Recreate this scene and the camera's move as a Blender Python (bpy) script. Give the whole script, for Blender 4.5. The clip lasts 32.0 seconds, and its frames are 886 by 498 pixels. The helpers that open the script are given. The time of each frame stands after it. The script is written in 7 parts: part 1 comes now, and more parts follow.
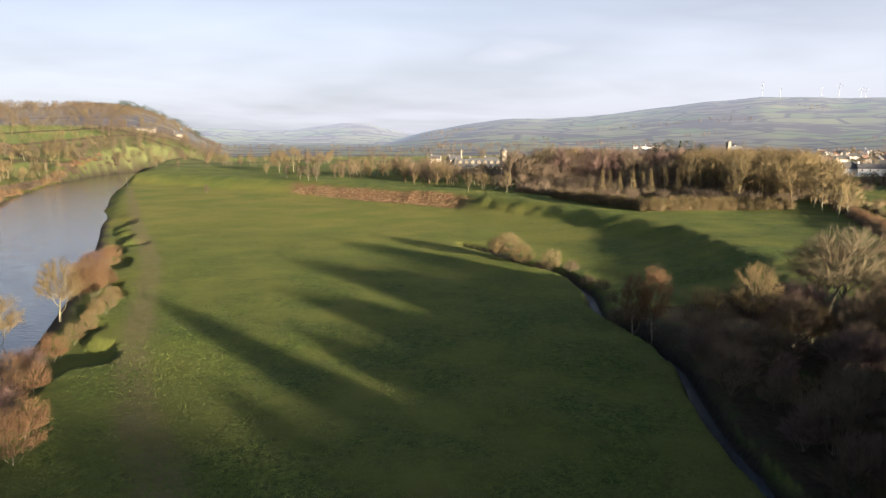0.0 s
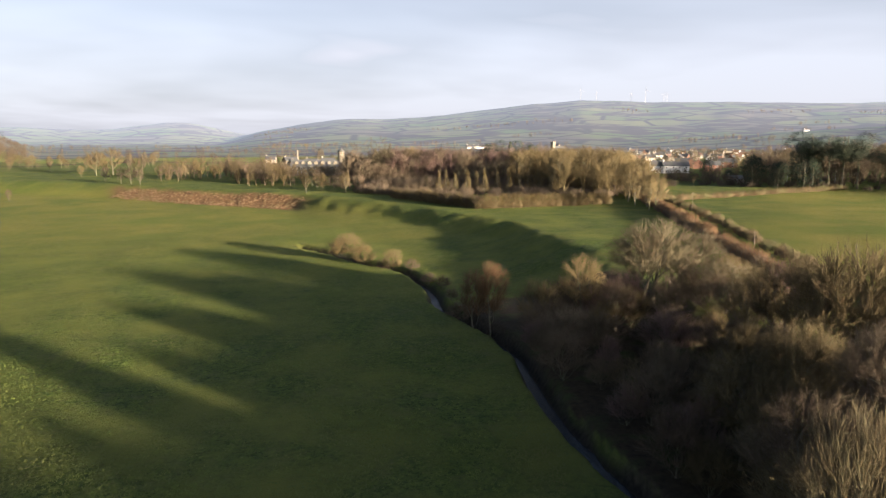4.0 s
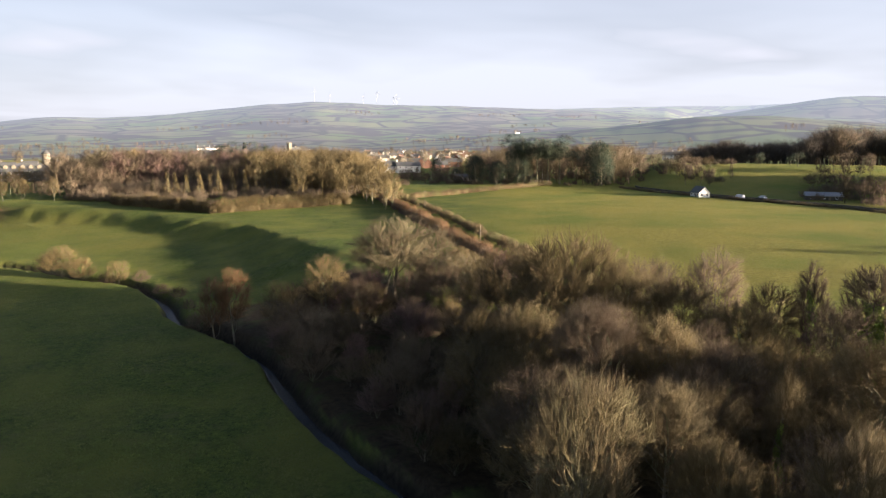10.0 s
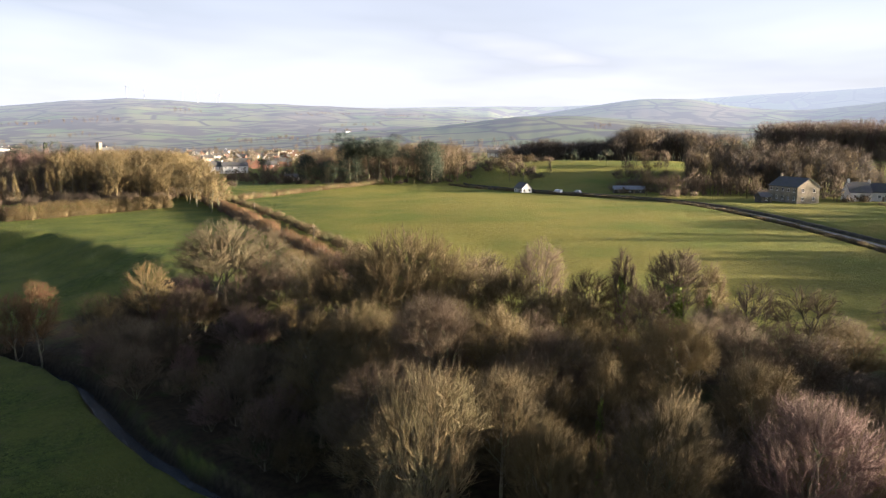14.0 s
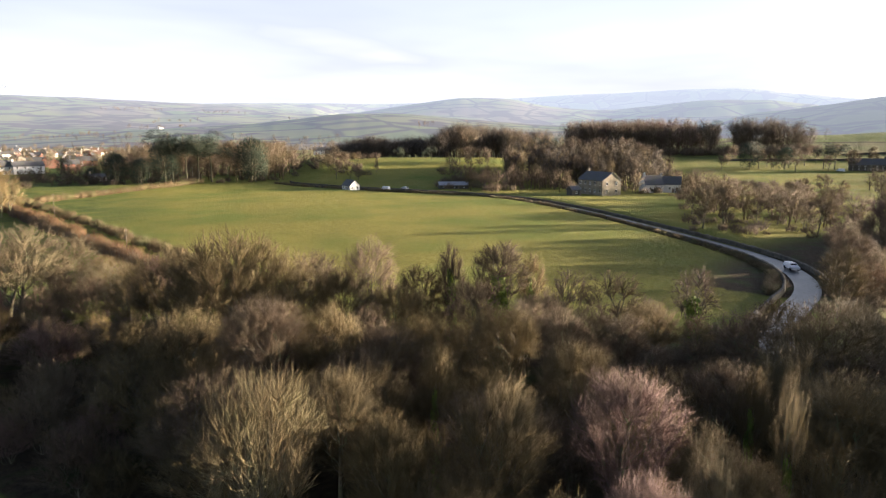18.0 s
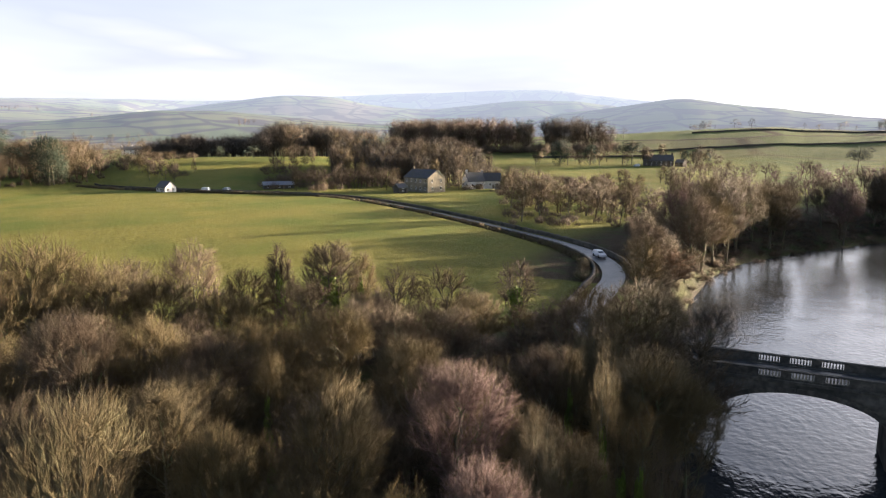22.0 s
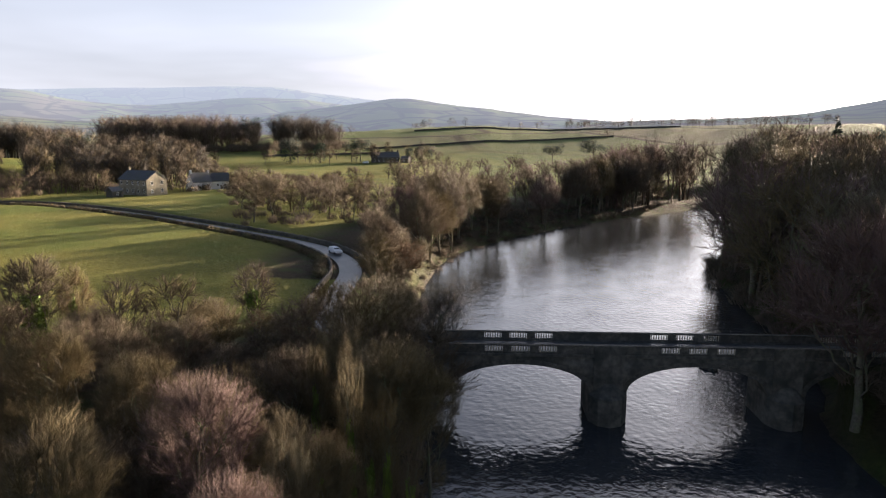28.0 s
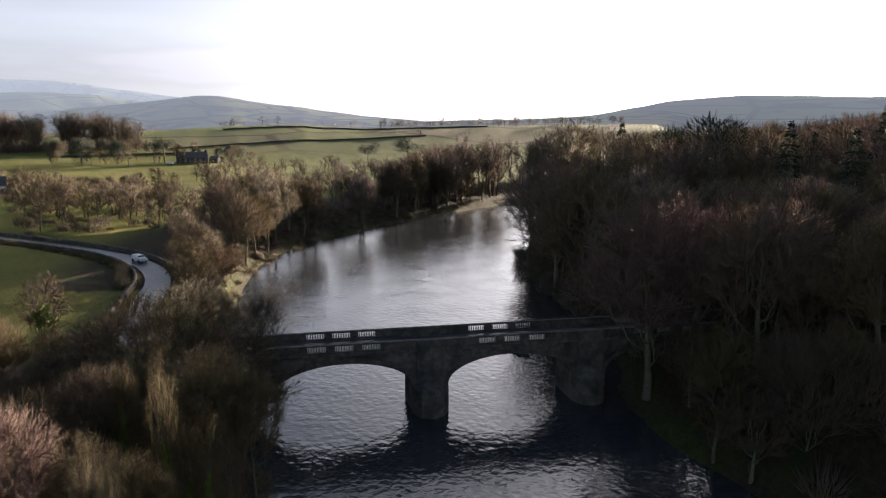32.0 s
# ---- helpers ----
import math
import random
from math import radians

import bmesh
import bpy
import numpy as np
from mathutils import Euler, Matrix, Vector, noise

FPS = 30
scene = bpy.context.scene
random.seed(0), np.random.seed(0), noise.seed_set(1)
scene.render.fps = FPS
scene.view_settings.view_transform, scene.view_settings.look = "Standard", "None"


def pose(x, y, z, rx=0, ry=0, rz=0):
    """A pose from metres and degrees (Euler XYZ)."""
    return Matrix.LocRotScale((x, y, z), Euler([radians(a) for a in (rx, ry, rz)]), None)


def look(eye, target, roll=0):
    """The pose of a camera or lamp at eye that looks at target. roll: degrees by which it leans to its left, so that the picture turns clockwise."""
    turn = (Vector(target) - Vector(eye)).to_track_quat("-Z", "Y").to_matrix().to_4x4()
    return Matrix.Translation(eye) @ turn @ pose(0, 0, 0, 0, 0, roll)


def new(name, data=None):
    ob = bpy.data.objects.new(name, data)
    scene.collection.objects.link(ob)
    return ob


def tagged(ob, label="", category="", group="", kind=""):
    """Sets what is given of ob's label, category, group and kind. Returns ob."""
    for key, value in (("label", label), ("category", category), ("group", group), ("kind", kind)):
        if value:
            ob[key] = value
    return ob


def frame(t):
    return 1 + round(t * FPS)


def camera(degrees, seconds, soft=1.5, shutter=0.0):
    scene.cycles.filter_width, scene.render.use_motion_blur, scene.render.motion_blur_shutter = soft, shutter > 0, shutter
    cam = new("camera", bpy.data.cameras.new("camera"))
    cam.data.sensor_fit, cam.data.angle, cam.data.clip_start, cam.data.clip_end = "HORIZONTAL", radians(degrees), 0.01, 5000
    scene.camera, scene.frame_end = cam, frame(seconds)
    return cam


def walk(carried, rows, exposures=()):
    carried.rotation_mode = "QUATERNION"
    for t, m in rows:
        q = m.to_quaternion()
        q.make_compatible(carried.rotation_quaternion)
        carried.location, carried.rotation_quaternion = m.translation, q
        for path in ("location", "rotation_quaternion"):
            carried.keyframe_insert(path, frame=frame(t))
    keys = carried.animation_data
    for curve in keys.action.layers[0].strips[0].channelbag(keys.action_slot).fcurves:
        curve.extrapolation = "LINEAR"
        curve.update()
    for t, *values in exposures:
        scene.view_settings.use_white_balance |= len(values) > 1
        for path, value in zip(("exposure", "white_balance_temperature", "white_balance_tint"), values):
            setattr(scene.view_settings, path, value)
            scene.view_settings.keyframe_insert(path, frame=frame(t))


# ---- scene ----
cam = camera(65.06, 32.0, soft=1.25)
EYE = (0.0, 0.0, 36.0)
# seconds, heading, tilt, lean: a drone that hovers and pans to its right
TURN = (
    (0.0, 0.00, -9.13, 0.04),
    (0.5, -0.20, -9.13, 0.03),
    (1.0, -2.01, -9.13, 0.01),
    (1.5, -4.05, -9.13, 0.00),
    (2.0, -5.97, -9.12, 0.00),
    (3.0, -9.67, -9.11, 0.01),
    (3.5, -11.44, -9.11, 0.01),
    (5.5, -18.66, -9.09, -0.04),
    (6.0, -20.48, -9.08, -0.04),
    (7.0, -24.00, -9.06, -0.04),
    (8.0, -27.51, -9.03, -0.06),
    (9.0, -31.02, -9.01, -0.11),
    (10.0, -34.48, -8.99, -0.15),
    (11.0, -37.91, -8.99, -0.15),
    (12.0, -41.34, -9.00, -0.14),
    (13.0, -44.78, -9.02, -0.10),
    (14.0, -48.23, -9.05, -0.05),
    (14.5, -49.97, -9.05, -0.03),
    (16.5, -57.00, -9.19, -0.08),
    (17.0, -58.80, -9.21, -0.11),
    (18.0, -62.33, -9.25, -0.15),
    (19.0, -65.86, -9.28, -0.16),
    (20.0, -69.45, -9.31, -0.16),
    (21.0, -72.95, -9.32, -0.17),
    (22.0, -76.50, -9.33, -0.16),
    (23.0, -80.03, -9.32, -0.12),
    (24.0, -83.57, -9.32, -0.09),
    (25.0, -87.11, -9.33, -0.09),
    (25.5, -88.87, -9.34, -0.10),
    (27.5, -96.40, -9.44, -0.09),
    (28.0, -98.32, -9.45, -0.08),
    (29.0, -102.28, -9.47, -0.08),
    (30.0, -106.52, -9.48, -0.12),
    (31.0, -110.84, -9.48, -0.18),
    (31.5, -112.79, -9.48, -0.19),
    (32.0, -113.32, -9.48, -0.19),
)
EXPOSURE = ((0, 2.12, 6500, 15), (10, 2.2, 6500, 16), (18, 2.46, 6500, 16), (25, 2.32, 6500, 16), (28, 2.12, 6500, 17), (32, 1.95, 6500, 17))
walk(cam, [(t, pose(*EYE, 90 + tilt, lean, yaw)) for t, yaw, tilt, lean in TURN], EXPOSURE)

# ---- world and sun ----
SUN_BEARING, SUN_HEIGHT = 141.0, 7.5
world = bpy.data.worlds.new("world")
scene.world = world
world.use_nodes = True
wn, wl = world.node_tree.nodes, world.node_tree.links
wn.clear()
sky = wn.new("ShaderNodeTexSky")
sky.sky_type, sky.sun_disc = "NISHITA", False
sky.sun_elevation, sky.sun_rotation = radians(SUN_HEIGHT), radians(SUN_BEARING)
sky.altitude, sky.air_density, sky.dust_density, sky.ozone_density = 30, 1.0, 1.0, 3.0
coord = wn.new("ShaderNodeTexCoord")
split = wn.new("ShaderNodeSeparateXYZ")
wl.new(coord.outputs["Generated"], split.inputs[0])


def world_math(op, a, b=None, c=None):
    n = wn.new("ShaderNodeMath")
    n.operation = op
    for i, v in enumerate((a, b, c)):
        if v is None:
            continue
        if isinstance(v, (int, float)):
            n.inputs[i].default_value = v
        else:
            wl.new(v, n.inputs[i])
    return n.outputs[0]


# flat layers of cloud seen in perspective: direction divided by its height
lift = world_math("MAXIMUM", world_math("ADD", split.outputs[2], 0.085), 0.03)
cx = world_math("DIVIDE", split.outputs[0], lift)
cy = world_math("DIVIDE", split.outputs[1], lift)
comb = wn.new("ShaderNodeCombineXYZ")
wl.new(cx, comb.inputs[0])
wl.new(cy, comb.inputs[1])
cloud_noise = wn.new("ShaderNodeTexNoise")
cloud_noise.inputs["Scale"].default_value = 0.26
cloud_noise.inputs["Detail"].default_value = 4
cloud_noise.inputs["Roughness"].default_value = 0.53
cloud_noise.inputs["Distortion"].default_value = 0.25
wl.new(comb.outputs[0], cloud_noise.inputs["Vector"])
cover = wn.new("ShaderNodeMapRange")
cover.inputs["From Min"].default_value, cover.inputs["From Max"].default_value = 0.40, 0.66
wl.new(cloud_noise.outputs["Fac"], cover.inputs["Value"])
shade = wn.new("ShaderNodeMapRange")
shade.inputs["From Min"].default_value, shade.inputs["From Max"].default_value = 0.42, 0.62
shade.inputs["To Min"].default_value, shade.inputs["To Max"].default_value = 1.12, 0.85
wl.new(cloud_noise.outputs["Fac"], shade.inputs["Value"])
cloud_col = wn.new("ShaderNodeMix")
cloud_col.data_type = "RGBA"
cloud_col.blend_type = "MULTIPLY"
cloud_col.inputs["Factor"].default_value = 1.0
cloud_col.inputs["A"].default_value = (4.75, 5.0, 5.5, 1)
# dull lavender haze along the horizon, brighter above it
veil = wn.new("ShaderNodeMapRange")
veil.inputs["From Min"].default_value, veil.inputs["From Max"].default_value = 0.0, 0.14
veil.inputs["To Min"].default_value, veil.inputs["To Max"].default_value = 0.74, 1.05
wl.new(split.outputs[2], veil.inputs["Value"])
wl.new(world_math("MULTIPLY", shade.outputs[0], veil.outputs[0]), cloud_col.inputs["B"])
sky_mix = wn.new("ShaderNodeMix")
sky_mix.data_type = "RGBA"
# the layers thin out overhead, and thicken into haze at the horizon
thin = wn.new("ShaderNodeMapRange")
thin.inputs["From Min"].default_value, thin.inputs["From Max"].default_value = 0.12, 0.48
thin.inputs["To Min"].default_value, thin.inputs["To Max"].default_value = 0.95, 0.04
wl.new(split.outputs[2], thin.inputs["Value"])
low = wn.new("ShaderNodeMapRange")
low.inputs["From Min"].default_value, low.inputs["From Max"].default_value = 0.0, 0.16
low.inputs["To Min"].default_value, low.inputs["To Max"].default_value = 0.9, 0.62
wl.new(split.outputs[2], low.inputs["Value"])
wl.new(world_math("MULTIPLY", world_math("MAXIMUM", cover.outputs[0], low.outputs[0]), thin.outputs[0]), sky_mix.inputs["Factor"])
dim = wn.new("ShaderNodeMix")
dim.data_type, dim.blend_type = "RGBA", "MULTIPLY"
dim.inputs["Factor"].default_value = 1.0
dim.inputs["B"].default_value = (0.58, 0.60, 0.63, 1)
wl.new(sky.outputs[0], dim.inputs["A"])
wl.new(dim.outputs["Result"], sky_mix.inputs["A"])
wl.new(cloud_col.outputs["Result"], sky_mix.inputs["B"])
# thin cloud and haze light up towards the sun
toward = wn.new("ShaderNodeVectorMath")
toward.operation = "DOT_PRODUCT"
wl.new(coord.outputs["Generated"], toward.inputs[0])
toward.inputs[1].default_value = (math.sin(radians(SUN_BEARING)) * math.cos(radians(SUN_HEIGHT)), math.cos(radians(SUN_BEARING)) * math.cos(radians(SUN_HEIGHT)), math.sin(radians(SUN_HEIGHT)))
glow = world_math("POWER", world_math("MAXIMUM", toward.outputs["Value"], 0.0), 7.0)
halo = wn.new("ShaderNodeMix")
halo.data_type, halo.blend_type = "RGBA", "ADD"
halo.inputs["B"].default_value = (15.5, 14.9, 14.3, 1)
wl.new(glow, halo.inputs["Factor"])
wl.new(sky_mix.outputs["Result"], halo.inputs["A"])
back = wn.new("ShaderNodeBackground")
back.inputs["Strength"].default_value = 0.05
wl.new(halo.outputs["Result"], back.inputs["Color"])
wout = wn.new("ShaderNodeOutputWorld")
wl.new(back.outputs[0], wout.inputs[0])

sun = new("sun", bpy.data.lights.new("sun", "SUN"))
sun.data.energy, sun.data.angle, sun.data.color = 5.0, radians(1.4), (1.0, 0.83, 0.62)
sb, sh = radians(SUN_BEARING), radians(SUN_HEIGHT)
sun.matrix_world = look((math.sin(sb) * math.cos(sh), math.cos(sb) * math.cos(sh), math.sin(sh)), (0, 0, 0))


# ---- materials ----
def nodes_of(name):
    m = bpy.data.materials.new(name)
    m.use_nodes = True
    return m, m.node_tree.nodes, m.node_tree.links, m.node_tree.nodes["Principled BSDF"]


def surface(name, low, high, size=1.0, rough=0.85, stain=None, stain_size=8.0, bump=0.3, bump_size=None, by_object=0.0, metal=0.0, detail=6, spec=0.3):
    """Two colours mixed by grain of a size in metres, a broader stain, relief, and a shift of brightness from object to object."""
    m, nd, lk, bsdf = nodes_of(name)
    tc = nd.new("ShaderNodeTexCoord")
    geo = nd.new("ShaderNodeNewGeometry")
    fine = nd.new("ShaderNodeTexNoise")
    fine.inputs["Scale"].default_value, fine.inputs["Detail"].default_value = 1.0 / size, detail
    lk.new(geo.outputs["Position"], fine.inputs["Vector"])
    ramp = nd.new("ShaderNodeMapRange")
    ramp.inputs["From Min"].default_value, ramp.inputs["From Max"].default_value = 0.32, 0.68
    lk.new(fine.outputs["Fac"], ramp.inputs["Value"])
    mix = nd.new("ShaderNodeMix")
    mix.data_type = "RGBA"
    mix.inputs["A"].default_value, mix.inputs["B"].default_value = (*low, 1), (*high, 1)
    lk.new(ramp.outputs[0], mix.inputs["Factor"])
    col = mix.outputs["Result"]
    if stain:
        big = nd.new("ShaderNodeTexNoise")
        big.inputs["Scale"].default_value, big.inputs["Detail"].default_value = 1.0 / stain_size, 5
        lk.new(geo.outputs["Position"], big.inputs["Vector"])
        r2 = nd.new("ShaderNodeMapRange")
        r2.inputs["From Min"].default_value, r2.inputs["From Max"].default_value = 0.45, 0.68
        lk.new(big.outputs["Fac"], r2.inputs["Value"])
        mx = nd.new("ShaderNodeMix")
        mx.data_type = "RGBA"
        mx.inputs["B"].default_value = (*stain, 1)
        lk.new(r2.outputs[0], mx.inputs["Factor"])
        lk.new(col, mx.inputs["A"])
        col = mx.outputs["Result"]
    if by_object:
        info = nd.new("ShaderNodeObjectInfo")
        r3 = nd.new("ShaderNodeMapRange")
        r3.inputs["To Min"].default_value, r3.inputs["To Max"].default_value = 1 - by_object, 1 + by_object
        lk.new(info.outputs["Random"], r3.inputs["Value"])
        hsv = nd.new("ShaderNodeHueSaturation")
        lk.new(r3.outputs[0], hsv.inputs["Value"])
        lk.new(col, hsv.inputs["Color"])
        col = hsv.outputs["Color"]
    lk.new(col, bsdf.inputs["Base Color"])
    bsdf.inputs["Roughness"].default_value, bsdf.inputs["Metallic"].default_value = rough, metal
    bsdf.inputs["Specular IOR Level"].default_value = spec
    if bump:
        bn = nd.new("ShaderNodeTexNoise")
        bn.inputs["Scale"].default_value, bn.inputs["Detail"].default_value = 1.0 / (bump_size or size), 4
        lk.new(geo.outputs["Position"], bn.inputs["Vector"])
        bp = nd.new("ShaderNodeBump")
        bp.inputs["Strength"].default_value, bp.inputs["Distance"].default_value = bump, (bump_size or size)
        lk.new(bn.outputs["Fac"], bp.inputs["Height"])
        lk.new(bp.outputs[0], bsdf.inputs["Normal"])
    return m


BARK = surface("bark", (0.10, 0.085, 0.06), (0.19, 0.165, 0.12), 0.3, 0.9, (0.13, 0.15, 0.07), 1.5, 0.6, 0.1, 0.15)
BARK_PALE = surface("pale_bark", (0.09, 0.079, 0.053), (0.15, 0.13, 0.092), 0.3, 0.85, (0.17, 0.17, 0.095), 1.5, 0.5, 0.1, 0.1)
TWIG_OLIVE = surface("olive_twigs", (0.080, 0.062, 0.026), (0.145, 0.110, 0.046), 1.6, 0.72, (0.135, 0.098, 0.042), 4, 0, by_object=0.28)
TWIG_BROWN = surface("brown_twigs", (0.084, 0.061, 0.039), (0.140, 0.102, 0.065), 1.6, 0.8, (0.10, 0.082, 0.046), 4, 0, by_object=0.25)
TWIG_TAN = surface("tan_twigs", (0.105, 0.082, 0.045), (0.172, 0.136, 0.076), 1.4, 0.72, (0.15, 0.138, 0.072), 4, 0, by_object=0.1)
TWIG_DARK = surface("dark_grey_brown_twigs", (0.042, 0.033, 0.026), (0.075, 0.058, 0.044), 1.6, 0.72, (0.05, 0.046, 0.03), 5, 0, by_object=0.2)
TWIG_ASH = surface("pale_ash_twigs", (0.088, 0.066, 0.032), (0.150, 0.114, 0.055), 1.4, 0.72, (0.17, 0.15, 0.075), 4, 0, by_object=0.05)
TWIG_PINK = surface("purple_birch_twigs", (0.105, 0.066, 0.055), (0.17, 0.105, 0.086), 1.4, 0.72, (0.12, 0.083, 0.06), 4, 0, by_object=0.12)
TWIG_ORANGE = surface("orange_willow_twigs", (0.10, 0.055, 0.025), (0.165, 0.092, 0.042), 1.4, 0.72, (0.145, 0.10, 0.045), 4, 0, by_object=0.18)
TWIG_GOLD = surface("golden_twigs", (0.112, 0.082, 0.034), (0.185, 0.136, 0.058), 1.4, 0.72, (0.13, 0.105, 0.048), 4, 0, by_object=0.18)
NEEDLE = surface("dark_needles", (0.020, 0.031, 0.018), (0.044, 0.060, 0.030), 0.9, 0.75, (0.03, 0.05, 0.03), 5, 0, by_object=0.2)
IVY = surface("ivy_leaves", (0.075, 0.125, 0.018), (0.185, 0.265, 0.040), 0.7, 0.7, (0.21, 0.265, 0.05), 2.0, 0, by_object=0.15)
HEDGE = surface("hedge_twigs", (0.10, 0.073, 0.036), (0.17, 0.125, 0.06), 1.2, 0.72, (0.14, 0.14, 0.055), 5, 0, by_object=0.2)
REED = surface("dead_bracken", (0.22, 0.13, 0.07), (0.36, 0.24, 0.13), 1.2, 0.9, (0.20, 0.17, 0.08), 6, 0, by_object=0.15)
STONE = surface("dark_gritstone", (0.07, 0.064, 0.052), (0.155, 0.142, 0.115), 0.5, 0.9, (0.06, 0.058, 0.05), 2.2, 0.5, 0.25, 0.12)
STONE_PALE = surface("pale_gritstone", (0.30, 0.27, 0.21), (0.42, 0.38, 0.30), 0.5, 0.9, (0.24, 0.22, 0.17), 2.5, 0.4, 0.25, 0.1)
STONE_MID = surface("buff_gritstone", (0.19, 0.165, 0.12), (0.29, 0.255, 0.19), 0.5, 0.9, (0.15, 0.135, 0.10), 2.5, 0.4, 0.25, 0.1)
RENDER_WHITE = surface("white_render", (0.66, 0.65, 0.61), (0.78, 0.77, 0.73), 0.8, 0.85, (0.6, 0.58, 0.53), 3, 0.15, 0.2, 0.06)
RENDER_CREAM = surface("cream_render", (0.50, 0.45, 0.36), (0.62, 0.56, 0.45), 0.8, 0.85, (0.44, 0.40, 0.33), 3, 0.15, 0.2, 0.1)
BRICK_RED = surface("red_brick", (0.20, 0.10, 0.07), (0.31, 0.16, 0.11), 0.4, 0.9, (0.18, 0.11, 0.085), 2, 0.3, 0.2, 0.15)
SLATE = surface("grey_slate", (0.055, 0.055, 0.06), (0.12, 0.12, 0.125), 0.35, 0.55, (0.09, 0.095, 0.075), 2.5, 0.3, 0.2, 0.15)
ASPHALT = surface("wet_asphalt", (0.035, 0.037, 0.04), (0.07, 0.07, 0.072), 0.6, 0.38, (0.10, 0.10, 0.10), 4, 0.15, 0.1, spec=0.6)
PAINT_WHITE = surface("white_paint", (0.74, 0.74, 0.74), (0.82, 0.82, 0.82), 0.5, 0.35, bump=0)
FRAME = surface("window_frame_paint", (0.62, 0.61, 0.58), (0.72, 0.71, 0.68), 0.3, 0.5, bump=0)
TIMBER = surface("weathered_timber", (0.13, 0.11, 0.08), (0.24, 0.20, 0.15), 0.25, 0.85, bump=0.4)
STEEL = surface("galvanised_steel", (0.34, 0.35, 0.36), (0.46, 0.47, 0.48), 0.3, 0.45, bump=0, metal=0.7)
RUBBER = surface("black_rubber", (0.015, 0.015, 0.015), (0.03, 0.03, 0.03), 0.1, 0.8, bump=0)
PAINT_GREY = surface("pale_grey_paint", (0.30, 0.31, 0.33), (0.36, 0.37, 0.39), 2.0, 0.5, bump=0)
GLASS_DARK = surface("window_glass", (0.015, 0.018, 0.02), (0.03, 0.034, 0.038), 0.5, 0.08, bump=0, spec=0.9)


# ---- the lie of the land ----
def hash2(ix, iy, seed):
    h = np.sin(ix * 127.1 + iy * 311.7 + seed * 74.7) * 43758.5453
    return h - np.floor(h)


def value_noise(x, y, seed=0):
    ix, iy = np.floor(x), np.floor(y)
    fx, fy = x - ix, y - iy
    fx, fy = fx * fx * (3 - 2 * fx), fy * fy * (3 - 2 * fy)
    a, b = hash2(ix, iy, seed), hash2(ix + 1, iy, seed)
    c, d = hash2(ix, iy + 1, seed), hash2(ix + 1, iy + 1, seed)
    return (a + (b - a) * fx) * (1 - fy) + (c + (d - c) * fx) * fy


def fbm(x, y, seed=0, octaves=4):
    total, amp, f = 0.0, 0.5, 1.0
    for k in range(octaves):
        total = total + amp * (value_noise(x * f, y * f, seed + k) - 0.5)
        amp, f = amp * 0.5, f * 2.03
    return total


def smooth(e0, e1, v):
    s = np.clip((v - e0) / (e1 - e0), 0, 1)
    return s * s * (3 - 2 * s)


def along(line, x, y):
    """Nearest distance to a polyline, the side (positive to the right of its run) and the values that it carries there."""
    pts = np.array(line, float)
    best = np.full(np.shape(x), 1e9)
    side = np.zeros(np.shape(x))
    vals = np.zeros(np.shape(x) + (pts.shape[1] - 2,))
    for p, q in zip(pts[:-1], pts[1:]):
        ex, ey = q[0] - p[0], q[1] - p[1]
        s = np.clip(((x - p[0]) * ex + (y - p[1]) * ey) / (ex * ex + ey * ey), 0, 1)
        d = np.hypot(x - p[0] - s * ex, y - p[1] - s * ey)
        near = d < best
        best = np.where(near, d, best)
        side = np.where(near, np.sign((x - p[0]) * ey - (y - p[1]) * ex), side)
        for k in range(vals.shape[-1]):
            vals[..., k] = np.where(near, p[2 + k] + s * (q[2 + k] - p[2 + k]), vals[..., k])
    return best, side, vals


def rounded(line, times=2):
    """Corner cutting, so that a bank bends softly."""
    p = np.array(line, float)
    for _ in range(times):
        a, b = p[:-1] * 0.75 + p[1:] * 0.25, p[:-1] * 0.25 + p[1:] * 0.75
        p = np.vstack([p[:1], np.stack([a, b], 1).reshape(-1, p.shape[1]), p[-1:]])
    return p


RIVER = rounded(((310, -330, 30), (300, -210, 28), (252, -122, 27), (186, -62, 35), (126, -45, 32), (106, -44, 31), (74, -31, 22), (30, -33, 20), (-10, -38, 22),
                 (-50, -36, 27), (-90, 5, 30), (-84, 62, 29), (-101, 116, 29), (-142, 222, 28), (-201, 348, 26), (-257, 482, 25),
                 (-306, 655, 26), (-318, 745, 24), (-270, 840, 22), (-150, 900, 22), (60, 960, 22)))
STREAM = rounded(((6, 216), (13, 205), (22, 183), (30, 171), (33, 149), (30, 133), (34, 117), (36, 101), (33, 83), (32, 70), (32, 58), (35, 36), (42, 8), (48, -18), (50, -40)))
SCARP = rounded(((-420, 640, 10), (-160, 480, 10), (-85, 418, 12), (-40, 374, 9), (2, 341, 8), (20, 318, 8), (36, 288, 8), (48, 270, 8), (60, 235, 9), (68, 207, 9), (68, 182, 10), (64, 151, 11), (59, 125, 12),
                 (58, 100, 14), (60, 60, 14), (66, 20, 12), (76, -4, 8), (88, -12, 6), (120, -14, 7), (170, -16, 8), (205, -18, 9), (240, -42, 10), (285, -95, 10), (345, -160, 10), (380, -330, 10)))
ROAD = rounded(((72, -78), (76.6, -58), (85, -14), (90, 0), (102, 3), (121, 0.5), (136, -2), (154, 0), (174, 9), (206, 36), (262, 84), (292, 130), (296, 205), (299, 236), (302, 250), (306, 262)))
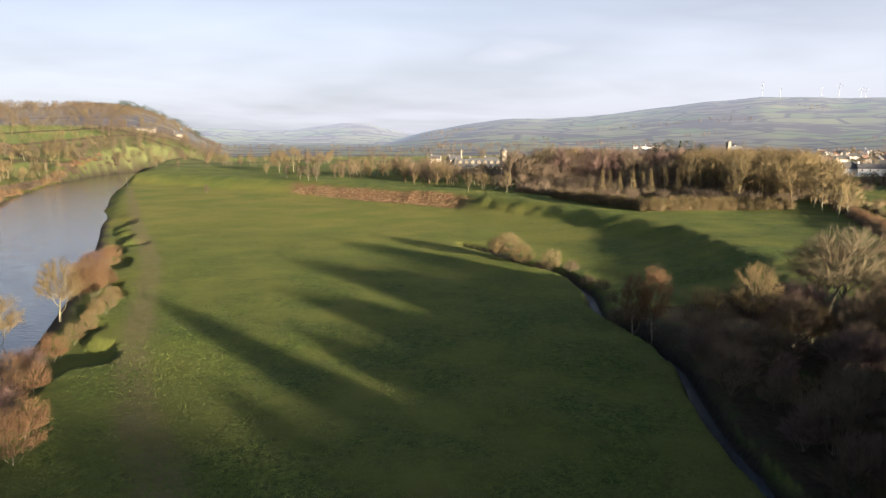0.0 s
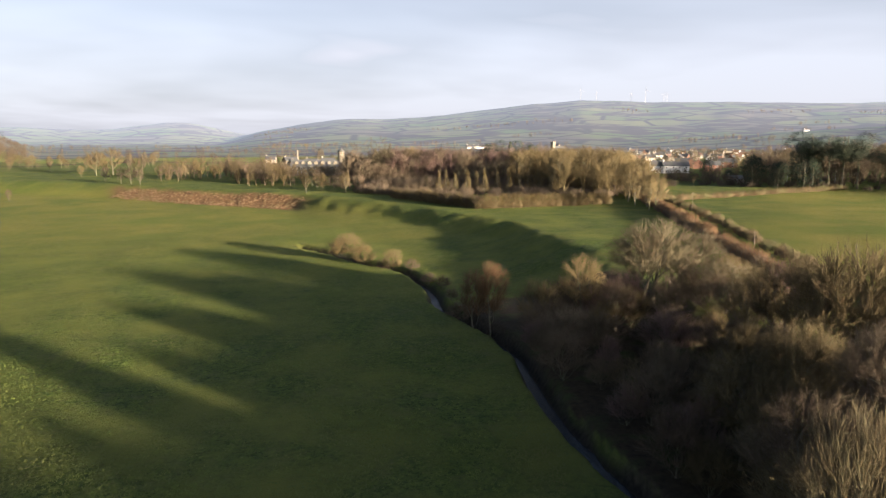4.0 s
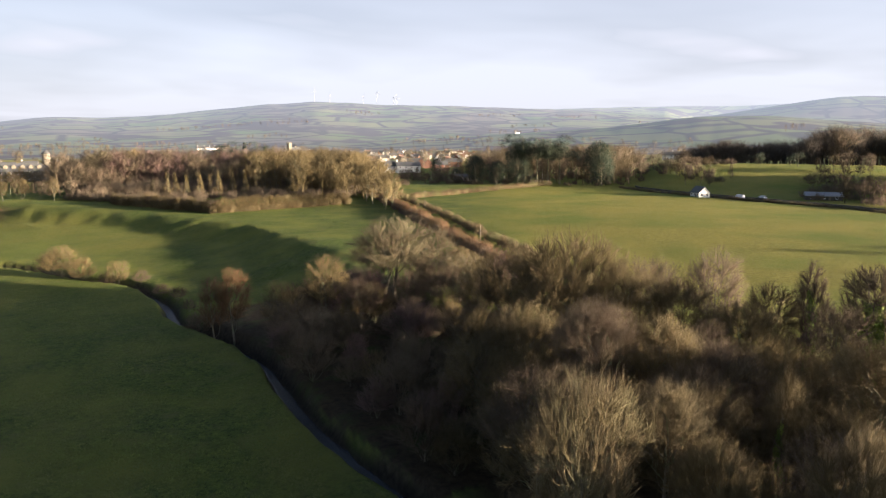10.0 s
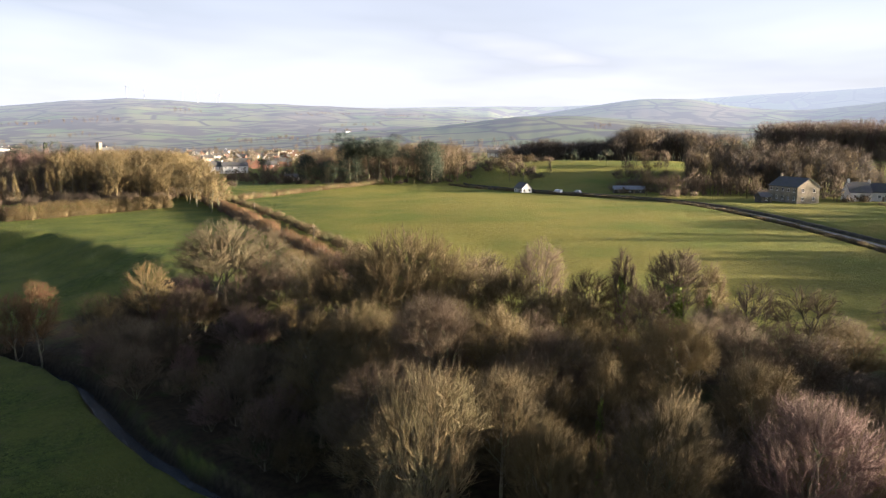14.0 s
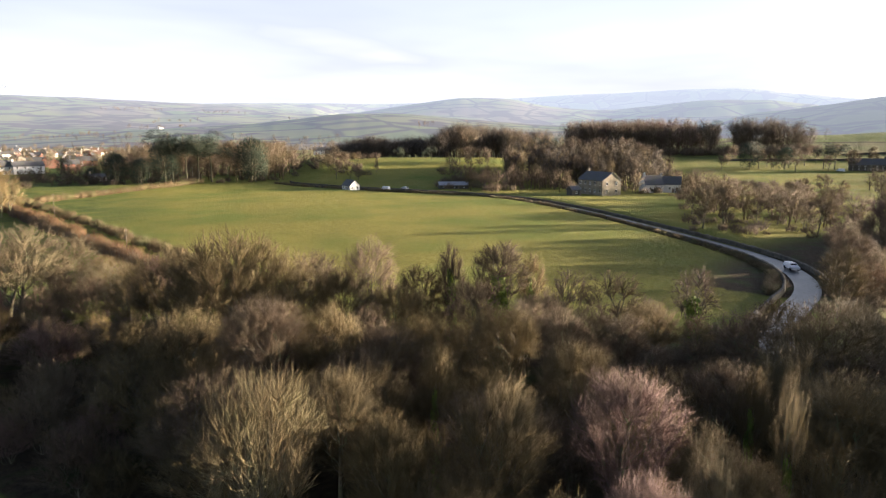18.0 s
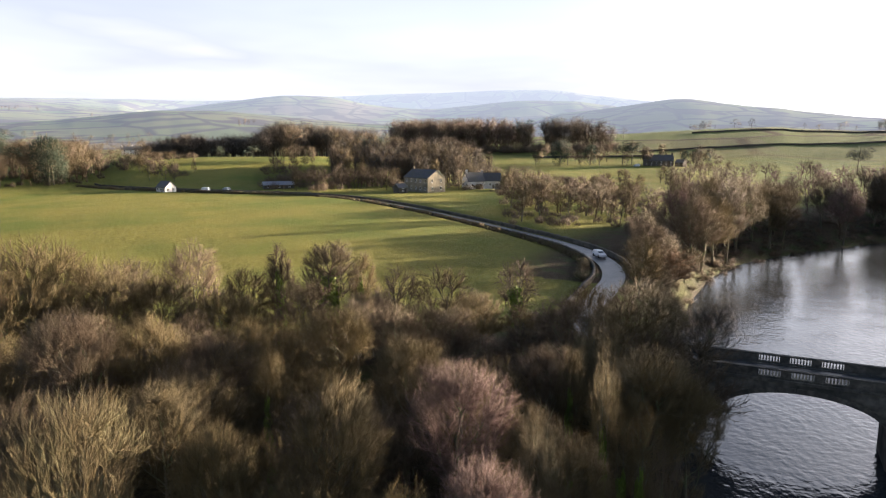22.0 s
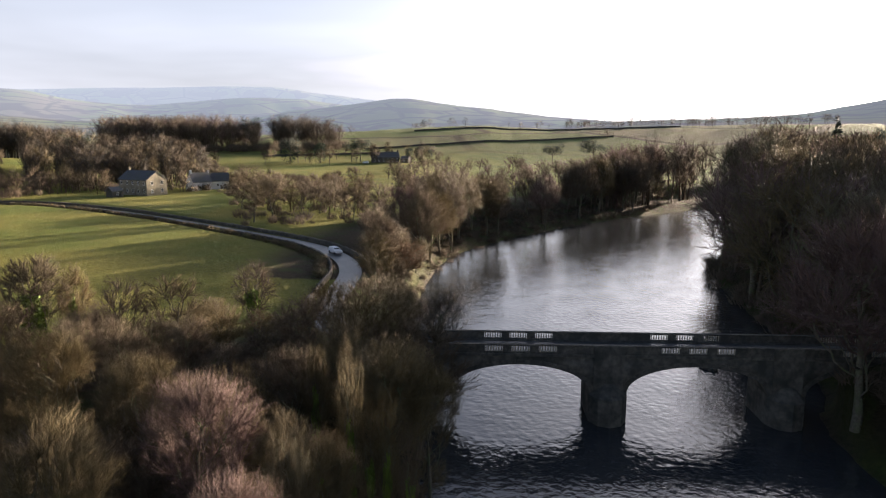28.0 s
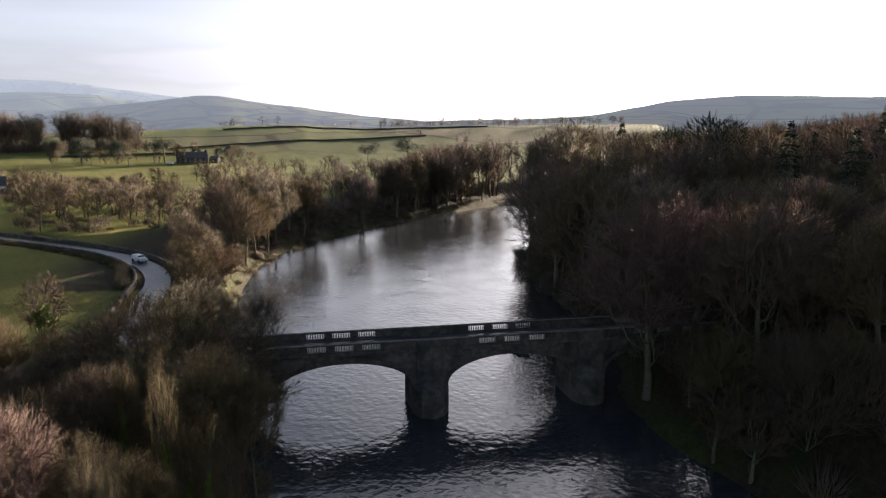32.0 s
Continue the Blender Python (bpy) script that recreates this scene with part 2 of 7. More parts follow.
RAIL = rounded(((88, 88), (97, 112), (106, 136), (124, 181), (145, 236), (172, 308), (212, 410), (260, 520)))


def ridge(b, r, z, foot, crest, profile, tail=0.3, base=9.0):
    """A hill whose crest, at a distance, stands at the given bearings and angles above the eye."""
    bs, es = zip(*profile)
    soft = sum(np.interp(b + k, bs, es) for k in (-1.2, -0.6, 0, 0.6, 1.2)) / 5
    top = EYE[2] + crest * np.tan(np.radians(soft + 0.10 * fbm(b / 1.7, b * 0, 41)))
    edge = np.clip(np.minimum(b - bs[0] + 6, bs[-1] + 6 - b) / 6, 0, 1)
    swell = 1 + 0.16 * fbm(b / 4, r / 500, 43) * 2 * np.clip((crest - r) / (crest - foot), 0, 1)
    rise = np.clip(smooth(foot, crest, r) * swell, 0, 1) * (1 - (1 - tail) * smooth(crest, crest * 1.8, r))
    return z + np.maximum(top - z, 0) * rise * edge


def land(x, y):
    """Height of the ground, in metres over the river."""
    x, y = np.asarray(x, float), np.asarray(y, float)
    r, b = np.hypot(x, y), np.degrees(np.arctan2(x, y))
    d, side, w = along(SCARP, x, y)
    w = w[..., 0]
    sd = -d * side  # positive on the terrace
    rough = fbm(x / 26, y / 26, 3)
    apron = 1.5 * (1 - smooth(24, 36, b)) * smooth(0, 4, b)
    z = 3.0 + apron * smooth(-34, -5, sd) + (6.2 - apron) * smooth(-w, w, sd * 1.0 + rough * 9)
    terr = smooth(0, 40, sd)
    # the big field swells a little; the ground north of it lies flat
    z = z + terr * (1.6 * np.exp(-((x - 205) / 75) ** 2 - ((y - 120) / 110) ** 2) + 1.0 * fbm(x / 60, y / 60, 5))
    # grassy landslips on the scarp
    on = np.exp(-(sd / (w * 1.1)) ** 2)
    z = z + on * (1.6 * fbm(x / 6, y / 4.5, 8, 3) + 0.5 * np.abs(fbm(x / 12, y / 8, 9)))
    z = z + 0.28 * fbm(x / 14, y / 14, 11) + 0.5 * fbm(x / 70, y / 70, 12)
    # rising country
    east = smooth(30, 60, b) * (1 - smooth(112, 124, b))
    z = z + east * 8 * smooth(330, 900, r)
    hill = smooth(48, 53, b) * (1 - smooth(66, 74, b)) * smooth(365, 475, r) * (1 - smooth(500, 640, r))
    z = z + hill * 9.5
    z = ridge(b, r, z, 620, 1350, ((-75, 2.2), (-50, 2.4), (-32, 2.05), (-26.4, 2.1), (-23.5, 1.9), (-21.2, 1.1), (-19.6, 0.1), (-18.2, -0.8), (-16, -1.4)), 0.4)
    z = ridge(b, r, z, 3000, 4600, ((-24, 0.5), (-19, 0.76), (-12.8, 0.52), (-7, 1.25), (-2.9, 0.3), (0, -0.3)), 0.9)
    z = ridge(b, r, z, 1250, 4300, ((-4, -0.4), (-1.6, 0.45), (4.4, 1.38), (9.8, 1.47), (13.7, 1.75), (18.4, 2.34), (24.5, 2.8), (29.8, 2.57), (35, 2.55), (41, 2.34), (45.5, 2.2), (52, 1.8)), 0.9)
    z = ridge(b, r, z, 3900, 4750, ((40, 2.2), (48.2, 2.5), (58.5, 2.5), (64, 2.7), (68.8, 3.07), (75.6, 3.35), (82, 3.58), (86, 3.55), (87.4, 3.2), (91.2, 2.83), (98, 2.0)), 0.95)
    z = ridge(b, r, z, 1100, 2000, ((33, -0.1), (38, 0.3), (47.8, 0.95), (54.6, 1.72), (58.9, 1.75), (63.2, 1.4), (70, 0.9), (80, 0.5)), 0.7)
    z = ridge(b, r, z, 2400, 3500, ((54, 1.6), (58.9, 2.3), (62.3, 2.8), (63.6, 3.03), (68, 2.95), (68.9, 2.7), (70.9, 2.3), (75, 2.0), (79.4, 2.4), (83, 2.75), (87.5, 2.62), (90.2, 2.2)), 0.8)
    z = ridge(b, r, z, 1700, 2700, ((86, 1.7), (89.8, 2.1), (92.4, 2.5), (95.2, 2.85), (98.4, 2.3), (102.4, 1.9), (106.2, 1.4), (112, 0.9)), 0.8)
    z = ridge(b, r, z, 560, 1000, ((66, -0.6), (73, -0.5), (80, -0.3), (90, 0.1), (97, 0.45), (101, 0.65), (107, 0.35), (114, 0.5), (123, 0.7), (130, 0.7)), 0.9)
    z = ridge(b, r, z, 1200, 2200, ((112, 0.9), (123, 1.2), (125.3, 1.39), (131.6, 2.5), (135.6, 2.8), (141.2, 2.7), (143, 2.5), (160, 2.6), (200, 2.5)), 0.8)
    # the wooded slope on the far side of the river
    d, side, w = along(RIVER, x, y)
    bank = d - w[..., 0]
    south = np.where(side < 0, 1, 0) * (y < 40)
    z = z + south * (20 * smooth(-8, 95, bank) + 4 * smooth(0, 12, bank)) * smooth(95, 112, np.where(b < 0, b + 360, b)) * (1 - smooth(235, 265, np.where(b < 0, b + 360, b)))
    # river and stream are cut in
    scallop = 5.0 * fbm(x / 17, y / 17, 21) * 2
    # a plain bank, and along the meadow a slumped bench under a ragged step
    step = 9.5 + 9.0 * fbm(x / 13, y / 13, 22, 3) * 2
    bench = 0.56 * smooth(-3.5, 2.5, bank) + 0.44 * smooth(step - 1.3, step + 1.3, bank)
    shelf = np.where((x < -10) & (y > 20) & (side > 0), 1.0, 0.0) * (1 - smooth(300, 360, r))
    z = np.where(bank < 26, -1.6 + (z + 1.6) * (bench * shelf + smooth(-3.5, 11 + scallop, bank) * (1 - shelf)), z)
    d, side, _ = along(STREAM, x, y)
    cut = smooth(0.45 + 1.1 * fbm(x / 4, y / 4, 24), 2.2 + 2.4 * fbm(x / 6, y / 6, 23), d)
    z = np.minimum(z, 0.9 + (z - 0.9) * cut)
    d, side, _ = along(ROAD, x, y)
    z = np.where(r < 520, z + (8.75 + (z - 8.75) * 0.25 - z) * (1 - smooth(4.5, 9, d)) * np.where(bank > 3, 1, 0), z)
    return z


BEARINGS = np.concatenate([np.arange(-37, 147, 0.28), np.arange(147, 323, 3.5)])
RADII = np.concatenate([[3], np.geomspace(20, 400, 215), np.geomspace(400, 4950, 95)[1:]])
GRID_R, GRID_B = np.meshgrid(RADII, np.radians(BEARINGS), indexing="ij")
GRID_Z = land(GRID_R * np.sin(GRID_B), GRID_R * np.cos(GRID_B))


def height(x, y):
    """Height of the ground sheet under a point."""
    r, b = math.hypot(x, y), math.degrees(math.atan2(x, y))
    b = b + 360 if b < -37 else b
    i = min(max(int(np.searchsorted(RADII, r)) - 1, 0), len(RADII) - 2)
    j = min(max(int(np.searchsorted(BEARINGS, b)) - 1, 0), len(BEARINGS) - 2)
    u = min(max((r - RADII[i]) / (RADII[i + 1] - RADII[i]), 0), 1)
    v = (b - BEARINGS[j]) / (BEARINGS[j + 1] - BEARINGS[j])
    return float((GRID_Z[i, j] * (1 - u) + GRID_Z[i + 1, j] * u) * (1 - v) + (GRID_Z[i, j + 1] * (1 - u) + GRID_Z[i + 1, j + 1] * u) * v)


def heights(x, y):
    r, b = np.hypot(x, y), np.degrees(np.arctan2(x, y))
    b = np.where(b < -37, b + 360, b)
    i = np.clip(np.searchsorted(RADII, r) - 1, 0, len(RADII) - 2)
    j = np.clip(np.searchsorted(BEARINGS, b) - 1, 0, len(BEARINGS) - 2)
    u = np.clip((r - RADII[i]) / (RADII[i + 1] - RADII[i]), 0, 1)
    v = (b - BEARINGS[j]) / (BEARINGS[j + 1] - BEARINGS[j])
    return (GRID_Z[i, j] * (1 - u) + GRID_Z[i + 1, j] * u) * (1 - v) + (GRID_Z[i, j + 1] * (1 - u) + GRID_Z[i + 1, j + 1] * u) * v


def gap_to(line, x, y):
    """Distance from one point to a line, and the half width that it carries."""
    best, half = 1e9, 0.0
    for p, q in zip(line[:-1], line[1:]):
        ex, ey = q[0] - p[0], q[1] - p[1]
        s = min(max(((x - p[0]) * ex + (y - p[1]) * ey) / (ex * ex + ey * ey), 0), 1)
        d = math.hypot(x - p[0] - s * ex, y - p[1] - s * ey)
        if d < best:
            best, half = d, (p[2] + s * (q[2] - p[2]) if len(p) > 2 else 0.0)
    return best, half


def side_of(line, x, y):
    """Signed distance from one point to a line, positive to the right of its run."""
    best, out = 1e9, 0.0
    for p, q in zip(line[:-1], line[1:]):
        ex, ey = q[0] - p[0], q[1] - p[1]
        s = min(max(((x - p[0]) * ex + (y - p[1]) * ey) / (ex * ex + ey * ey), 0), 1)
        d = math.hypot(x - p[0] - s * ex, y - p[1] - s * ey)
        if d < best:
            best, out = d, d if (x - p[0]) * ey - (y - p[1]) * ex > 0 else -d
    return out


def terrace_side(x, y):
    """Signed distance from the scarp, positive up on the terrace."""
    return -side_of(SCARP_LINE, x, y)


def river_side(x, y):
    """Below zero on the southern side of the river."""
    return side_of(RIVER_LINE, x, y)


SCARP_LINE = [tuple(map(float, p)) for p in SCARP]
RAIL_LINE = [tuple(map(float, p)) for p in RAIL]
ROAD_LINE, RIVER_LINE = [tuple(map(float, p)) for p in ROAD], [tuple(map(float, p)) for p in RIVER]


def polar(b, r):
    return r * math.sin(radians(b)), r * math.cos(radians(b))


def npmesh(name, verts, *faces, mats=(), smooth_faces=False):
    """A mesh from arrays: vertices, then arrays of triangles or quads."""
    me = bpy.data.meshes.new(name)
    verts = np.asarray(verts, np.float32)
    faces = [np.asarray(f, np.int32) for f in faces if len(f)]
    me.vertices.add(len(verts))
    me.vertices.foreach_set("co", verts.ravel())
    flat = np.concatenate([f.ravel() for f in faces])
    size = np.concatenate([np.full(len(f), f.shape[1], np.int32) for f in faces])
    me.loops.add(len(flat))
    me.loops.foreach_set("vertex_index", flat)
    me.polygons.add(len(size))
    me.polygons.foreach_set("loop_start", np.concatenate([[0], np.cumsum(size)[:-1]]).astype(np.int32))
    me.update(calc_edges=True)
    if smooth_faces:
        me.polygons.foreach_set("use_smooth", np.ones(len(size), bool))
    for m in mats:
        me.materials.append(m)
    return me


def grid_faces(n, m, wrap=False):
    i, j = np.meshgrid(np.arange(n - 1), np.arange(m if wrap else m - 1), indexing="ij")
    k = (j + 1) % m
    return np.stack([i * m + j, i * m + k, (i + 1) * m + k, (i + 1) * m + j], -1).reshape(-1, 4)


def ground_material():
    m, nd, lk, bsdf = nodes_of("grass_and_earth")
    geo = nd.new("ShaderNodeNewGeometry")

    def noise_at(size, detail=5, rough=0.55):
        n = nd.new("ShaderNodeTexNoise")
        n.inputs["Scale"].default_value, n.inputs["Detail"].default_value, n.inputs["Roughness"].default_value = 1 / size, detail, rough
        lk.new(geo.outputs["Position"], n.inputs["Vector"])
        return n.outputs["Fac"]

    def span(v, a, b, lo=0.0, hi=1.0):
        r = nd.new("ShaderNodeMapRange")
        for k, x in zip(("From Min", "From Max", "To Min", "To Max"), (a, b, lo, hi)):
            r.inputs[k].default_value = x
        lk.new(v, r.inputs["Value"])
        return r.outputs[0]

    def blend(fac, a, b, mode="MIX"):
        x = nd.new("ShaderNodeMix")
        x.data_type, x.blend_type = "RGBA", mode
        for sock, v in (("Factor", fac), ("A", a), ("B", b)):
            if isinstance(v, tuple):
                x.inputs[sock].default_value = (*v, 1)
            elif isinstance(v, float):
                x.inputs[sock].default_value = v
            else:
                lk.new(v, x.inputs[sock])
        return x.outputs["Result"]

    def attr(name):
        a = nd.new("ShaderNodeAttribute")
        a.attribute_name = name
        return a.outputs["Fac"]

    grass = blend(span(noise_at(1.3, 6, 0.7), 0.3, 0.7), (0.046, 0.080, 0.017), (0.132, 0.176, 0.034))
    grass = blend(span(noise_at(0.5, 4, 0.85), 0.47, 0.66), grass, (0.024, 0.042, 0.011))
    grass = blend(span(noise_at(3.6, 6, 0.7), 0.5, 0.72), grass, (0.112, 0.126, 0.045))
    grass = blend(span(noise_at(13, 5), 0.42, 0.66), grass, (0.142, 0.160, 0.035))
    dry = blend(span(noise_at(0.9, 6, 0.75), 0.3, 0.7), (0.15, 0.147, 0.027), (0.285, 0.262, 0.064))
    dry = blend(span(noise_at(0.4, 4, 0.8), 0.54, 0.74), dry, (0.07, 0.075, 0.02))
    dry = blend(span(noise_at(30, 5), 0.4, 0.65), dry, (0.125, 0.158, 0.028))
    col = blend(attr("dry"), grass, dry)
    # far country: fields parted by hedges
    cells = nd.new("ShaderNodeTexVoronoi")
    cells.distance = "CHEBYCHEV"
    cells.inputs["Scale"].default_value, cells.inputs["Randomness"].default_value = 1 / 170, 0.85
    lk.new(geo.outputs["Position"], cells.inputs["Vector"])
    hue = nd.new("ShaderNodeSeparateColor")
    lk.new(cells.outputs["Color"], hue.inputs[0])
    far = blend(hue.outputs[0], (0.10, 0.145, 0.035), (0.16, 0.19, 0.06))
    far = blend(span(hue.outputs[1], 0.55, 0.9), far, (0.17, 0.15, 0.08))
    far = blend(span(noise_at(60, 5), 0.4, 0.7), far, (0.15, 0.17, 0.06))
    edge = nd.new("ShaderNodeTexVoronoi")
    edge.feature = "DISTANCE_TO_EDGE"
    edge.inputs["Scale"].default_value, edge.inputs["Randomness"].default_value = 1 / 170, 0.85
    lk.new(geo.outputs["Position"], edge.inputs["Vector"])
    far = blend(span(edge.outputs["Distance"], 0.015, 0.045, 1, 0), far, (0.075, 0.065, 0.035))
    moor = blend(span(noise_at(160, 6), 0.38, 0.62), (0.13, 0.15, 0.07), (0.17, 0.125, 0.085))
    moor = blend(span(edge.outputs["Distance"], 0.01, 0.04, 1, 0), moor, (0.09, 0.08, 0.055))
    far = blend(attr("moor"), far, moor)
    col = blend(attr("far"), col, far)
    litter = blend(span(noise_at(0.8, 6, 0.7), 0.3, 0.7), (0.03, 0.023, 0.014), (0.075, 0.056, 0.03))
    litter = blend(span(noise_at(5, 4), 0.5, 0.7), litter, (0.05, 0.07, 0.02))
    col = blend(attr("litter"), col, litter)
    fern = blend(span(noise_at(1.6, 6, 0.7), 0.3, 0.7), (0.11, 0.062, 0.03), (0.24, 0.15, 0.075))
    col = blend(attr("fern"), col, fern)
    mud = blend(span(noise_at(0.7, 6), 0.3, 0.7), (0.035, 0.029, 0.02), (0.085, 0.068, 0.046))
    col = blend(attr("mud"), col, mud)
    worn = blend(span(noise_at(2.2, 6, 0.7), 0.3, 0.7), (0.13, 0.115, 0.05), (0.21, 0.17, 0.085))
    col = blend(attr("worn"), col, worn)
    lk.new(col, bsdf.inputs["Base Color"])
    bsdf.inputs["Roughness"].default_value = 0.95
    bsdf.inputs["Specular IOR Level"].default_value = 0.15
    bp = nd.new("ShaderNodeBump")
    bp.inputs["Strength"].default_value, bp.inputs["Distance"].default_value = 1.0, 0.8
    lk.new(noise_at(0.7, 6, 0.75), bp.inputs["Height"])
    lk.new(bp.outputs[0], bsdf.inputs["Normal"])
    return m


def distance_material():
    """Hills kilometres off: fields, woods and moor, with air haze painted on as emission."""
    m, nd, lk, bsdf = nodes_of("distant_hills")
    geo = nd.new("ShaderNodeNewGeometry")
    n1, n2 = nd.new("ShaderNodeTexNoise"), nd.new("ShaderNodeTexNoise")
    cells = nd.new("ShaderNodeTexVoronoi")
    cells.distance = "CHEBYCHEV"
    for n, s in ((n1, 1 / 420), (n2, 1 / 150), (cells, 1 / 190)):
        n.inputs["Scale"].default_value = s
        lk.new(geo.outputs["Position"], n.inputs["Vector"])
    hue = nd.new("ShaderNodeSeparateColor")
    lk.new(cells.outputs["Color"], hue.inputs[0])

    def mix(fac, a, b):
        x = nd.new("ShaderNodeMix")
        x.data_type = "RGBA"
        for sock, v in (("Factor", fac), ("A", a), ("B", b)):
            if isinstance(v, tuple):
                x.inputs[sock].default_value = (*v, 1)
            else:
                lk.new(v, x.inputs[sock])
        return x.outputs["Result"]

    def span(v, a, b):
        r = nd.new("ShaderNodeMapRange")
        r.inputs["From Min"].default_value, r.inputs["From Max"].default_value = a, b
        lk.new(v, r.inputs["Value"])
        return r.outputs[0]

    col = mix(hue.outputs[0], (0.085, 0.115, 0.042), (0.14, 0.145, 0.062))
    col = mix(span(n1.outputs["Fac"], 0.46, 0.62), col, (0.115, 0.098, 0.072))
    edge = nd.new("ShaderNodeTexVoronoi")
    edge.feature = "DISTANCE_TO_EDGE"
    edge.inputs["Scale"].default_value = 1 / 190
    lk.new(geo.outputs["Position"], edge.inputs["Vector"])
    col = mix(span(edge.outputs["Distance"], 0.06, 0.02), col, (0.055, 0.050, 0.036))
    col = mix(span(n2.outputs["Fac"], 0.53, 0.60), col, (0.062, 0.050, 0.040))
    lk.new(col, bsdf.inputs["Base Color"])
    bsdf.inputs["Roughness"].default_value = 1.0
    bsdf.inputs["Specular IOR Level"].default_value = 0.0
    # haze put into emission: a pale blue glow that strengthens with distance
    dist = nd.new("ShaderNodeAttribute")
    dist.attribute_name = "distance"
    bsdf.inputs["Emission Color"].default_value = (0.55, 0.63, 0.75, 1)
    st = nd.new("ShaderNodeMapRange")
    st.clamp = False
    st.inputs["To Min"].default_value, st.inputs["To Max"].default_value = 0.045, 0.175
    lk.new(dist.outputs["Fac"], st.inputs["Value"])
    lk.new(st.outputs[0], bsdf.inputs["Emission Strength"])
    return m


def wood_floor(x, y):
    """How much of the ground is leaf litter under trees."""
    r, b = np.hypot(x, y), np.degrees(np.arctan2(x, y))
    d, side, _ = along(SCARP, x, y)
    near = smooth(30, 38, b) * (1 - smooth(98, 103, b)) * smooth(26, 34, r) * (1 - smooth(88, 104, r)) * smooth(34, 40, x)
    strip = (x > 34) * (y > 50) * (y < 130) * (1 - smooth(36, 42, b)) * (1 - smooth(4, 12, -d * side)) * 1.0
    rv, sd, w = along(RIVER, x, y)
    shore = smooth(0, 6, rv - w[..., 0])
    south = (sd < 0) * (y < 40) * (x > -60) * shore * (1 - smooth(420, 520, r))
    north = (x > 130) * (x < 420) * (y < 20) * (sd > 0) * (1 - smooth(26, 40, rv - w[..., 0])) * shore
    return np.clip(near + strip + south + north, 0, 1)


def haze_glow_boost(b, r):
    """Strengthens the painted haze glow on the leftmost far hills and towards the sun."""
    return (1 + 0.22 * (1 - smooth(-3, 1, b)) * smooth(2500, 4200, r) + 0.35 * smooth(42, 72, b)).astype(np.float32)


def build_ground():
    rad, R = RADII, GRID_R
    X, Y, Z = R * np.sin(GRID_B), R * np.cos(GRID_B), GRID_Z
    verts = np.stack([X, Y, Z], -1).reshape(-1, 3)
    n, m = R.shape
    f = grid_faces(n, m, True)[:, ::-1]
    ring = int(np.searchsorted(rad, 1000))
    far_verts, far_faces = verts[ring * m:], grid_faces(n - ring, m, True)[:, ::-1]
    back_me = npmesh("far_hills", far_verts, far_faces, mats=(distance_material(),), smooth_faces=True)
    # how strongly the painted haze glows at each point
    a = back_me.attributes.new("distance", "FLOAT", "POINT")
    a.data.foreach_set("value", np.float32(1) * np.clip((np.hypot(far_verts[:, 0], far_verts[:, 1]) - 1000) / 3700, 0, 1) * haze_glow_boost(np.degrees(np.arctan2(far_verts[:, 0], far_verts[:, 1])), np.hypot(far_verts[:, 0], far_verts[:, 1])))
    tagged(new("backdrop", back_me), "distant moorland hills with haze painted on as pale glow", "hills", kind="structure")
    f = f[:ring * m]
    me = npmesh("ground", np.vstack([verts, [[0, 0, 3.0]]]), f, np.stack([np.full(m, n * m), (np.arange(m) + 1) % m, np.arange(m)], 1)[:, ::-1], mats=(ground_material(),), smooth_faces=True)
    x, y, r = verts[:, 0], verts[:, 1], np.hypot(verts[:, 0], verts[:, 1])
    b = np.degrees(np.arctan2(x, y))
    d, side, w = along(SCARP, x, y)
    sd = -d * side
    field = smooth(10, 30, sd) * smooth(34, 42, b) * (1 - smooth(330, 480, r))
    rv, _, rw = along(RIVER, x, y)
    st, _, _ = along(STREAM, x, y)
    pd, _, pw = along(rounded(((-20, 48, 3.2), (-27, 63, 3), (-35, 76, 2.8), (-47, 100, 2.6), (-64, 146, 2.4), (-79, 187, 2.6), (-116, 261, 2.4), (-203, 451, 2.2))), x, y)
    masks = {
        "dry": np.clip(1.0 * field + 0.8 * smooth(48, 53, b) * (1 - smooth(96, 104, b)) * smooth(380, 430, r) + (0.25 * smooth(120, 200, r) + 0.42 * smooth(190, 320, r)) * (1 - smooth(-5, 5, sd)) * (1 - smooth(8, 16, b)) + 0.5 * np.clip(fbm(x / 45, y / 25, 31) * 2, 0, 1), 0, 1),
        "far": smooth(560, 800, r),
        "moor": smooth(2300, 3200, r),
        "litter": wood_floor(x, y),
        "fern": smooth(-11, -7, sd + 5 * fbm(x / 9, y / 9, 36)) * (1 - smooth(3, 7, sd)) * smooth(-13, -11.5, b) * (1 - smooth(0.5, 3.5, b)) * smooth(310, 330, r) * (1 - smooth(440, 470, r)),
        "mud": np.clip(1 - smooth(0.5, 4.5, rv - rw[:, 0] + 6 * fbm(x / 8, y / 8, 33)) + 1 - smooth(0.9, 2.2, st + 2 * fbm(x / 5, y / 5, 34)), 0, 1),
        "worn": (1 - smooth(pw[:, 0] * 0.5, pw[:, 0] * 1.4, pd + 2 * fbm(x / 6, y / 6, 35))) * 0.75,
    }
    for key, v in masks.items():
        v = np.where(r > rad[ring], v[-1], v)
        a = me.attributes.new(key, "FLOAT", "POINT")
        a.data.foreach_set("value", np.append(v, 0).astype(np.float32))
    return tagged(new("ground", me), "winter meadows, fields and hills with wooded slopes", "ground", kind="structure")


build_ground()


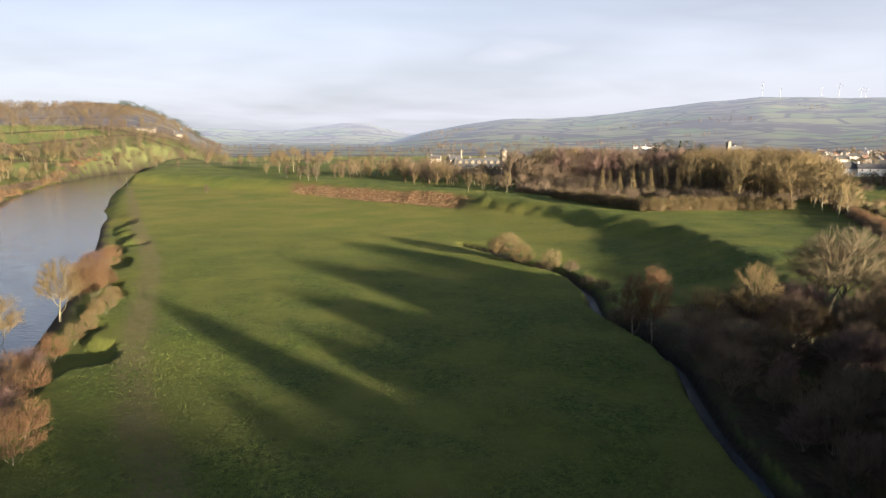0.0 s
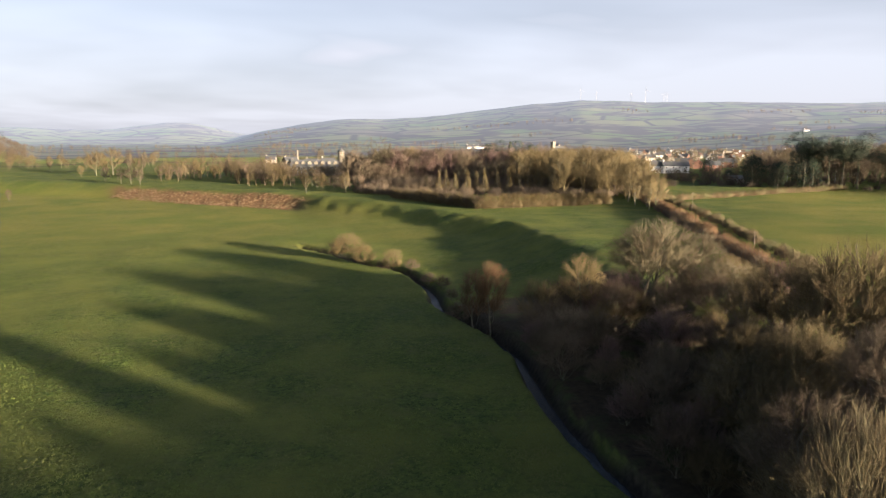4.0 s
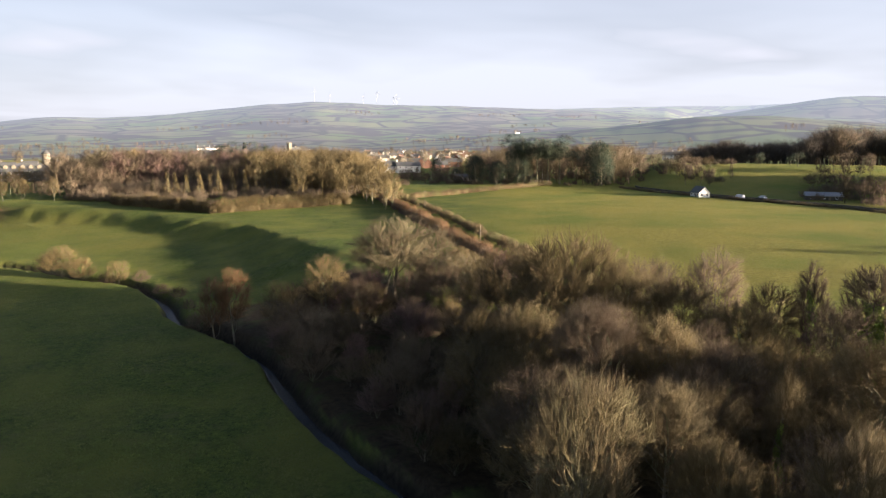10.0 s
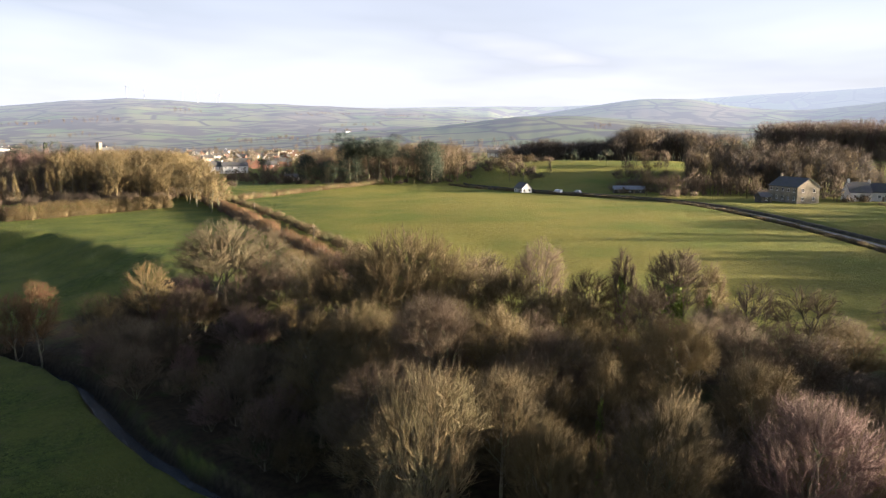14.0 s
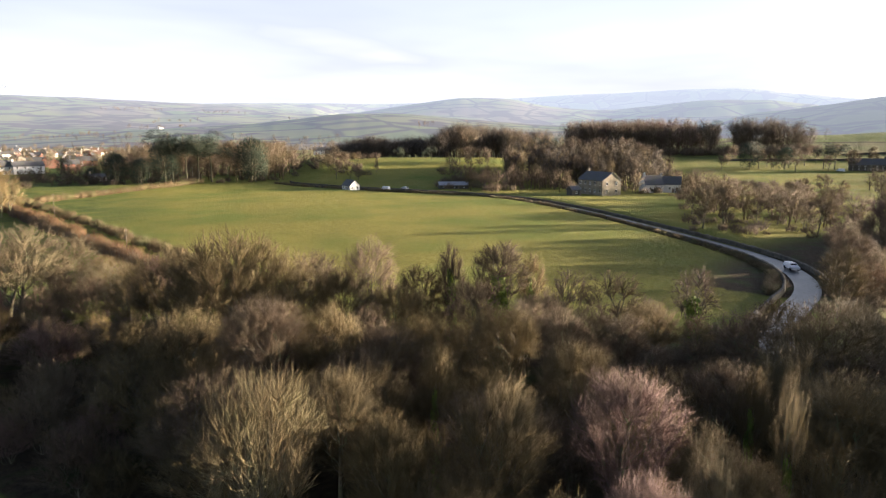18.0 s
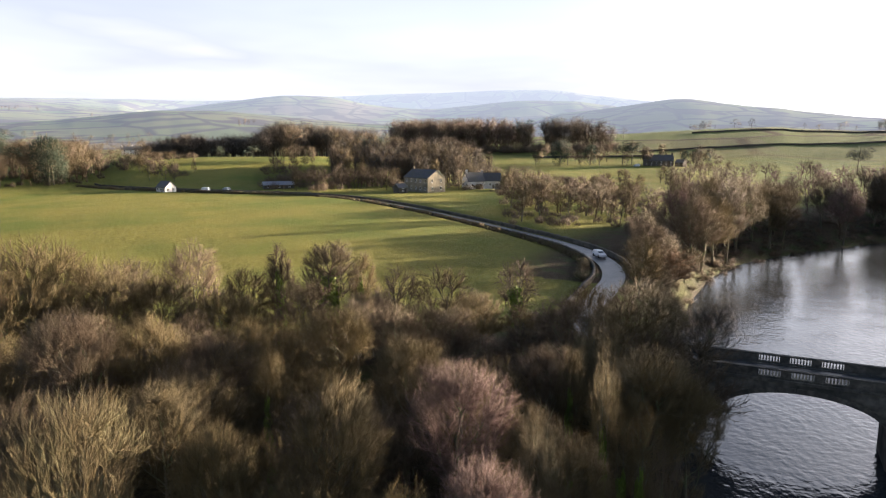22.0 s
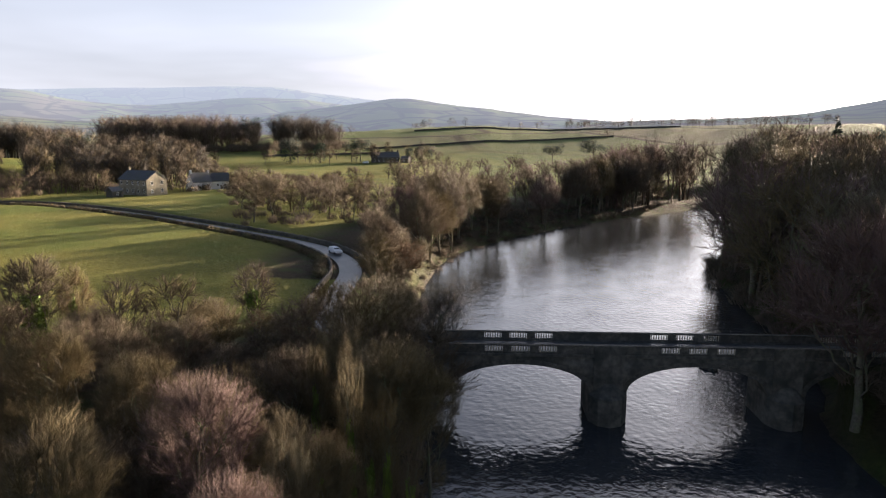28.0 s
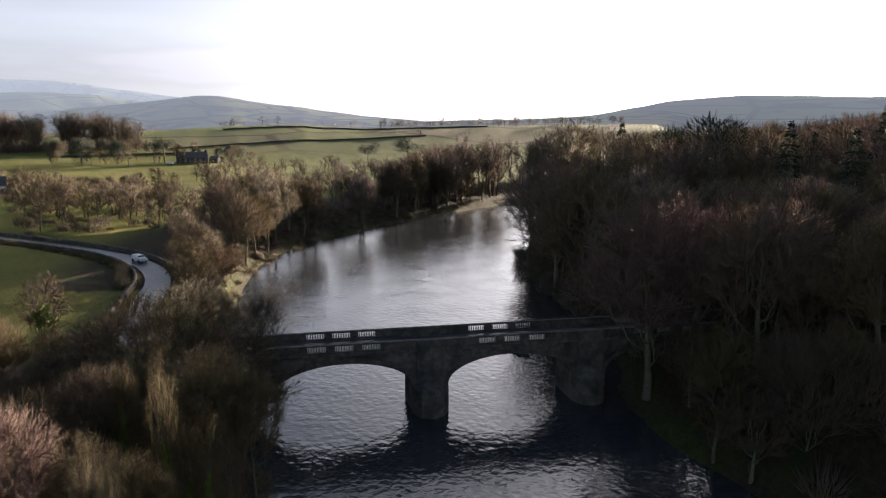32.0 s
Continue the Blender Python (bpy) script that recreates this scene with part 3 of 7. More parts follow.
# ---- water ----
def water_material(name, deep, wave, choppy, rough=0.06):
    m, nd, lk, bsdf = nodes_of(name)
    bsdf.inputs["Base Color"].default_value = (*deep, 1)
    bsdf.inputs["Roughness"].default_value, bsdf.inputs["IOR"].default_value = rough, 1.4
    bsdf.inputs["Specular IOR Level"].default_value = 1.0
    geo = nd.new("ShaderNodeNewGeometry")
    n1, n2 = nd.new("ShaderNodeTexNoise"), nd.new("ShaderNodeTexNoise")
    for n, s, d in ((n1, 1 / wave, 3), (n2, 1 / (wave * 6), 2)):
        n.inputs["Scale"].default_value, n.inputs["Detail"].default_value = s, d
        lk.new(geo.outputs["Position"], n.inputs["Vector"])
    mul = nd.new("ShaderNodeMath")
    mul.operation = "MULTIPLY"
    lk.new(n1.outputs["Fac"], mul.inputs[0])
    lk.new(n2.outputs["Fac"], mul.inputs[1])
    bp = nd.new("ShaderNodeBump")
    bp.inputs["Strength"].default_value, bp.inputs["Distance"].default_value = choppy, 0.5
    lk.new(mul.outputs[0], bp.inputs["Height"])
    lk.new(bp.outputs[0], bsdf.inputs["Normal"])
    return m


def ribbon(line, half, z, lift=None):
    """A level or draped strip along a line, as vertices and quads."""
    p = np.array(line, float)[:, :2]
    t = np.gradient(p, axis=0)
    t /= np.linalg.norm(t, axis=1)[:, None]
    nrm = np.stack([t[:, 1], -t[:, 0]], 1)
    half = np.asarray(half, float) * np.ones(len(p))
    offs = np.linspace(-1, 1, 5)
    xy = p[:, None] + nrm[:, None] * (offs[None, :] * half[:, None])[..., None]
    zz = np.full(xy.shape[:2], float(z)) if lift is None else np.repeat(np.asarray(lift)[:, None], 5, 1)
    return np.concatenate([xy, zz[..., None]], -1).reshape(-1, 3), grid_faces(len(p), 5)


RIVER_WATER = water_material("river_water", (0.040, 0.044, 0.046), 1.1, 0.36)
v, f = ribbon(RIVER, RIVER[:, 2] + 9, 0)
tagged(new("river", npmesh("river", v, f[:, ::-1], mats=(RIVER_WATER,))), "wide grey river with small ripples", "river", kind="structure")
v, f = ribbon(STREAM, 1.4, 1.10)
tagged(new("stream", npmesh("stream", v, f[:, ::-1], mats=(water_material("stream_water", (0.03, 0.03, 0.027), 0.45, 1.0, 0.12),))), "narrow meadow stream with broken water", "stream", kind="structure")


# ---- how things are put together ----
def part(name, me, parent, label=""):
    ob = new(name, me)
    ob.parent = parent
    if label:
        ob["label"] = label
    return ob


def thing(name, x, y, z, turn=0.0, size=1.0):
    ob = new(name)
    ob.matrix_basis = pose(x, y, z, 0, 0, turn) @ Matrix.Scale(size, 4)
    return ob


def bm_mesh(name, bm, *mats):
    me = bpy.data.meshes.new(name)
    bm.to_mesh(me)
    bm.free()
    for m in mats:
        me.materials.append(m)
    return me


# ---- bare trees, grown branch by branch ----
def unit(v):
    return v / np.maximum(np.linalg.norm(v, axis=-1, keepdims=True), 1e-9)


def grow(rng, start, way, length, steps, up, wobble):
    """Curved shoots: points of each, (n, steps + 1, 3)."""
    p, d = start.copy(), unit(way)
    pts = [p]
    for _ in range(steps):
        d = unit(d + np.array([0, 0, up / steps]) + rng.normal(0, wobble, d.shape))
        p = p + d * (length / steps)[:, None]
        pts.append(p)
    return np.stack(pts, 1)


def tubes(pts, r0, r1, sides):
    n, k, _ = pts.shape
    d = unit(np.gradient(pts, axis=1))
    a = unit(np.cross(d, np.array([0.31, 0.77, 0.22]) + 1e-6))
    b = np.cross(d, a)
    ang = np.arange(sides) * 2 * np.pi / sides
    rad = r0[:, None] + (r1 - r0)[:, None] * np.linspace(0, 1, k)[None] ** 0.8
    ring = pts[:, :, None] + rad[:, :, None, None] * (np.cos(ang)[:, None] * a[:, :, None] + np.sin(ang)[:, None] * b[:, :, None])
    i, j, s = np.meshgrid(np.arange(n), np.arange(k - 1), np.arange(sides), indexing="ij")
    t = (s + 1) % sides
    base = (i * k + j) * sides
    f = np.stack([base + s, base + t, base + sides + t, base + sides + s], -1).reshape(-1, 4)
    return ring.reshape(-1, 3), f


def spikes(start, tip, width):
    """Slender three-sided twigs."""
    n = len(start)
    d = unit(tip - start)
    a = unit(np.cross(d, np.array([0.31, 0.77, 0.22])))
    b = np.cross(d, a)
    w = np.asarray(width)[:, None] * np.ones((n, 1))
    v = np.stack([start + a * w, start - a * w * 0.5 + b * w * 0.87, start - a * w * 0.5 - b * w * 0.87, tip], 1).reshape(-1, 3)
    k = np.arange(n)[:, None] * 4
    f = np.concatenate([k + np.array([[0, 1, 3]]), k + np.array([[1, 2, 3]]), k + np.array([[2, 0, 3]])])
    return v, f


def offshoots(rng, pts, each, lo, hi, angle, length, fall):
    """Starts, directions and lengths of side shoots along given shoots."""
    n, k, _ = pts.shape
    i = np.repeat(np.arange(n), each)
    u = rng.uniform(lo, hi, len(i)) * (k - 1)
    j = np.minimum(u.astype(int), k - 2)
    fr = (u - j)[:, None]
    start = pts[i, j] * (1 - fr) + pts[i, j + 1] * fr
    d = unit(pts[i, j + 1] - pts[i, j])
    side = unit(np.cross(d, rng.normal(0, 1, d.shape)))
    th = np.radians(rng.normal(angle, 9, len(i)))[:, None]
    way = d * np.cos(th) + side * np.sin(th)
    ln = length[i] * rng.uniform(0.65, 1.2, len(i)) * (1 - fall * u / (k - 1))
    return start, way, ln, i


def merge(pieces):
    """Join (vertices, faces) pieces into vertices, triangles and quads."""
    vs, t, q, o = [], [], [], 0
    for v, f in pieces:
        vs.append(v)
        (t if f.shape[1] == 3 else q).append(f + o)
        o += len(v)
    return np.concatenate(vs), np.concatenate(t) if t else np.zeros((0, 3), int), np.concatenate(q) if q else np.zeros((0, 4), int)


HABITS = {
    # trunk height share, limbs, limb angle, limb length, upturn, droop of twigs
    "birch": dict(trunk=0.95, limbs=20, lo=0.25, angle=46, reach=0.27, up=0.35, fall=0.55),
    "larch": dict(trunk=0.99, limbs=34, lo=0.12, angle=80, reach=0.24, up=0.10, fall=0.85),
}


def dome_twigs(rng, h, dome, n, length, width, under=0.62):
    """The haze of outer twigs that fills a crown: an uneven dome, denser towards its outside."""
    d = unit(rng.normal(0, 1, (n, 3)) + np.array([0, 0, 0.25]))
    lobes = unit(rng.normal(0, 1, (9, 3)))
    bulge = 0.80 + 0.34 * (np.clip(d @ lobes.T, 0, 1) ** 5).max(1)
    out = rng.uniform(0.22, 1.0, n) ** 0.55 * bulge
    size = np.array([dome[1], dome[1], 1 - dome[0]]) * h
    low = np.where(d[:, 2] < 0, under, 1.0)
    p = np.array([0, 0, dome[0] * h]) + d * size * (out * 0.9)[:, None] * np.stack([np.ones(n), np.ones(n), low], 1)
    way = unit(d * np.array([1, 1, 0.8]) + np.array([0, 0, 0.5]) + rng.normal(0, 0.42, (n, 3)))
    return spikes(p, p + way * (length * h * rng.uniform(0.6, 1.3, n))[:, None], np.full(n, width * h))


def bare_tree(seed, h, habit, level):
    """A straight stem with many short limbs, branches and twigs; level sets how fine."""
    rng = np.random.default_rng(seed)
    k = HABITS[habit]
    n_br, n_tw, n_fine = {3: (10, 12, 4), 2: (8, 9, 3), 1: (6, 8, 0), 0: (5, 6, 0)}[level]
    sides = {3: 6, 2: 5, 1: 4, 0: 3}[level]
    trunk = grow(rng, np.array([[0, 0, -0.3]]), np.array([[0, 0, 1.0]]) + rng.normal(0, 0.04, (1, 3)), np.array([h * k["trunk"]]), 8, 0.25, 0.035)
    r = h * 0.0147
    wood = [tubes(trunk, np.array([r]), np.array([r * 0.28]), sides + 1)]
    limbs = max(4, int(k["limbs"] * {3: 0.9, 2: 0.7, 1: 0.6, 0: 0.4}[level]))
    s, d, ln, i = offshoots(rng, trunk, limbs, k["lo"], 0.98, k["angle"], np.array([h * k["reach"]]), k["fall"])
    limb = grow(rng, s, d, ln, 5, k["up"], 0.10)
    share = np.clip(ln / (h * k["reach"]), 0.3, 1.2)
    wood.append(tubes(limb, r * 0.42 * share, r * 0.09 * share, max(3, sides - 1)))
    crown = []
    s, d, ln2, i = offshoots(rng, limb, n_br, 0.25, 1.0, 40, ln * 0.46, 0.30)
    branch = grow(rng, s, d, ln2, 3 if level > 1 else 1, 0.45 if habit != "larch" else 0.0, 0.10)
    rb = r * 0.13 * share[i] * {3: 1, 2: 1, 1: 1.5, 0: 2}[level]
    crown.append(tubes(branch, rb, rb * 0.25, 3))
    s, d, ln3, i = offshoots(rng, branch, n_tw, 0.15, 1.0, 34, ln2 * 0.55, 0.3)
    tip = s + unit(d + np.array([0, 0, -0.2 if habit == "birch" else 0.34])) * ln3[:, None]
    wt = {3: 0.020, 2: 0.036, 1: 0.060, 0: 0.085}[level]
    crown.append(spikes(s, tip, np.full(len(s), wt)))
    if n_fine:
        i = np.repeat(np.arange(len(s)), n_fine)
        u = rng.uniform(0.25, 0.95, (len(i), 1))
        s2 = s[i] * (1 - u) + tip[i] * u
        d2 = unit(unit(tip - s)[i] + rng.normal(0, 0.42, (len(i), 3)))
        crown.append(spikes(s2, s2 + d2 * (ln3[i] * rng.uniform(0.4, 0.8, len(i)))[:, None], np.full(len(i), wt * 0.8)))
    if habit == "larch":
        n = {3: 2400, 2: 1500, 1: 800, 0: 400}[level]
        u = rng.uniform(0.10, 1.0, n) ** 0.8
        a = rng.uniform(0, 2 * np.pi, n)
        rad = 0.19 * h * (1.03 - u) * rng.uniform(0.2, 1.0, n) ** 0.6
        p = np.stack([np.cos(a) * rad, np.sin(a) * rad, u * h * 0.97], 1)
        way = unit(np.stack([np.cos(a), np.sin(a), rng.uniform(-0.5, 0.5, n)], 1) + rng.normal(0, 0.3, (n, 3)))
        crown.append(spikes(p, p + way * (0.055 * h * (1.2 - u))[:, None], np.full(n, 0.0022 * h)))
    else:
        n = {3: 3000, 2: 2600, 1: 700, 0: 300}[level]
        crown.append(cone_twigs(rng, h, n, 0.08, 0.26, 0.05, 0.10, {3: 0.0012, 2: 0.002, 1: 0.0036, 0: 0.006}[level]))
    scale = h / max(v[:, 2].max() for v, _ in crown)
    return [(v * scale, f) for v, f in wood], [(v * scale, f) for v, f in crown], trunk * scale, limb * scale


CROWNS = {
    # crown's middle and half width as shares of the height, its underside, where limbs fork off, how steeply they leave
    "spreading": dict(dome=(0.56, 0.42), under=0.70, fork=(0.14, 0.46), lift=0.55),
    "upright": dict(dome=(0.56, 0.30), under=1.0, fork=(0.14, 0.60), lift=0.95),
    "high": dict(dome=(0.72, 0.29), under=0.82, fork=(0.30, 0.62), lift=0.45),
    "ash": dict(dome=(0.68, 0.31), under=0.85, fork=(0.28, 0.58), lift=0.20, upturn=0.5, coarse=True),
    "open": dict(dome=(0.62, 0.34), under=0.90, fork=(0.18, 0.50), lift=0.70, coarse=True),
    "shrub": dict(dome=(0.40, 0.50), under=0.85, fork=(0.0, 0.06), lift=0.60),
}


def bows(p0, p1, p2, k):
    """Shoots that leave p0 towards p1 and end at p2."""
    u = np.linspace(0, 1, k + 1)[None, :, None]
    return p0[:, None] * (1 - u) ** 2 + 2 * p1[:, None] * u * (1 - u) + p2[:, None] * u ** 2


def on_bow(pts, i, u):
    """Point and direction at a share u along shoot i."""
    k = pts.shape[1] - 1
    j = np.minimum((u * k).astype(int), k - 1)
    f = (u * k - j)[:, None]
    a, b = pts[i, j], pts[i, j + 1]
    return a * (1 - f) + b * f, unit(b - a)


def crown_points(rng, h, k, n):
    """Ends of the twigs: the outer shell of an uneven dome."""
    d = unit(rng.normal(0, 1, (n, 3)) + np.array([0, 0, 0.30]))
    lobes = unit(rng.normal(0, 1, (11, 3)))
    bulge = 0.78 + 0.27 * (np.clip(d @ lobes.T, 0, 1) ** 6).max(1)
    out = rng.uniform(0.10, 1.0, n) ** 0.42 * bulge
    size = np.stack([np.full(n, k["dome"][1]), np.full(n, k["dome"][1]), np.where(d[:, 2] < 0, k["under"] * k["dome"][0] * 0.62, 1 - k["dome"][0])], 1) * h
    p = np.array([0, 0, k["dome"][0] * h]) + d * size * out[:, None]
    p[:, 2] = np.maximum(p[:, 2], 0.06 * h)
    return p


def fork(rng, tips, lab, count, ways):
    """Part each bundle of twig ends into smaller bundles round ends picked from it."""
    made, owner, at = np.zeros(len(tips), int), [], 0
    for g in range(count):
        idx = np.flatnonzero(lab == g)
        if not len(idx):
            continue
        c = tips[rng.choice(idx, min(ways, len(idx)), replace=False)]
        for _ in range(2 if count < 10 else 1):
            near = ((tips[idx][:, None] - c[None]) ** 2).sum(2).argmin(1)
            c = np.stack([tips[idx][near == q].mean(0) if (near == q).any() else c[q] for q in range(len(c))])
        made[idx] = near + at
        owner += [g] * len(c)
        at += len(c)
    return made, np.array(owner), at


def bundle(tips, lab, count):
    n = np.maximum(np.bincount(lab, minlength=count), 1)
    return np.stack([np.bincount(lab, tips[:, a], count) for a in range(3)], 1) / n[:, None], n


def forked_tree(seed, h, habit, level):
    """Trunk, limbs that fork again and again, and twigs that end in a dome."""
    rng = np.random.default_rng(seed)
    k = CROWNS[habit]
    ways, each, fine = {3: ((9, 5, 5), 7, 5), 2: ((8, 5, 4), 7, 4), 1: ((6, 4, 3), 7, 3), 0: ((5, 4), 6, 2)}[level]
    if "coarse" in k:
        ways, each, fine = (ways, 5, 4) if habit == "ash" else ((7, 4, 4), 4, 3)
    sides = {3: 6, 2: 5, 1: 4, 0: 3}[level]
    n_tip = int(np.prod(ways)) * each
    if level < 2 and habit != "shrub":
        k = dict(k, under=1.25)
    tips = crown_points(rng, h, k, n_tip)
    foot = np.array([[0.0, 0.0, -0.03 * h]])
    trunk = grow(rng, foot, np.array([[0, 0, 1.0]]) + rng.normal(0, 0.06, (1, 3)), np.array([h * (0.62 if habit != "shrub" else 0.25)]), 8, 0.3, 0.04)
    r = h * {"upright": 0.017, "shrub": 0.009}.get(habit, 0.020)
    wt = {3: 0.019, 2: 0.033, 1: 0.042, 0: 0.060}[level] * (1.1 if "coarse" in k else 0.82 if level > 1 else 1.0) * h / 15
    slim = r / n_tip ** 0.5
    wood, crown = [tubes(trunk, np.array([r * 1.1]), np.array([r * 0.22]), sides + 1)], []
    lab, parent, limbs = np.zeros(n_tip, int), trunk, None
    lab, owner, count = fork(rng, tips, lab, 1, ways[0])
    for depth in range(len(ways)):
        mid, n = bundle(tips, lab, count)
        if depth == 0:
            order = mid[:, 2].argsort().argsort() / max(count - 1, 1)
            u = (k["fork"][0] + (k["fork"][1] - k["fork"][0]) * order) / (0.62 if habit != "shrub" else 0.25)
            start, way = on_bow(parent, np.zeros(count, int), np.clip(u + rng.normal(0, 0.02, count), 0, 0.99))
            flat = unit((mid - start) * np.array([1, 1, 0]) + 1e-6)
            way = unit(flat + np.array([0, 0, k["lift"] * 1.6]) * (0.5 + order)[:, None])
        else:
            u = rng.uniform(0.45, 1.0, count)
            start, way = on_bow(parent, owner, u)
        gap = np.linalg.norm(mid - start, axis=1)[:, None]
        share = (0.62, 0.58, 0.6)[depth]
        end = start + (mid - start) * share + rng.normal(0, 0.03, (count, 3)) * gap
        pts = bows(start, start + way * gap * share * 0.55, end, (6, 4, 3)[depth] if level > 1 else 2)
        if level > 1:
            pts[:, 1:-1] += rng.normal(0, 0.018, pts[:, 1:-1].shape) * gap[:, None]
        rad = slim * n ** 0.5 * (0.80, 0.85, 1.0)[depth]
        low = slim * (n / 5) ** 0.5 * 0.9
        (wood if depth < 2 else crown).append(tubes(pts, np.maximum(rad, wt * 0.8), np.maximum(low, wt * 0.5), max(3, sides - 1 - depth)))
        limbs = pts if depth == 0 else limbs
        parent = pts
        if depth < len(ways) - 1:
            lab, owner, count = fork(rng, tips, lab, count, ways[depth + 1])
    start, way = on_bow(parent, lab, rng.uniform(0.25, 1.0, n_tip))
    gap = np.linalg.norm(tips - start, axis=1)[:, None]
    bend = start + unit(way + rng.normal(0, 0.28, way.shape)) * gap * 0.5
    up = k.get("upturn", 0.12)
    bend = bend * (1 - up) + (tips - np.array([0, 0, 0.45]) * gap) * up
    twig = bows(start, bend, tips, 3 if level > 2 or "coarse" in k else 2)
    if level > 1 or "coarse" in k:
        crown.append(tubes(twig, np.full(n_tip, wt), np.full(n_tip, wt * 0.3), 3))
    else:
        crown.append(spikes(start, tips, np.full(n_tip, wt)))
    i = np.repeat(np.arange(n_tip), fine)
    s, d = on_bow(twig, i, rng.uniform(0.25, 0.95, len(i)))
    d = unit(d + rng.normal(0, 0.46, d.shape) + np.array([0, 0, 0.25 + up * 0.4]))
    reach = np.clip(gap[i, 0], 0.03 * h, 0.12 * h) * rng.uniform(0.35, 0.75, len(i))
    crown.append(spikes(s, s + d * reach[:, None], np.full(len(i), wt * 0.8)))
    scale = h / max(v[:, 2].max() for v, _ in crown)
    return [(v * scale, f) for v, f in wood], [(v * scale, f) for v, f in crown], trunk * scale, limbs * scale


def leaves(rng, centre, size):
    """Small folded leaves: two triangles each."""
    n = len(centre)
    a, b = unit(rng.normal(0, 1, (n, 3))), unit(rng.normal(0, 1, (n, 3)))
    c = np.cross(a, b)
    s = (size * rng.uniform(0.6, 1.3, n))[:, None]
    v = np.stack([centre - a * s, centre + b * s * 0.6 + c * s * 0.25, centre + a * s, centre - b * s * 0.6 + c * s * 0.25], 1).reshape(-1, 3)
    k = np.arange(n)[:, None] * 4
    return v, np.concatenate([k + np.array([[0, 1, 2]]), k + np.array([[0, 2, 3]])])


def ivy_on(rng, trunk, limb, count, size, reach=1.0):
    n, k, _ = trunk.shape
    u = rng.uniform(0.02, 0.9 * reach, count) * (k - 1)
    j = u.astype(int)
    p = trunk[0, j] * (1 - (u - j))[:, None] + trunk[0, j + 1] * (u - j)[:, None]
    out = rng.normal(0, 1, (count, 3)) * np.array([1, 1, 0.6])
    p = p + unit(out) * rng.uniform(0.12, 1.0, (count, 1)) ** 0.7
    m = count // 2
    i, u = rng.integers(0, len(limb), m), rng.uniform(0, 0.55, m) * (limb.shape[1] - 1)
    j = u.astype(int)
    q = limb[i, j] * (1 - (u - j))[:, None] + limb[i, j + 1] * (u - j)[:, None] + rng.normal(0, 0.22, (m, 3))
    return leaves(rng, np.concatenate([p, q]), size)


def cone_twigs(rng, h, n, low, wide, droop, length, width):
    """Sprays round a single stem, long below and short above, in loose tiers."""
    u = low + (1 - low) * rng.uniform(0, 1, n) ** 1.25
    u = u + 0.018 * np.sin(u * 75)
    a = rng.uniform(0, 2 * np.pi, n)
    lobe = 0.8 + 0.3 * np.sin(a * 3 + u * 17) * np.sin(a * 5 + 1.3)
    rad = wide * h * np.clip(1.04 - (u - low) / (1 - low), 0, 1) * rng.uniform(0.12, 1.0, n) ** 0.6 * lobe
    p = np.stack([np.cos(a) * rad, np.sin(a) * rad, u * h * 0.97 - droop * rad], 1)
    way = unit(np.stack([np.cos(a), np.sin(a), rng.uniform(-0.7, 0.35, n)], 1) + rng.normal(0, 0.3, (n, 3)))
    return spikes(p, p + way * (length * h * (1.25 - u))[:, None], np.full(n, width * h))


def evergreen(seed, h, habit, level):
    """Trunk, limbs and a crown of dense needle sprays."""
    rng = np.random.default_rng(seed)
    trunk = grow(rng, np.array([[0, 0, -0.3]]), np.array([[0.0, 0, 1]]), np.array([h * 0.95]), 8, 0.2, 0.03)
    wood = [tubes(trunk, np.array([h * 0.018]), np.array([h * 0.004]), 5)]
    n = {2: 3000, 1: 1500, 0: 600}[level]
    if habit == "fir":
        crown = [cone_twigs(rng, h, n, 0.08, 0.23, 0.25, 0.075, 0.0055)]
        s, d, ln, i = offshoots(rng, trunk, 30, 0.10, 0.95, 88, np.array([h * 0.2]), 0.85)
    elif habit == "pine":
        # flat-topped plates of needles at different heights
        crown = []
        s, d, ln, i = offshoots(rng, trunk, 11, 0.48, 0.97, 68, np.array([h * 0.34]), 0.35)
        for e in (s + unit(d + np.array([0, 0, 0.2])) * ln[:, None]):
            v, f = dome_twigs(rng, h, (0.5, 0.15), n // 5, 0.05, 0.0055, 0.6)
            crown.append(((v - np.array([0, 0, 0.5 * h])) * np.array([1, 1, 0.32]) + e, f))
    else:
        crown = [dome_twigs(rng, h, (0.46, 0.36), n, 0.07, 0.0055, 0.95)]
        s, d, ln, i = offshoots(rng, trunk, 14, 0.1, 0.9, 50, np.array([h * 0.3]), 0.4)
    limb = grow(rng, s, d, ln, 3, 0.2, 0.06)
    wood.append(tubes(limb, np.full(len(s), h * 0.006), np.full(len(s), h * 0.002), 3))
    top = max(v[:, 2].max() for v, _ in crown)
    return [(v * h / top, f) for v, f in wood], [(v * h / top, f) for v, f in crown], trunk, limb


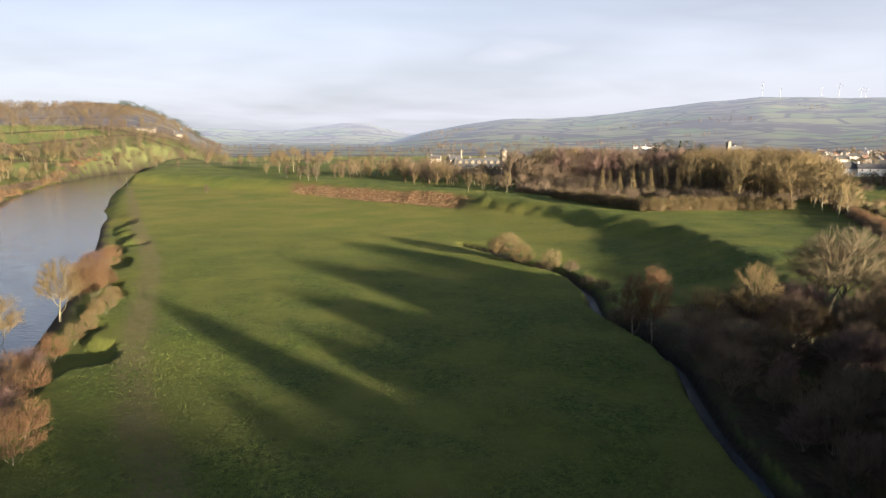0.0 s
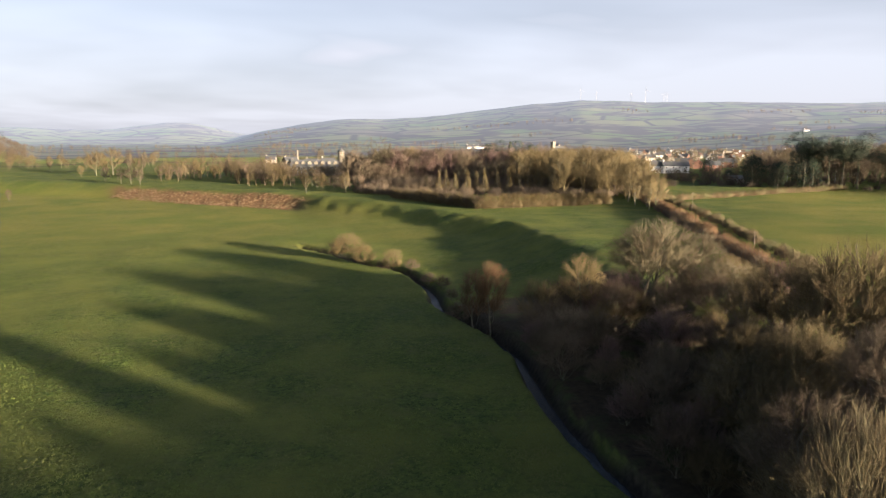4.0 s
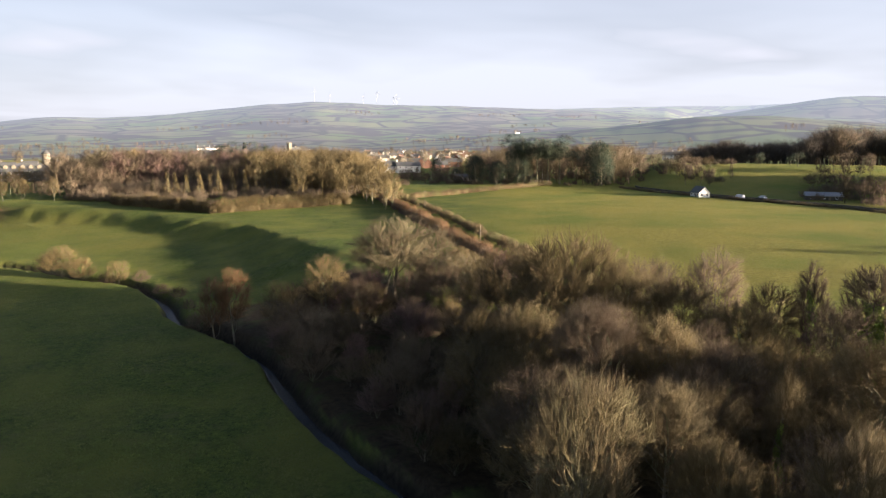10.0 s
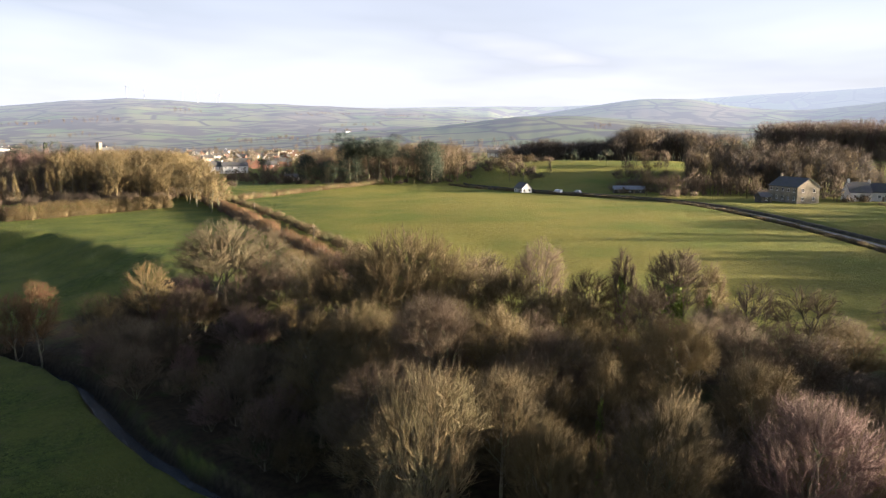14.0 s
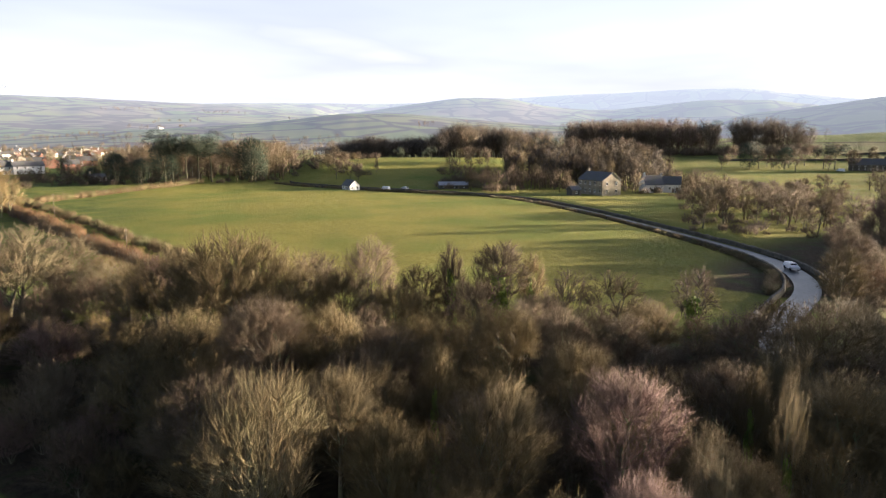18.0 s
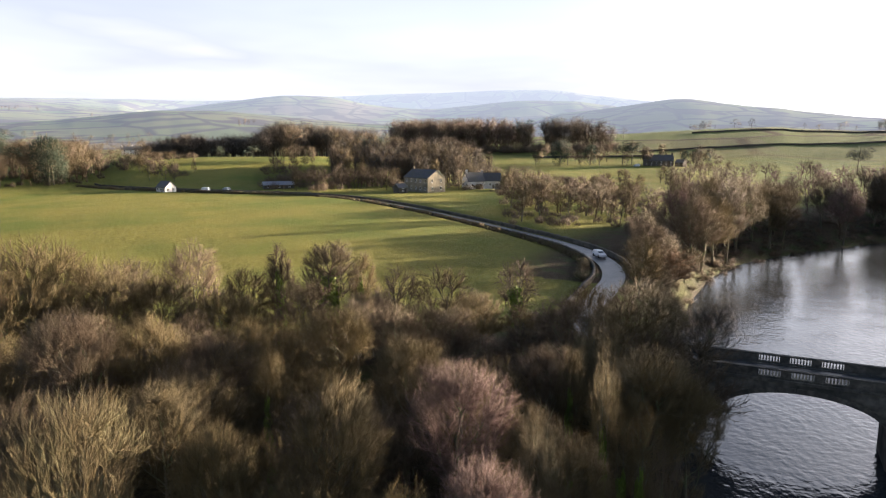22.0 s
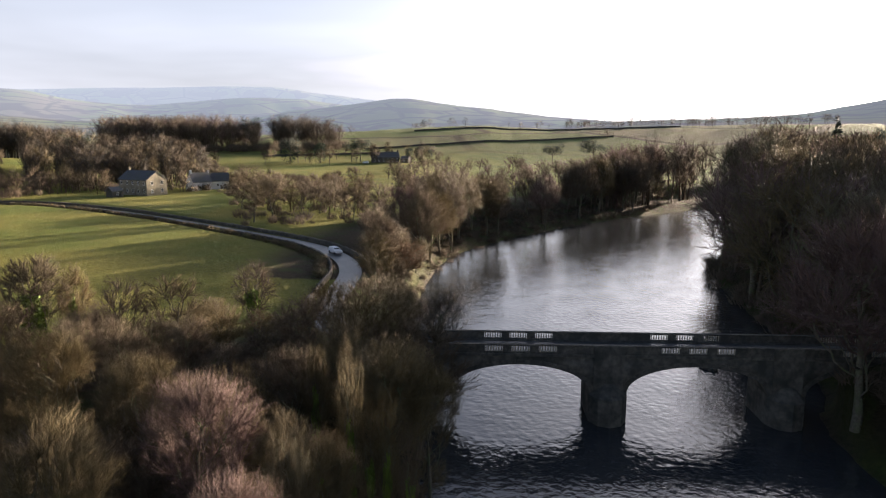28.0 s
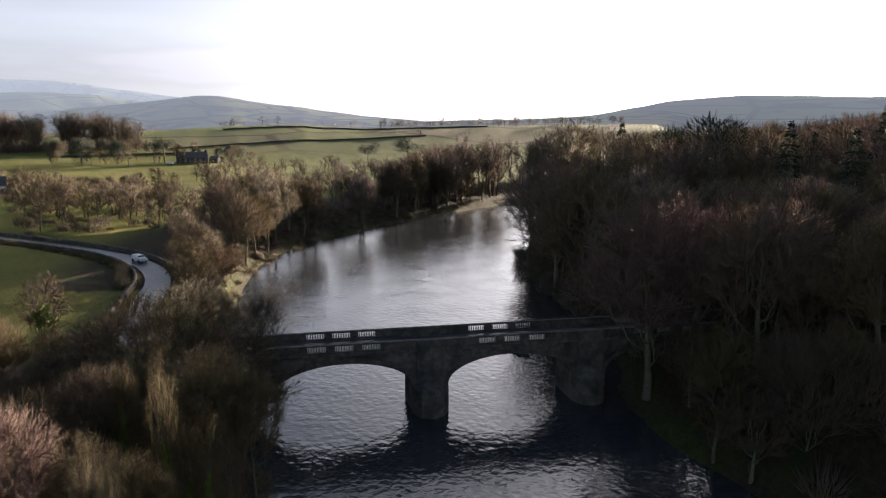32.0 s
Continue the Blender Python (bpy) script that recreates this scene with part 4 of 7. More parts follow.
TREE_SHAPES, BUILT = {}, {}
TWIGS = {"olive": TWIG_OLIVE, "brown": TWIG_BROWN, "tan": TWIG_TAN, "pink": TWIG_PINK, "orange": TWIG_ORANGE, "gold": TWIG_GOLD, "hedge": HEDGE, "needle": NEEDLE, "bracken": REED, "dark": TWIG_DARK, "ash": TWIG_ASH}
COLOUR = {"olive": "olive-brown", "brown": "brown", "tan": "pale tan", "pink": "purplish", "orange": "orange", "gold": "golden brown", "hedge": "brown", "needle": "dark green", "dark": "dark brown", "ash": "pale upturned"}
NAME = {"ash": "ash_tree", "open": "tree", "high": "tree", "spreading": "tree", "upright": "slender_tree", "birch": "birch_tree", "larch": "larch_tree", "shrub": "shrub", "fir": "fir_tree", "pine": "pine_tree", "yew": "evergreen_tree"}


def plant(habit, tint, level, x, y, h, variant=0, ivy=0, sink=0.0, where="", group="", width=1.0, z=None):
    """A tree standing at x, y; trees of one kind share their meshes."""
    key = (habit, level, variant, ivy)
    z = height(x, y) - sink if z is None else z
    turn = random.uniform(0, 360)
    if key not in BUILT:
        seed = sum(map(ord, habit)) * 10 + level * 1000 + variant * 77
        rng = np.random.default_rng(seed + 5)
        if habit in ("fir", "pine", "yew"):
            wood, crown, trunk, limb = evergreen(seed, 15.0, habit, level)
        else:
            wood, crown, trunk, limb = (forked_tree if habit in CROWNS else bare_tree)(seed, 15.0, habit, level)
        v, t, q = merge(wood)
        meshes = [("trunk", npmesh("trunk", v, t, q, mats=(BARK,), smooth_faces=True))]
        v, t, q = merge(crown)
        meshes.append(("crown", npmesh("crown", v, t, q, mats=(TWIG_OLIVE,))))
        if ivy:
            v, f = ivy_on(rng, trunk, limb, ivy, 0.21 if level > 2 else 0.34)
            meshes.append(("ivy", npmesh("ivy", v, f, mats=(IVY,))))
        BUILT[key] = meshes
    ob = thing(NAME[habit], x, y, z)
    ob.matrix_basis = pose(x, y, z, 0, 0, turn) @ Matrix.Diagonal((h / 15 * width, h / 15 * width, h / 15, 1))
    for name, me in BUILT[key]:
        bit = part(name, me, ob)
        if name != "ivy":
            bit.material_slots[0].link = "OBJECT"
            bit.material_slots[0].material = TWIGS[tint] if name == "crown" else (BARK_PALE if tint in ("tan", "ash") else BARK)
    what = {"fir": "dark green fir", "pine": "pine with bare trunk and dark crown", "yew": "dense dark evergreen tree", "birch": "bare birch with " + COLOUR[tint] + " twigs",
            "larch": "bare conical larch with " + COLOUR[tint] + " branches", "shrub": "bare shrub with " + COLOUR[tint] + " stems"}.get(habit, "bare winter tree with " + COLOUR[tint] + " twigs")
    tagged(ob, what + (", ivy on its trunk" if ivy else "") + (", " + where if where and not ivy else ""), "shrub" if habit == "shrub" else "tree", group)
    return ob


def to_top(b, r, el):
    """Height of something that stands at a bearing and distance and reaches an angle above the eye."""
    x, y = polar(b, r)
    return x, y, EYE[2] + r * math.tan(radians(el)) - height(x, y)


RAW = {}


def thicket(name, label, category, habit, tint, level, spots, parent=None):
    """Many shrubs or trees that nobody could count, joined into one object."""
    vs, ts, qs, o = [], [], [], 0
    rng = np.random.default_rng(len(spots) + sum(map(ord, name + tint)))
    for k, (x, y, h, w) in enumerate(spots):
        key = (habit, level, k % 4)
        if key not in RAW:
            if habit == "shrub" or level == -1:
                wood, crown, _, _ = tuft(rng, habit == "shrub", 60)
            else:
                wood, crown, _, _ = forked_tree(900 + 31 * (k % 4), 1.0, habit, 0)
            RAW[key] = merge(wood + crown)
        v, t, q = RAW[key]
        a = rng.uniform(0, 2 * np.pi)
        c, s = np.cos(a), np.sin(a)
        p = np.stack([(v[:, 0] * c - v[:, 1] * s) * h * w + x, (v[:, 0] * s + v[:, 1] * c) * h * w + y, v[:, 2] * h + height(x, y)], 1)
        vs.append(p)
        ts.append(t + o)
        qs.append(q + o)
        o += len(p)
    me = npmesh(name, np.concatenate(vs), np.concatenate(ts), np.concatenate(qs), mats=(TWIGS[tint],))
    return tagged(new(name, me), label, category, kind="stuff")


def tuft(rng, low=False, dense=64):
    """A far tree or bush, a metre high: a stem and a loose dome of twigs."""
    if low:
        n = 84
        a, out = rng.uniform(0, 2 * np.pi, n), np.sqrt(rng.uniform(0, 1, n))
        c = np.stack([np.cos(a) * out * 0.34, np.sin(a) * out * 0.34, rng.uniform(0.02, 0.55, n) * (1 - 0.5 * out)], 1)
        lean = np.stack([np.cos(a) * out * 0.55, np.sin(a) * out * 0.55, np.full(n, 0.8)], 1) + rng.normal(0, 0.22, (n, 3))
        tip = c + unit(lean) * rng.uniform(0.25, 0.5, (n, 1))
        tip[:, 2] /= tip[:, 2].max()
        trunk = grow(rng, np.array([[0, 0, -0.05]]), np.array([[0, 0, 1.0]]), np.array([0.5]), 3, 0.1, 0.03)
        return [tubes(trunk, np.array([0.02]), np.array([0.008]), 4)], [spikes(c, tip, np.full(n, 0.017))], trunk, None
    trunk = grow(rng, np.array([[0, 0, -0.05]]), np.array([[0, 0, 1.0]]), np.array([0.75]), 3, 0.1, 0.03)
    s, d, ln, _ = offshoots(rng, trunk, 6, 0.35, 0.95, 45, np.array([0.34]), 0.3)
    fuzz = dome_twigs(rng, 1.0, (0.50, 0.33), dense, 0.13, 0.0080 if dense > 90 else 0.0120, 0.85)
    top = fuzz[0][:, 2].max()
    return [tubes(trunk, np.array([0.014]), np.array([0.005]), 3), spikes(s, s + unit(d + np.array([0, 0, 0.4])) * ln[:, None], np.full(len(s), 0.009))], [(fuzz[0] / np.array([1, 1, top]), fuzz[1])], trunk, None


# ---- the near wood ----
pick = random.Random(4)
HEROES = (
    # habit, tint, bearing, distance, angle of the top, breadth in degrees, variant, ivy
    ("ash", "ash", 46.8, 43, -16.8, 12.4, 0, 0),
    ("spreading", "tan", 30.4, 122, -5.7, 9.0, 3, 0),
    ("spreading", "tan", 29.6, 126, -6.6, 7.5, 1, 0),
    ("spreading", "tan", 33.2, 124, -6.7, 6.5, 2, 0),
    ("spreading", "tan", 35.9, 116, -8.8, 6.2, 4, 0),
    ("spreading", "gold", 36.2, 124, -8.6, 5.4, 0, 0),
    ("spreading", "olive", 42.4, 92, -7.3, 8.0, 1, 0),
    ("spreading", "olive", 47.6, 88, -7.0, 9.0, 0, 0),
    ("spreading", "brown", 51.8, 93, -8.5, 7.0, 1, 0),
    ("spreading", "olive", 53.8, 86, -10.0, 7.5, 3, 0),
    ("spreading", "olive", 60.4, 91, -10.0, 6.0, 2, 0),
    ("spreading", "brown", 64.8, 84, -11.0, 6.0, 3, 0),
    ("spreading", "olive", 37.8, 102, -9.0, 6.0, 4, 0),
    ("spreading", "brown", 70.6, 82, -12.0, 6.0, 1, 0),
    ("spreading", "gold", 79.6, 82, -12.4, 6.5, 4, 0),
    ("spreading", "gold", 24.8, 116, -8.9, 5.2, 3, 0),
    ("shrub", "brown", 21.7, 108, -12.8, 5.2, 0, 0),
    ("spreading", "brown", 27.6, 112, -11.0, 5.0, 4, 0),
    ("spreading", "brown", 31.2, 104, -14.0, 6.6, 2, 0),
    ("spreading", "brown", 36.4, 98, -13.0, 7.0, 1, 0),
    ("upright", "orange", 15.8, 121, -10.5, 3.2, 1, 0),
    ("upright", "orange", 17.3, 119, -9.8, 3.2, 2, 0),
    ("shrub", "pink", 21.2, 104, -14.6, 4.0, 0, 0),
    ("spreading", "olive", 44.6, 88, -6.4, 11.5, 3, 0),
    ("spreading", "olive", 40.0, 96, -7.9, 8.0, 2, 0),
    ("spreading", "olive", 50.2, 86, -8.3, 9.0, 4, 0),
    ("spreading", "brown", 56.3, 96, -7.4, 6.5, 4, 0),
    ("spreading", "olive", 58.5, 84, -11.6, 8.0, 1, 0),
    ("upright", "brown", 63.1, 90, -8.2, 3.4, 5, 4600),
    ("spreading", "brown", 67.1, 88, -8.1, 5.6, 6, 4600),
    ("upright", "olive", 69.8, 90, -9.2, 3.2, 2, 1500),
    ("open", "brown", 72.9, 86, -10.2, 4.8, 0, 0),
    ("open", "olive", 76.5, 86, -10.4, 5.8, 1, 0),
    ("open", "brown", 82.8, 92, -9.6, 4.6, 2, 3000),
    ("upright", "olive", 61.9, 58, -15.8, 3.6, 4, 5200),
    ("spreading", "olive", 67.8, 46, -18.6, 10.5, 2, 0),
    ("spreading", "pink", 78.2, 48, -17.3, 10.6, 0, 0),
    ("spreading", "pink", 80.4, 38, -24.9, 11.5, 1, 0),
    ("spreading", "olive", 91.9, 75, -12.1, 11.5, 2, 0),
    ("spreading", "gold", 93.9, 66, -15.6, 10.0, 4, 0),
    ("spreading", "olive", 92.8, 84, -10.9, 9.5, 3, 0),
    ("spreading", "olive", 88.8, 88, -11.4, 6.5, 1, 0),
    ("spreading", "brown", 87.0, 80, -12.6, 8.0, 3, 0),
    ("spreading", "olive", 97.2, 62, -17.8, 6.5, 3, 0),
    ("open", "olive", 90.3, 51, -16.0, 3.4, 3, 9000),
    ("open", "olive", 93.5, 50, -20.3, 3.4, 3, 9000),
    ("open", "brown", 95.5, 49, -22.6, 3.4, 3, 9000),
    ("open", "olive", 91.9, 50, -20.8, 3.4, 3, 9000),
    ("upright", "olive", 87.6, 60, -16.4, 3.4, 5, 4600),
    ("shrub", "tan", 84.8, 44, -21.8, 7.5, 1, 0),
    ("open", "dark", 98.3, 112, -12.6, 4.0, 1, 0),
    ("spreading", "orange", 94.3, 138, -8.4, 7.4, 3, 0),
    ("spreading", "olive", 53.3, 54, -18.0, 9.0, 1, 0),
    ("spreading", "olive", 57.2, 46, -21.0, 9.5, 4, 0),
    ("spreading", "olive", 73.4, 60, -15.6, 8.0, 3, 0),
    ("spreading", "brown", 85.4, 62, -16.4, 8.0, 1, 0),
    ("spreading", "olive", 88.2, 46, -23.0, 9.0, 2, 0),
    ("spreading", "gold", 62.6, 70, -14.0, 8.0, 3, 0),
    ("spreading", "olive", 52.4, 70, -12.6, 9.0, 2, 0),
    ("spreading", "brown", 47.4, 68, -12.0, 9.0, 0, 0),
    ("spreading", "olive", 41.2, 74, -12.4, 8.5, 4, 0),
    ("spreading", "olive", 67.6, 68, -13.4, 7.5, 0, 0),
)
placed = []
for habit, tint, b, r, el, broad, variant, ivy in HEROES:
    x, y, h = to_top(b, r, el)
    placed.append((x, y))
    # a tree that stands tall for its breadth carries its crown high
    habit = "high" if habit == "spreading" and radians(broad) * r < 0.70 * h else habit
    half = CROWNS[habit]["dome"][1] if habit in CROWNS else 0.26
    plant(habit, tint, 3 if r < 75 else 2, x, y, h, variant, ivy, where="in the near wood", width=radians(broad) * r / (2 * half * h))


def scatter(count, spacing, spot, habits, tints, level, where, group, variants=4, keep=lambda x, y: True, tall=None, top=None, wide=(0.9, 1.15), clear_road=6.0):
    """Trees strewn over a stretch of ground; spot() gives bearing and distance, and tall() or top() the height."""
    done, tries = 0, 0
    while done < count and tries < count * 30:
        tries += 1
        b, r = spot()
        x, y = polar(b, r)
        if any(abs(x - p) < spacing and abs(y - q) < spacing for p, q in placed) or not keep(x, y):
            continue
        if clear_road and gap_to(ROAD_LINE, x, y)[0] < clear_road:
            continue
        gap, half = gap_to(RIVER_LINE, x, y)
        if gap < half + 2.5:
            continue
        placed.append((x, y))
        done += 1
        h = tall() if tall else max(to_top(b, r, top(b, r))[2], 5)
        plant(pick.choice(habits), pick.choice(tints), level, x, y, h, pick.randrange(variants), where=where, group=group, width=pick.uniform(*wide))


def sector(b0, b1, r0, r1):
    return lambda: (pick.uniform(b0, b1), math.sqrt(pick.uniform(r0 * r0, r1 * r1)))


def band(line, off0, off1):
    """A spot beside a line, between two offsets to its right."""
    p = np.array(line, float)[:, :2]
    seg = np.hypot(*np.diff(p, axis=0).T)
    acc = np.concatenate([[0], np.cumsum(seg)])

    def spot():
        u = pick.uniform(0, acc[-1])
        k = min(int(np.searchsorted(acc, u, "right")) - 1, len(seg) - 1)
        f = (u - acc[k]) / seg[k]
        t = (p[k + 1] - p[k]) / seg[k]
        q = p[k] + (p[k + 1] - p[k]) * f + np.array([t[1], -t[0]]) * pick.uniform(off0, off1)
        return math.degrees(math.atan2(q[0], q[1])), float(np.hypot(*q))
    return spot


hero = (43 * math.sin(radians(48.2)), 43 * math.cos(radians(48.2)))
for b0, b1, near, far, many, level, tints in ((39, 64, 33, 70, 16, 3, ("olive", "brown", "olive")), (64, 99, 33, 70, 18, 3, ("olive", "gold", "brown")), (37, 66, 70, 94, 18, 2, ("olive", "olive", "brown")), (66, 99, 70, 94, 18, 2, ("olive", "gold", "brown"))):
    scatter(many, 4.4, sector(b0, b1, near, far), ("spreading", "spreading", "upright"), tints, level, "in the near wood", "trees of the near wood", 5,
        keep=lambda x, y: x > 38 and y > -10 and not (math.hypot(x, y) > 84 and math.degrees(math.atan2(x, y)) > 66) and math.hypot(x - hero[0], y - hero[1]) > 8,
        top=lambda b, r: -float(np.interp(r, (33, 45, 60, 75, 97), (29, 23, 16.8, 13, 10.4))) - pick.uniform(0, 2.2) - (6.0 if 85 < b < 97 and r < 58 else 0.0), wide=(1.05, 1.35))
scatter(60, 2.6, sector(18, 40, 60, 128), ("shrub",), ("brown", "brown", "pink", "olive"), 2, "by the stream", "stream-side thicket", 3,
        keep=lambda x, y: x > 36.5 and x < 80 and not (y > 128), tall=lambda: pick.uniform(4, 9.5), wide=(0.8, 1.3))
scatter(60, 2.6, sector(40, 99, 34, 96), ("shrub",), ("olive", "brown", "gold"), 2, "under the trees", "undergrowth of the near wood", 3,
        keep=lambda x, y: x > 37 and y > -11, tall=lambda: pick.uniform(3, 6.5), wide=(1.0, 1.5))
# two bushes and low scrub on the stream's bend
for b, r, h, tint, wd in ((5.3, 187, 8.6, "gold", 1.25), (4.6, 192, 6.5, "brown", 1.3), (6.6, 184, 7.0, "gold", 1.2), (9.0, 178, 7.2, "gold", 1.0), (8.2, 180, 4.0, "brown", 1.3),
                          (10.6, 172, 3.6, "brown", 1.5), (12.0, 160, 3.2, "brown", 1.5), (13.2, 150, 3.4, "brown", 1.4), (14.6, 128, 4.6, "brown", 1.4), (14.0, 138, 3.0, "brown", 1.3)):
    x, y = polar(b, r)
    plant("shrub", tint, 2, x, y, h, pick.randrange(3), where="on the stream bank", group="stream bank bushes", width=wd)

# ---- river banks beside the meadow ----
EAST_BANK = [(p[0] + 31, p[1] + 12) for p in RIVER if 70 < p[1] < 330 and p[0] < 0]
scatter(30, 2.0, band(EAST_BANK, -5, 2), ("shrub",), ("orange", "orange", "orange", "pink"), 2, "on the river bank", "river bank willows", 3,
        keep=lambda x, y: 146 < y < 178, tall=lambda: pick.uniform(5, 8), wide=(0.75, 1.0), clear_road=0)
for b, r, h, tint in ((-33.4, 80, 6.2, "orange"), (-32.2, 86, 5.6, "orange"), (-34.0, 92, 6.0, "pink"), (-33.0, 99, 5.6, "orange"), (-31.4, 105, 5.2, "orange"), (-33.0, 113, 6.0, "orange"), (-31.9, 116, 5.0, "pink"), (-30.2, 122, 5.2, "orange"),
                      (-28.8, 131, 4.6, "gold"), (-27.8, 136, 4.8, "gold"), (-27.2, 139, 4.6, "gold"), (-26.5, 143, 4.4, "gold"), (-26.0, 150, 4.4, "gold"), (-27.0, 172, 6.0, "orange"), (-26.2, 178, 5.6, "orange"),
                      (-26.8, 188, 6.0, "orange"), (-26.0, 194, 6.2, "orange"), (-26.6, 208, 6.0, "pink"), (-25.8, 216, 5.6, "orange")):
    x, y = polar(b, r)
    plant("shrub", tint, 2, x, y, h, pick.randrange(3), where="on the river bank", group="river bank willows", width=pick.uniform(0.9, 1.2))
x, y = polar(-29.6, 150)
plant("spreading", "gold", 3, x, y, 13.5, 1, where="over the river", width=1.0)
x, y = polar(-33.6, 140)
plant("spreading", "gold", 3, x, y, 12, 0, where="over the river", width=1.0)
WEST_BANK = [(p[0] - 30, p[1] - 12) for p in RIVER if 200 < p[1] < 800 and p[0] < 0]
WEST_SPOT = band(WEST_BANK, -6, 4)
scatter(46, 6, sector(-36, -25, 560, 800), ("spreading", "upright", "birch"), ("olive", "gold", "brown"), 1, "below the hill", "trees below the western hill", 3, tall=lambda: pick.uniform(10, 17), clear_road=0,
        keep=lambda x, y: math.hypot(x, y) > 600 or math.degrees(math.atan2(x, y)) < -31)
scatter(26, 9, sector(-24, -9, 520, 900), ("spreading", "upright"), ("brown", "gold", "olive"), 1, "in the open meadow", "trees of the flood meadow", 3, tall=lambda: pick.uniform(8, 15), clear_road=0,
        keep=lambda x, y: hash2(math.floor(x / 45), math.floor(y / 70), 3) > 0.45)
for b, r, h in ((-13.2, 560, 20), (-12.1, 565, 21), (-14.2, 540, 9), (-12.6, 470, 10), (-11.6, 450, 11), (-10.9, 445, 12), (-10.3, 440, 10), (-18.8, 430, 7)):
    x, y = polar(b, r)
    plant("spreading" if h > 11 else "upright", "brown" if r < 500 else "gold", 1, x, y, h, pick.randrange(3), where="on the flood meadow", group="trees of the flood meadow", width=1.15)

# ---- terrace, hall grounds and plantation ----
def open_park(x, y):
    b, r = math.degrees(math.atan2(x, y)), math.hypot(x, y)
    return not (r < 470 and b < -3.5) and not (0.2 < b < 5.8 and r > 432)


scatter(12, 4, sector(1.5, 6.5, 345, 395), ("upright", "shrub"), ("brown", "olive"), 1, "below the terrace", "trees of the hall grounds", 3, tall=lambda: pick.uniform(8, 12))
for b, r, el in ((8.4, 395, -0.45), (10.6, 400, -0.5), (7.6, 405, -1.1)):
    x, y, h = to_top(b, r, el)
    plant("spreading", "tan" if b < 10 else "gold", 2, x, y, h, 2, where="beside the plantation", width=1.0)
scatter(46, 4.5, sector(9.5, 22.5, 385, 440), ("spreading", "upright"), ("pink", "brown", "brown"), 1, "in the plantation", "plantation trees", 4, top=lambda b, r: -0.6 - pick.uniform(0, 0.8), wide=(1.1, 1.5))
scatter(30, 4.0, sector(19, 28, 330, 420), ("spreading", "upright"), ("olive", "olive", "gold"), 1, "in the plantation", "plantation trees", 4, top=lambda b, r: -0.55 - pick.uniform(0, 0.8), wide=(1.0, 1.3))
for k in range(17):
    b = 11.8 + k * 0.84 + pick.uniform(-0.25, 0.25)
    x, y, h = to_top(b, 338 + pick.uniform(-5, 5), float(np.interp(b, (12, 14.8, 24.5), (-2.7, -2.4, -1.7))) - pick.uniform(-0.1, 0.35))
    plant("larch", pick.choice(("gold", "olive")), 2, x, y, h, pick.randrange(2), where="by the plantation", group="row of larches", width=1.0)
for b, el, hb in ((17.6, -0.05, "pine"), (18.7, -0.25, "fir"), (19.6, -0.1, "pine"), (9.6, -1.2, "pine"), (20.3, -0.6, "fir")):
    x, y, h = to_top(b, 415, el)
    plant(hb, "needle", 1, x, y, h, 0, where="over the plantation", width=1.1)
def spots(count, spot, h0, h1, w0=1.1, w1=1.6, keep=lambda x, y: True, clear=2.5):
    out = []
    for _ in range(count * 20):
        if len(out) == count:
            break
        x, y = polar(*spot())
        gap, half = gap_to(RIVER_LINE, x, y)
        if gap > half + clear and keep(x, y):
            out.append((x, y, pick.uniform(h0, h1), pick.uniform(w0, w1)))
    return out


thicket("scrub", "brown winter scrub before the plantation", "scrub", "shrub", "brown", -1, spots(120, sector(9, 27, 316, 340), 3, 6))
thicket("scrub", "brown saplings along the plantation", "scrub", "shrub", "brown", -1, spots(170, sector(7, 28, 342, 376), 5, 10, keep=lambda x, y: gap_to(RAIL_LINE, x, y)[0] > 7))
# a tall clipped hedge that turns a corner on the terrace
HEDGE_LEGS = (((49, 312), (74, 253), 26, ("olive", "brown", "olive")), ((74, 253), (130, 259), 26, ("gold", "gold", "olive")))
for (x0, y0), (x1, y1), count, tints in HEDGE_LEGS:
    for k in range(count):
        u = (k + 0.5) / count
        plant("shrub", tints[k % 3], 2, x0 + (x1 - x0) * u + pick.uniform(-0.5, 0.5), y0 + (y1 - y0) * u + pick.uniform(-0.5, 0.5), pick.uniform(5.4, 6.8) * (0.75 if count * u < 8 and x0 < 60 else 1.0), pick.randrange(3), where="in a hedge", group="golden field hedge", width=0.85)
    thicket("hedge", "dense low growth in the golden hedge", "hedge", "shrub", tints[0], -1, [(x0 + (x1 - x0) * k / 70 + pick.uniform(-1.2, 1.2), y0 + (y1 - y0) * k / 70 + pick.uniform(-1.2, 1.2), pick.uniform(3.0, 5.0), 0.9) for k in range(71)])
thicket("hedge", "bare brown hedge along the terrace edge", "hedge", "shrub", "brown", -1, [(*polar(6.2 + k * 0.33, 345 - 2.0 * k), pick.uniform(4, 6.5), 1.4) for k in range(28)])
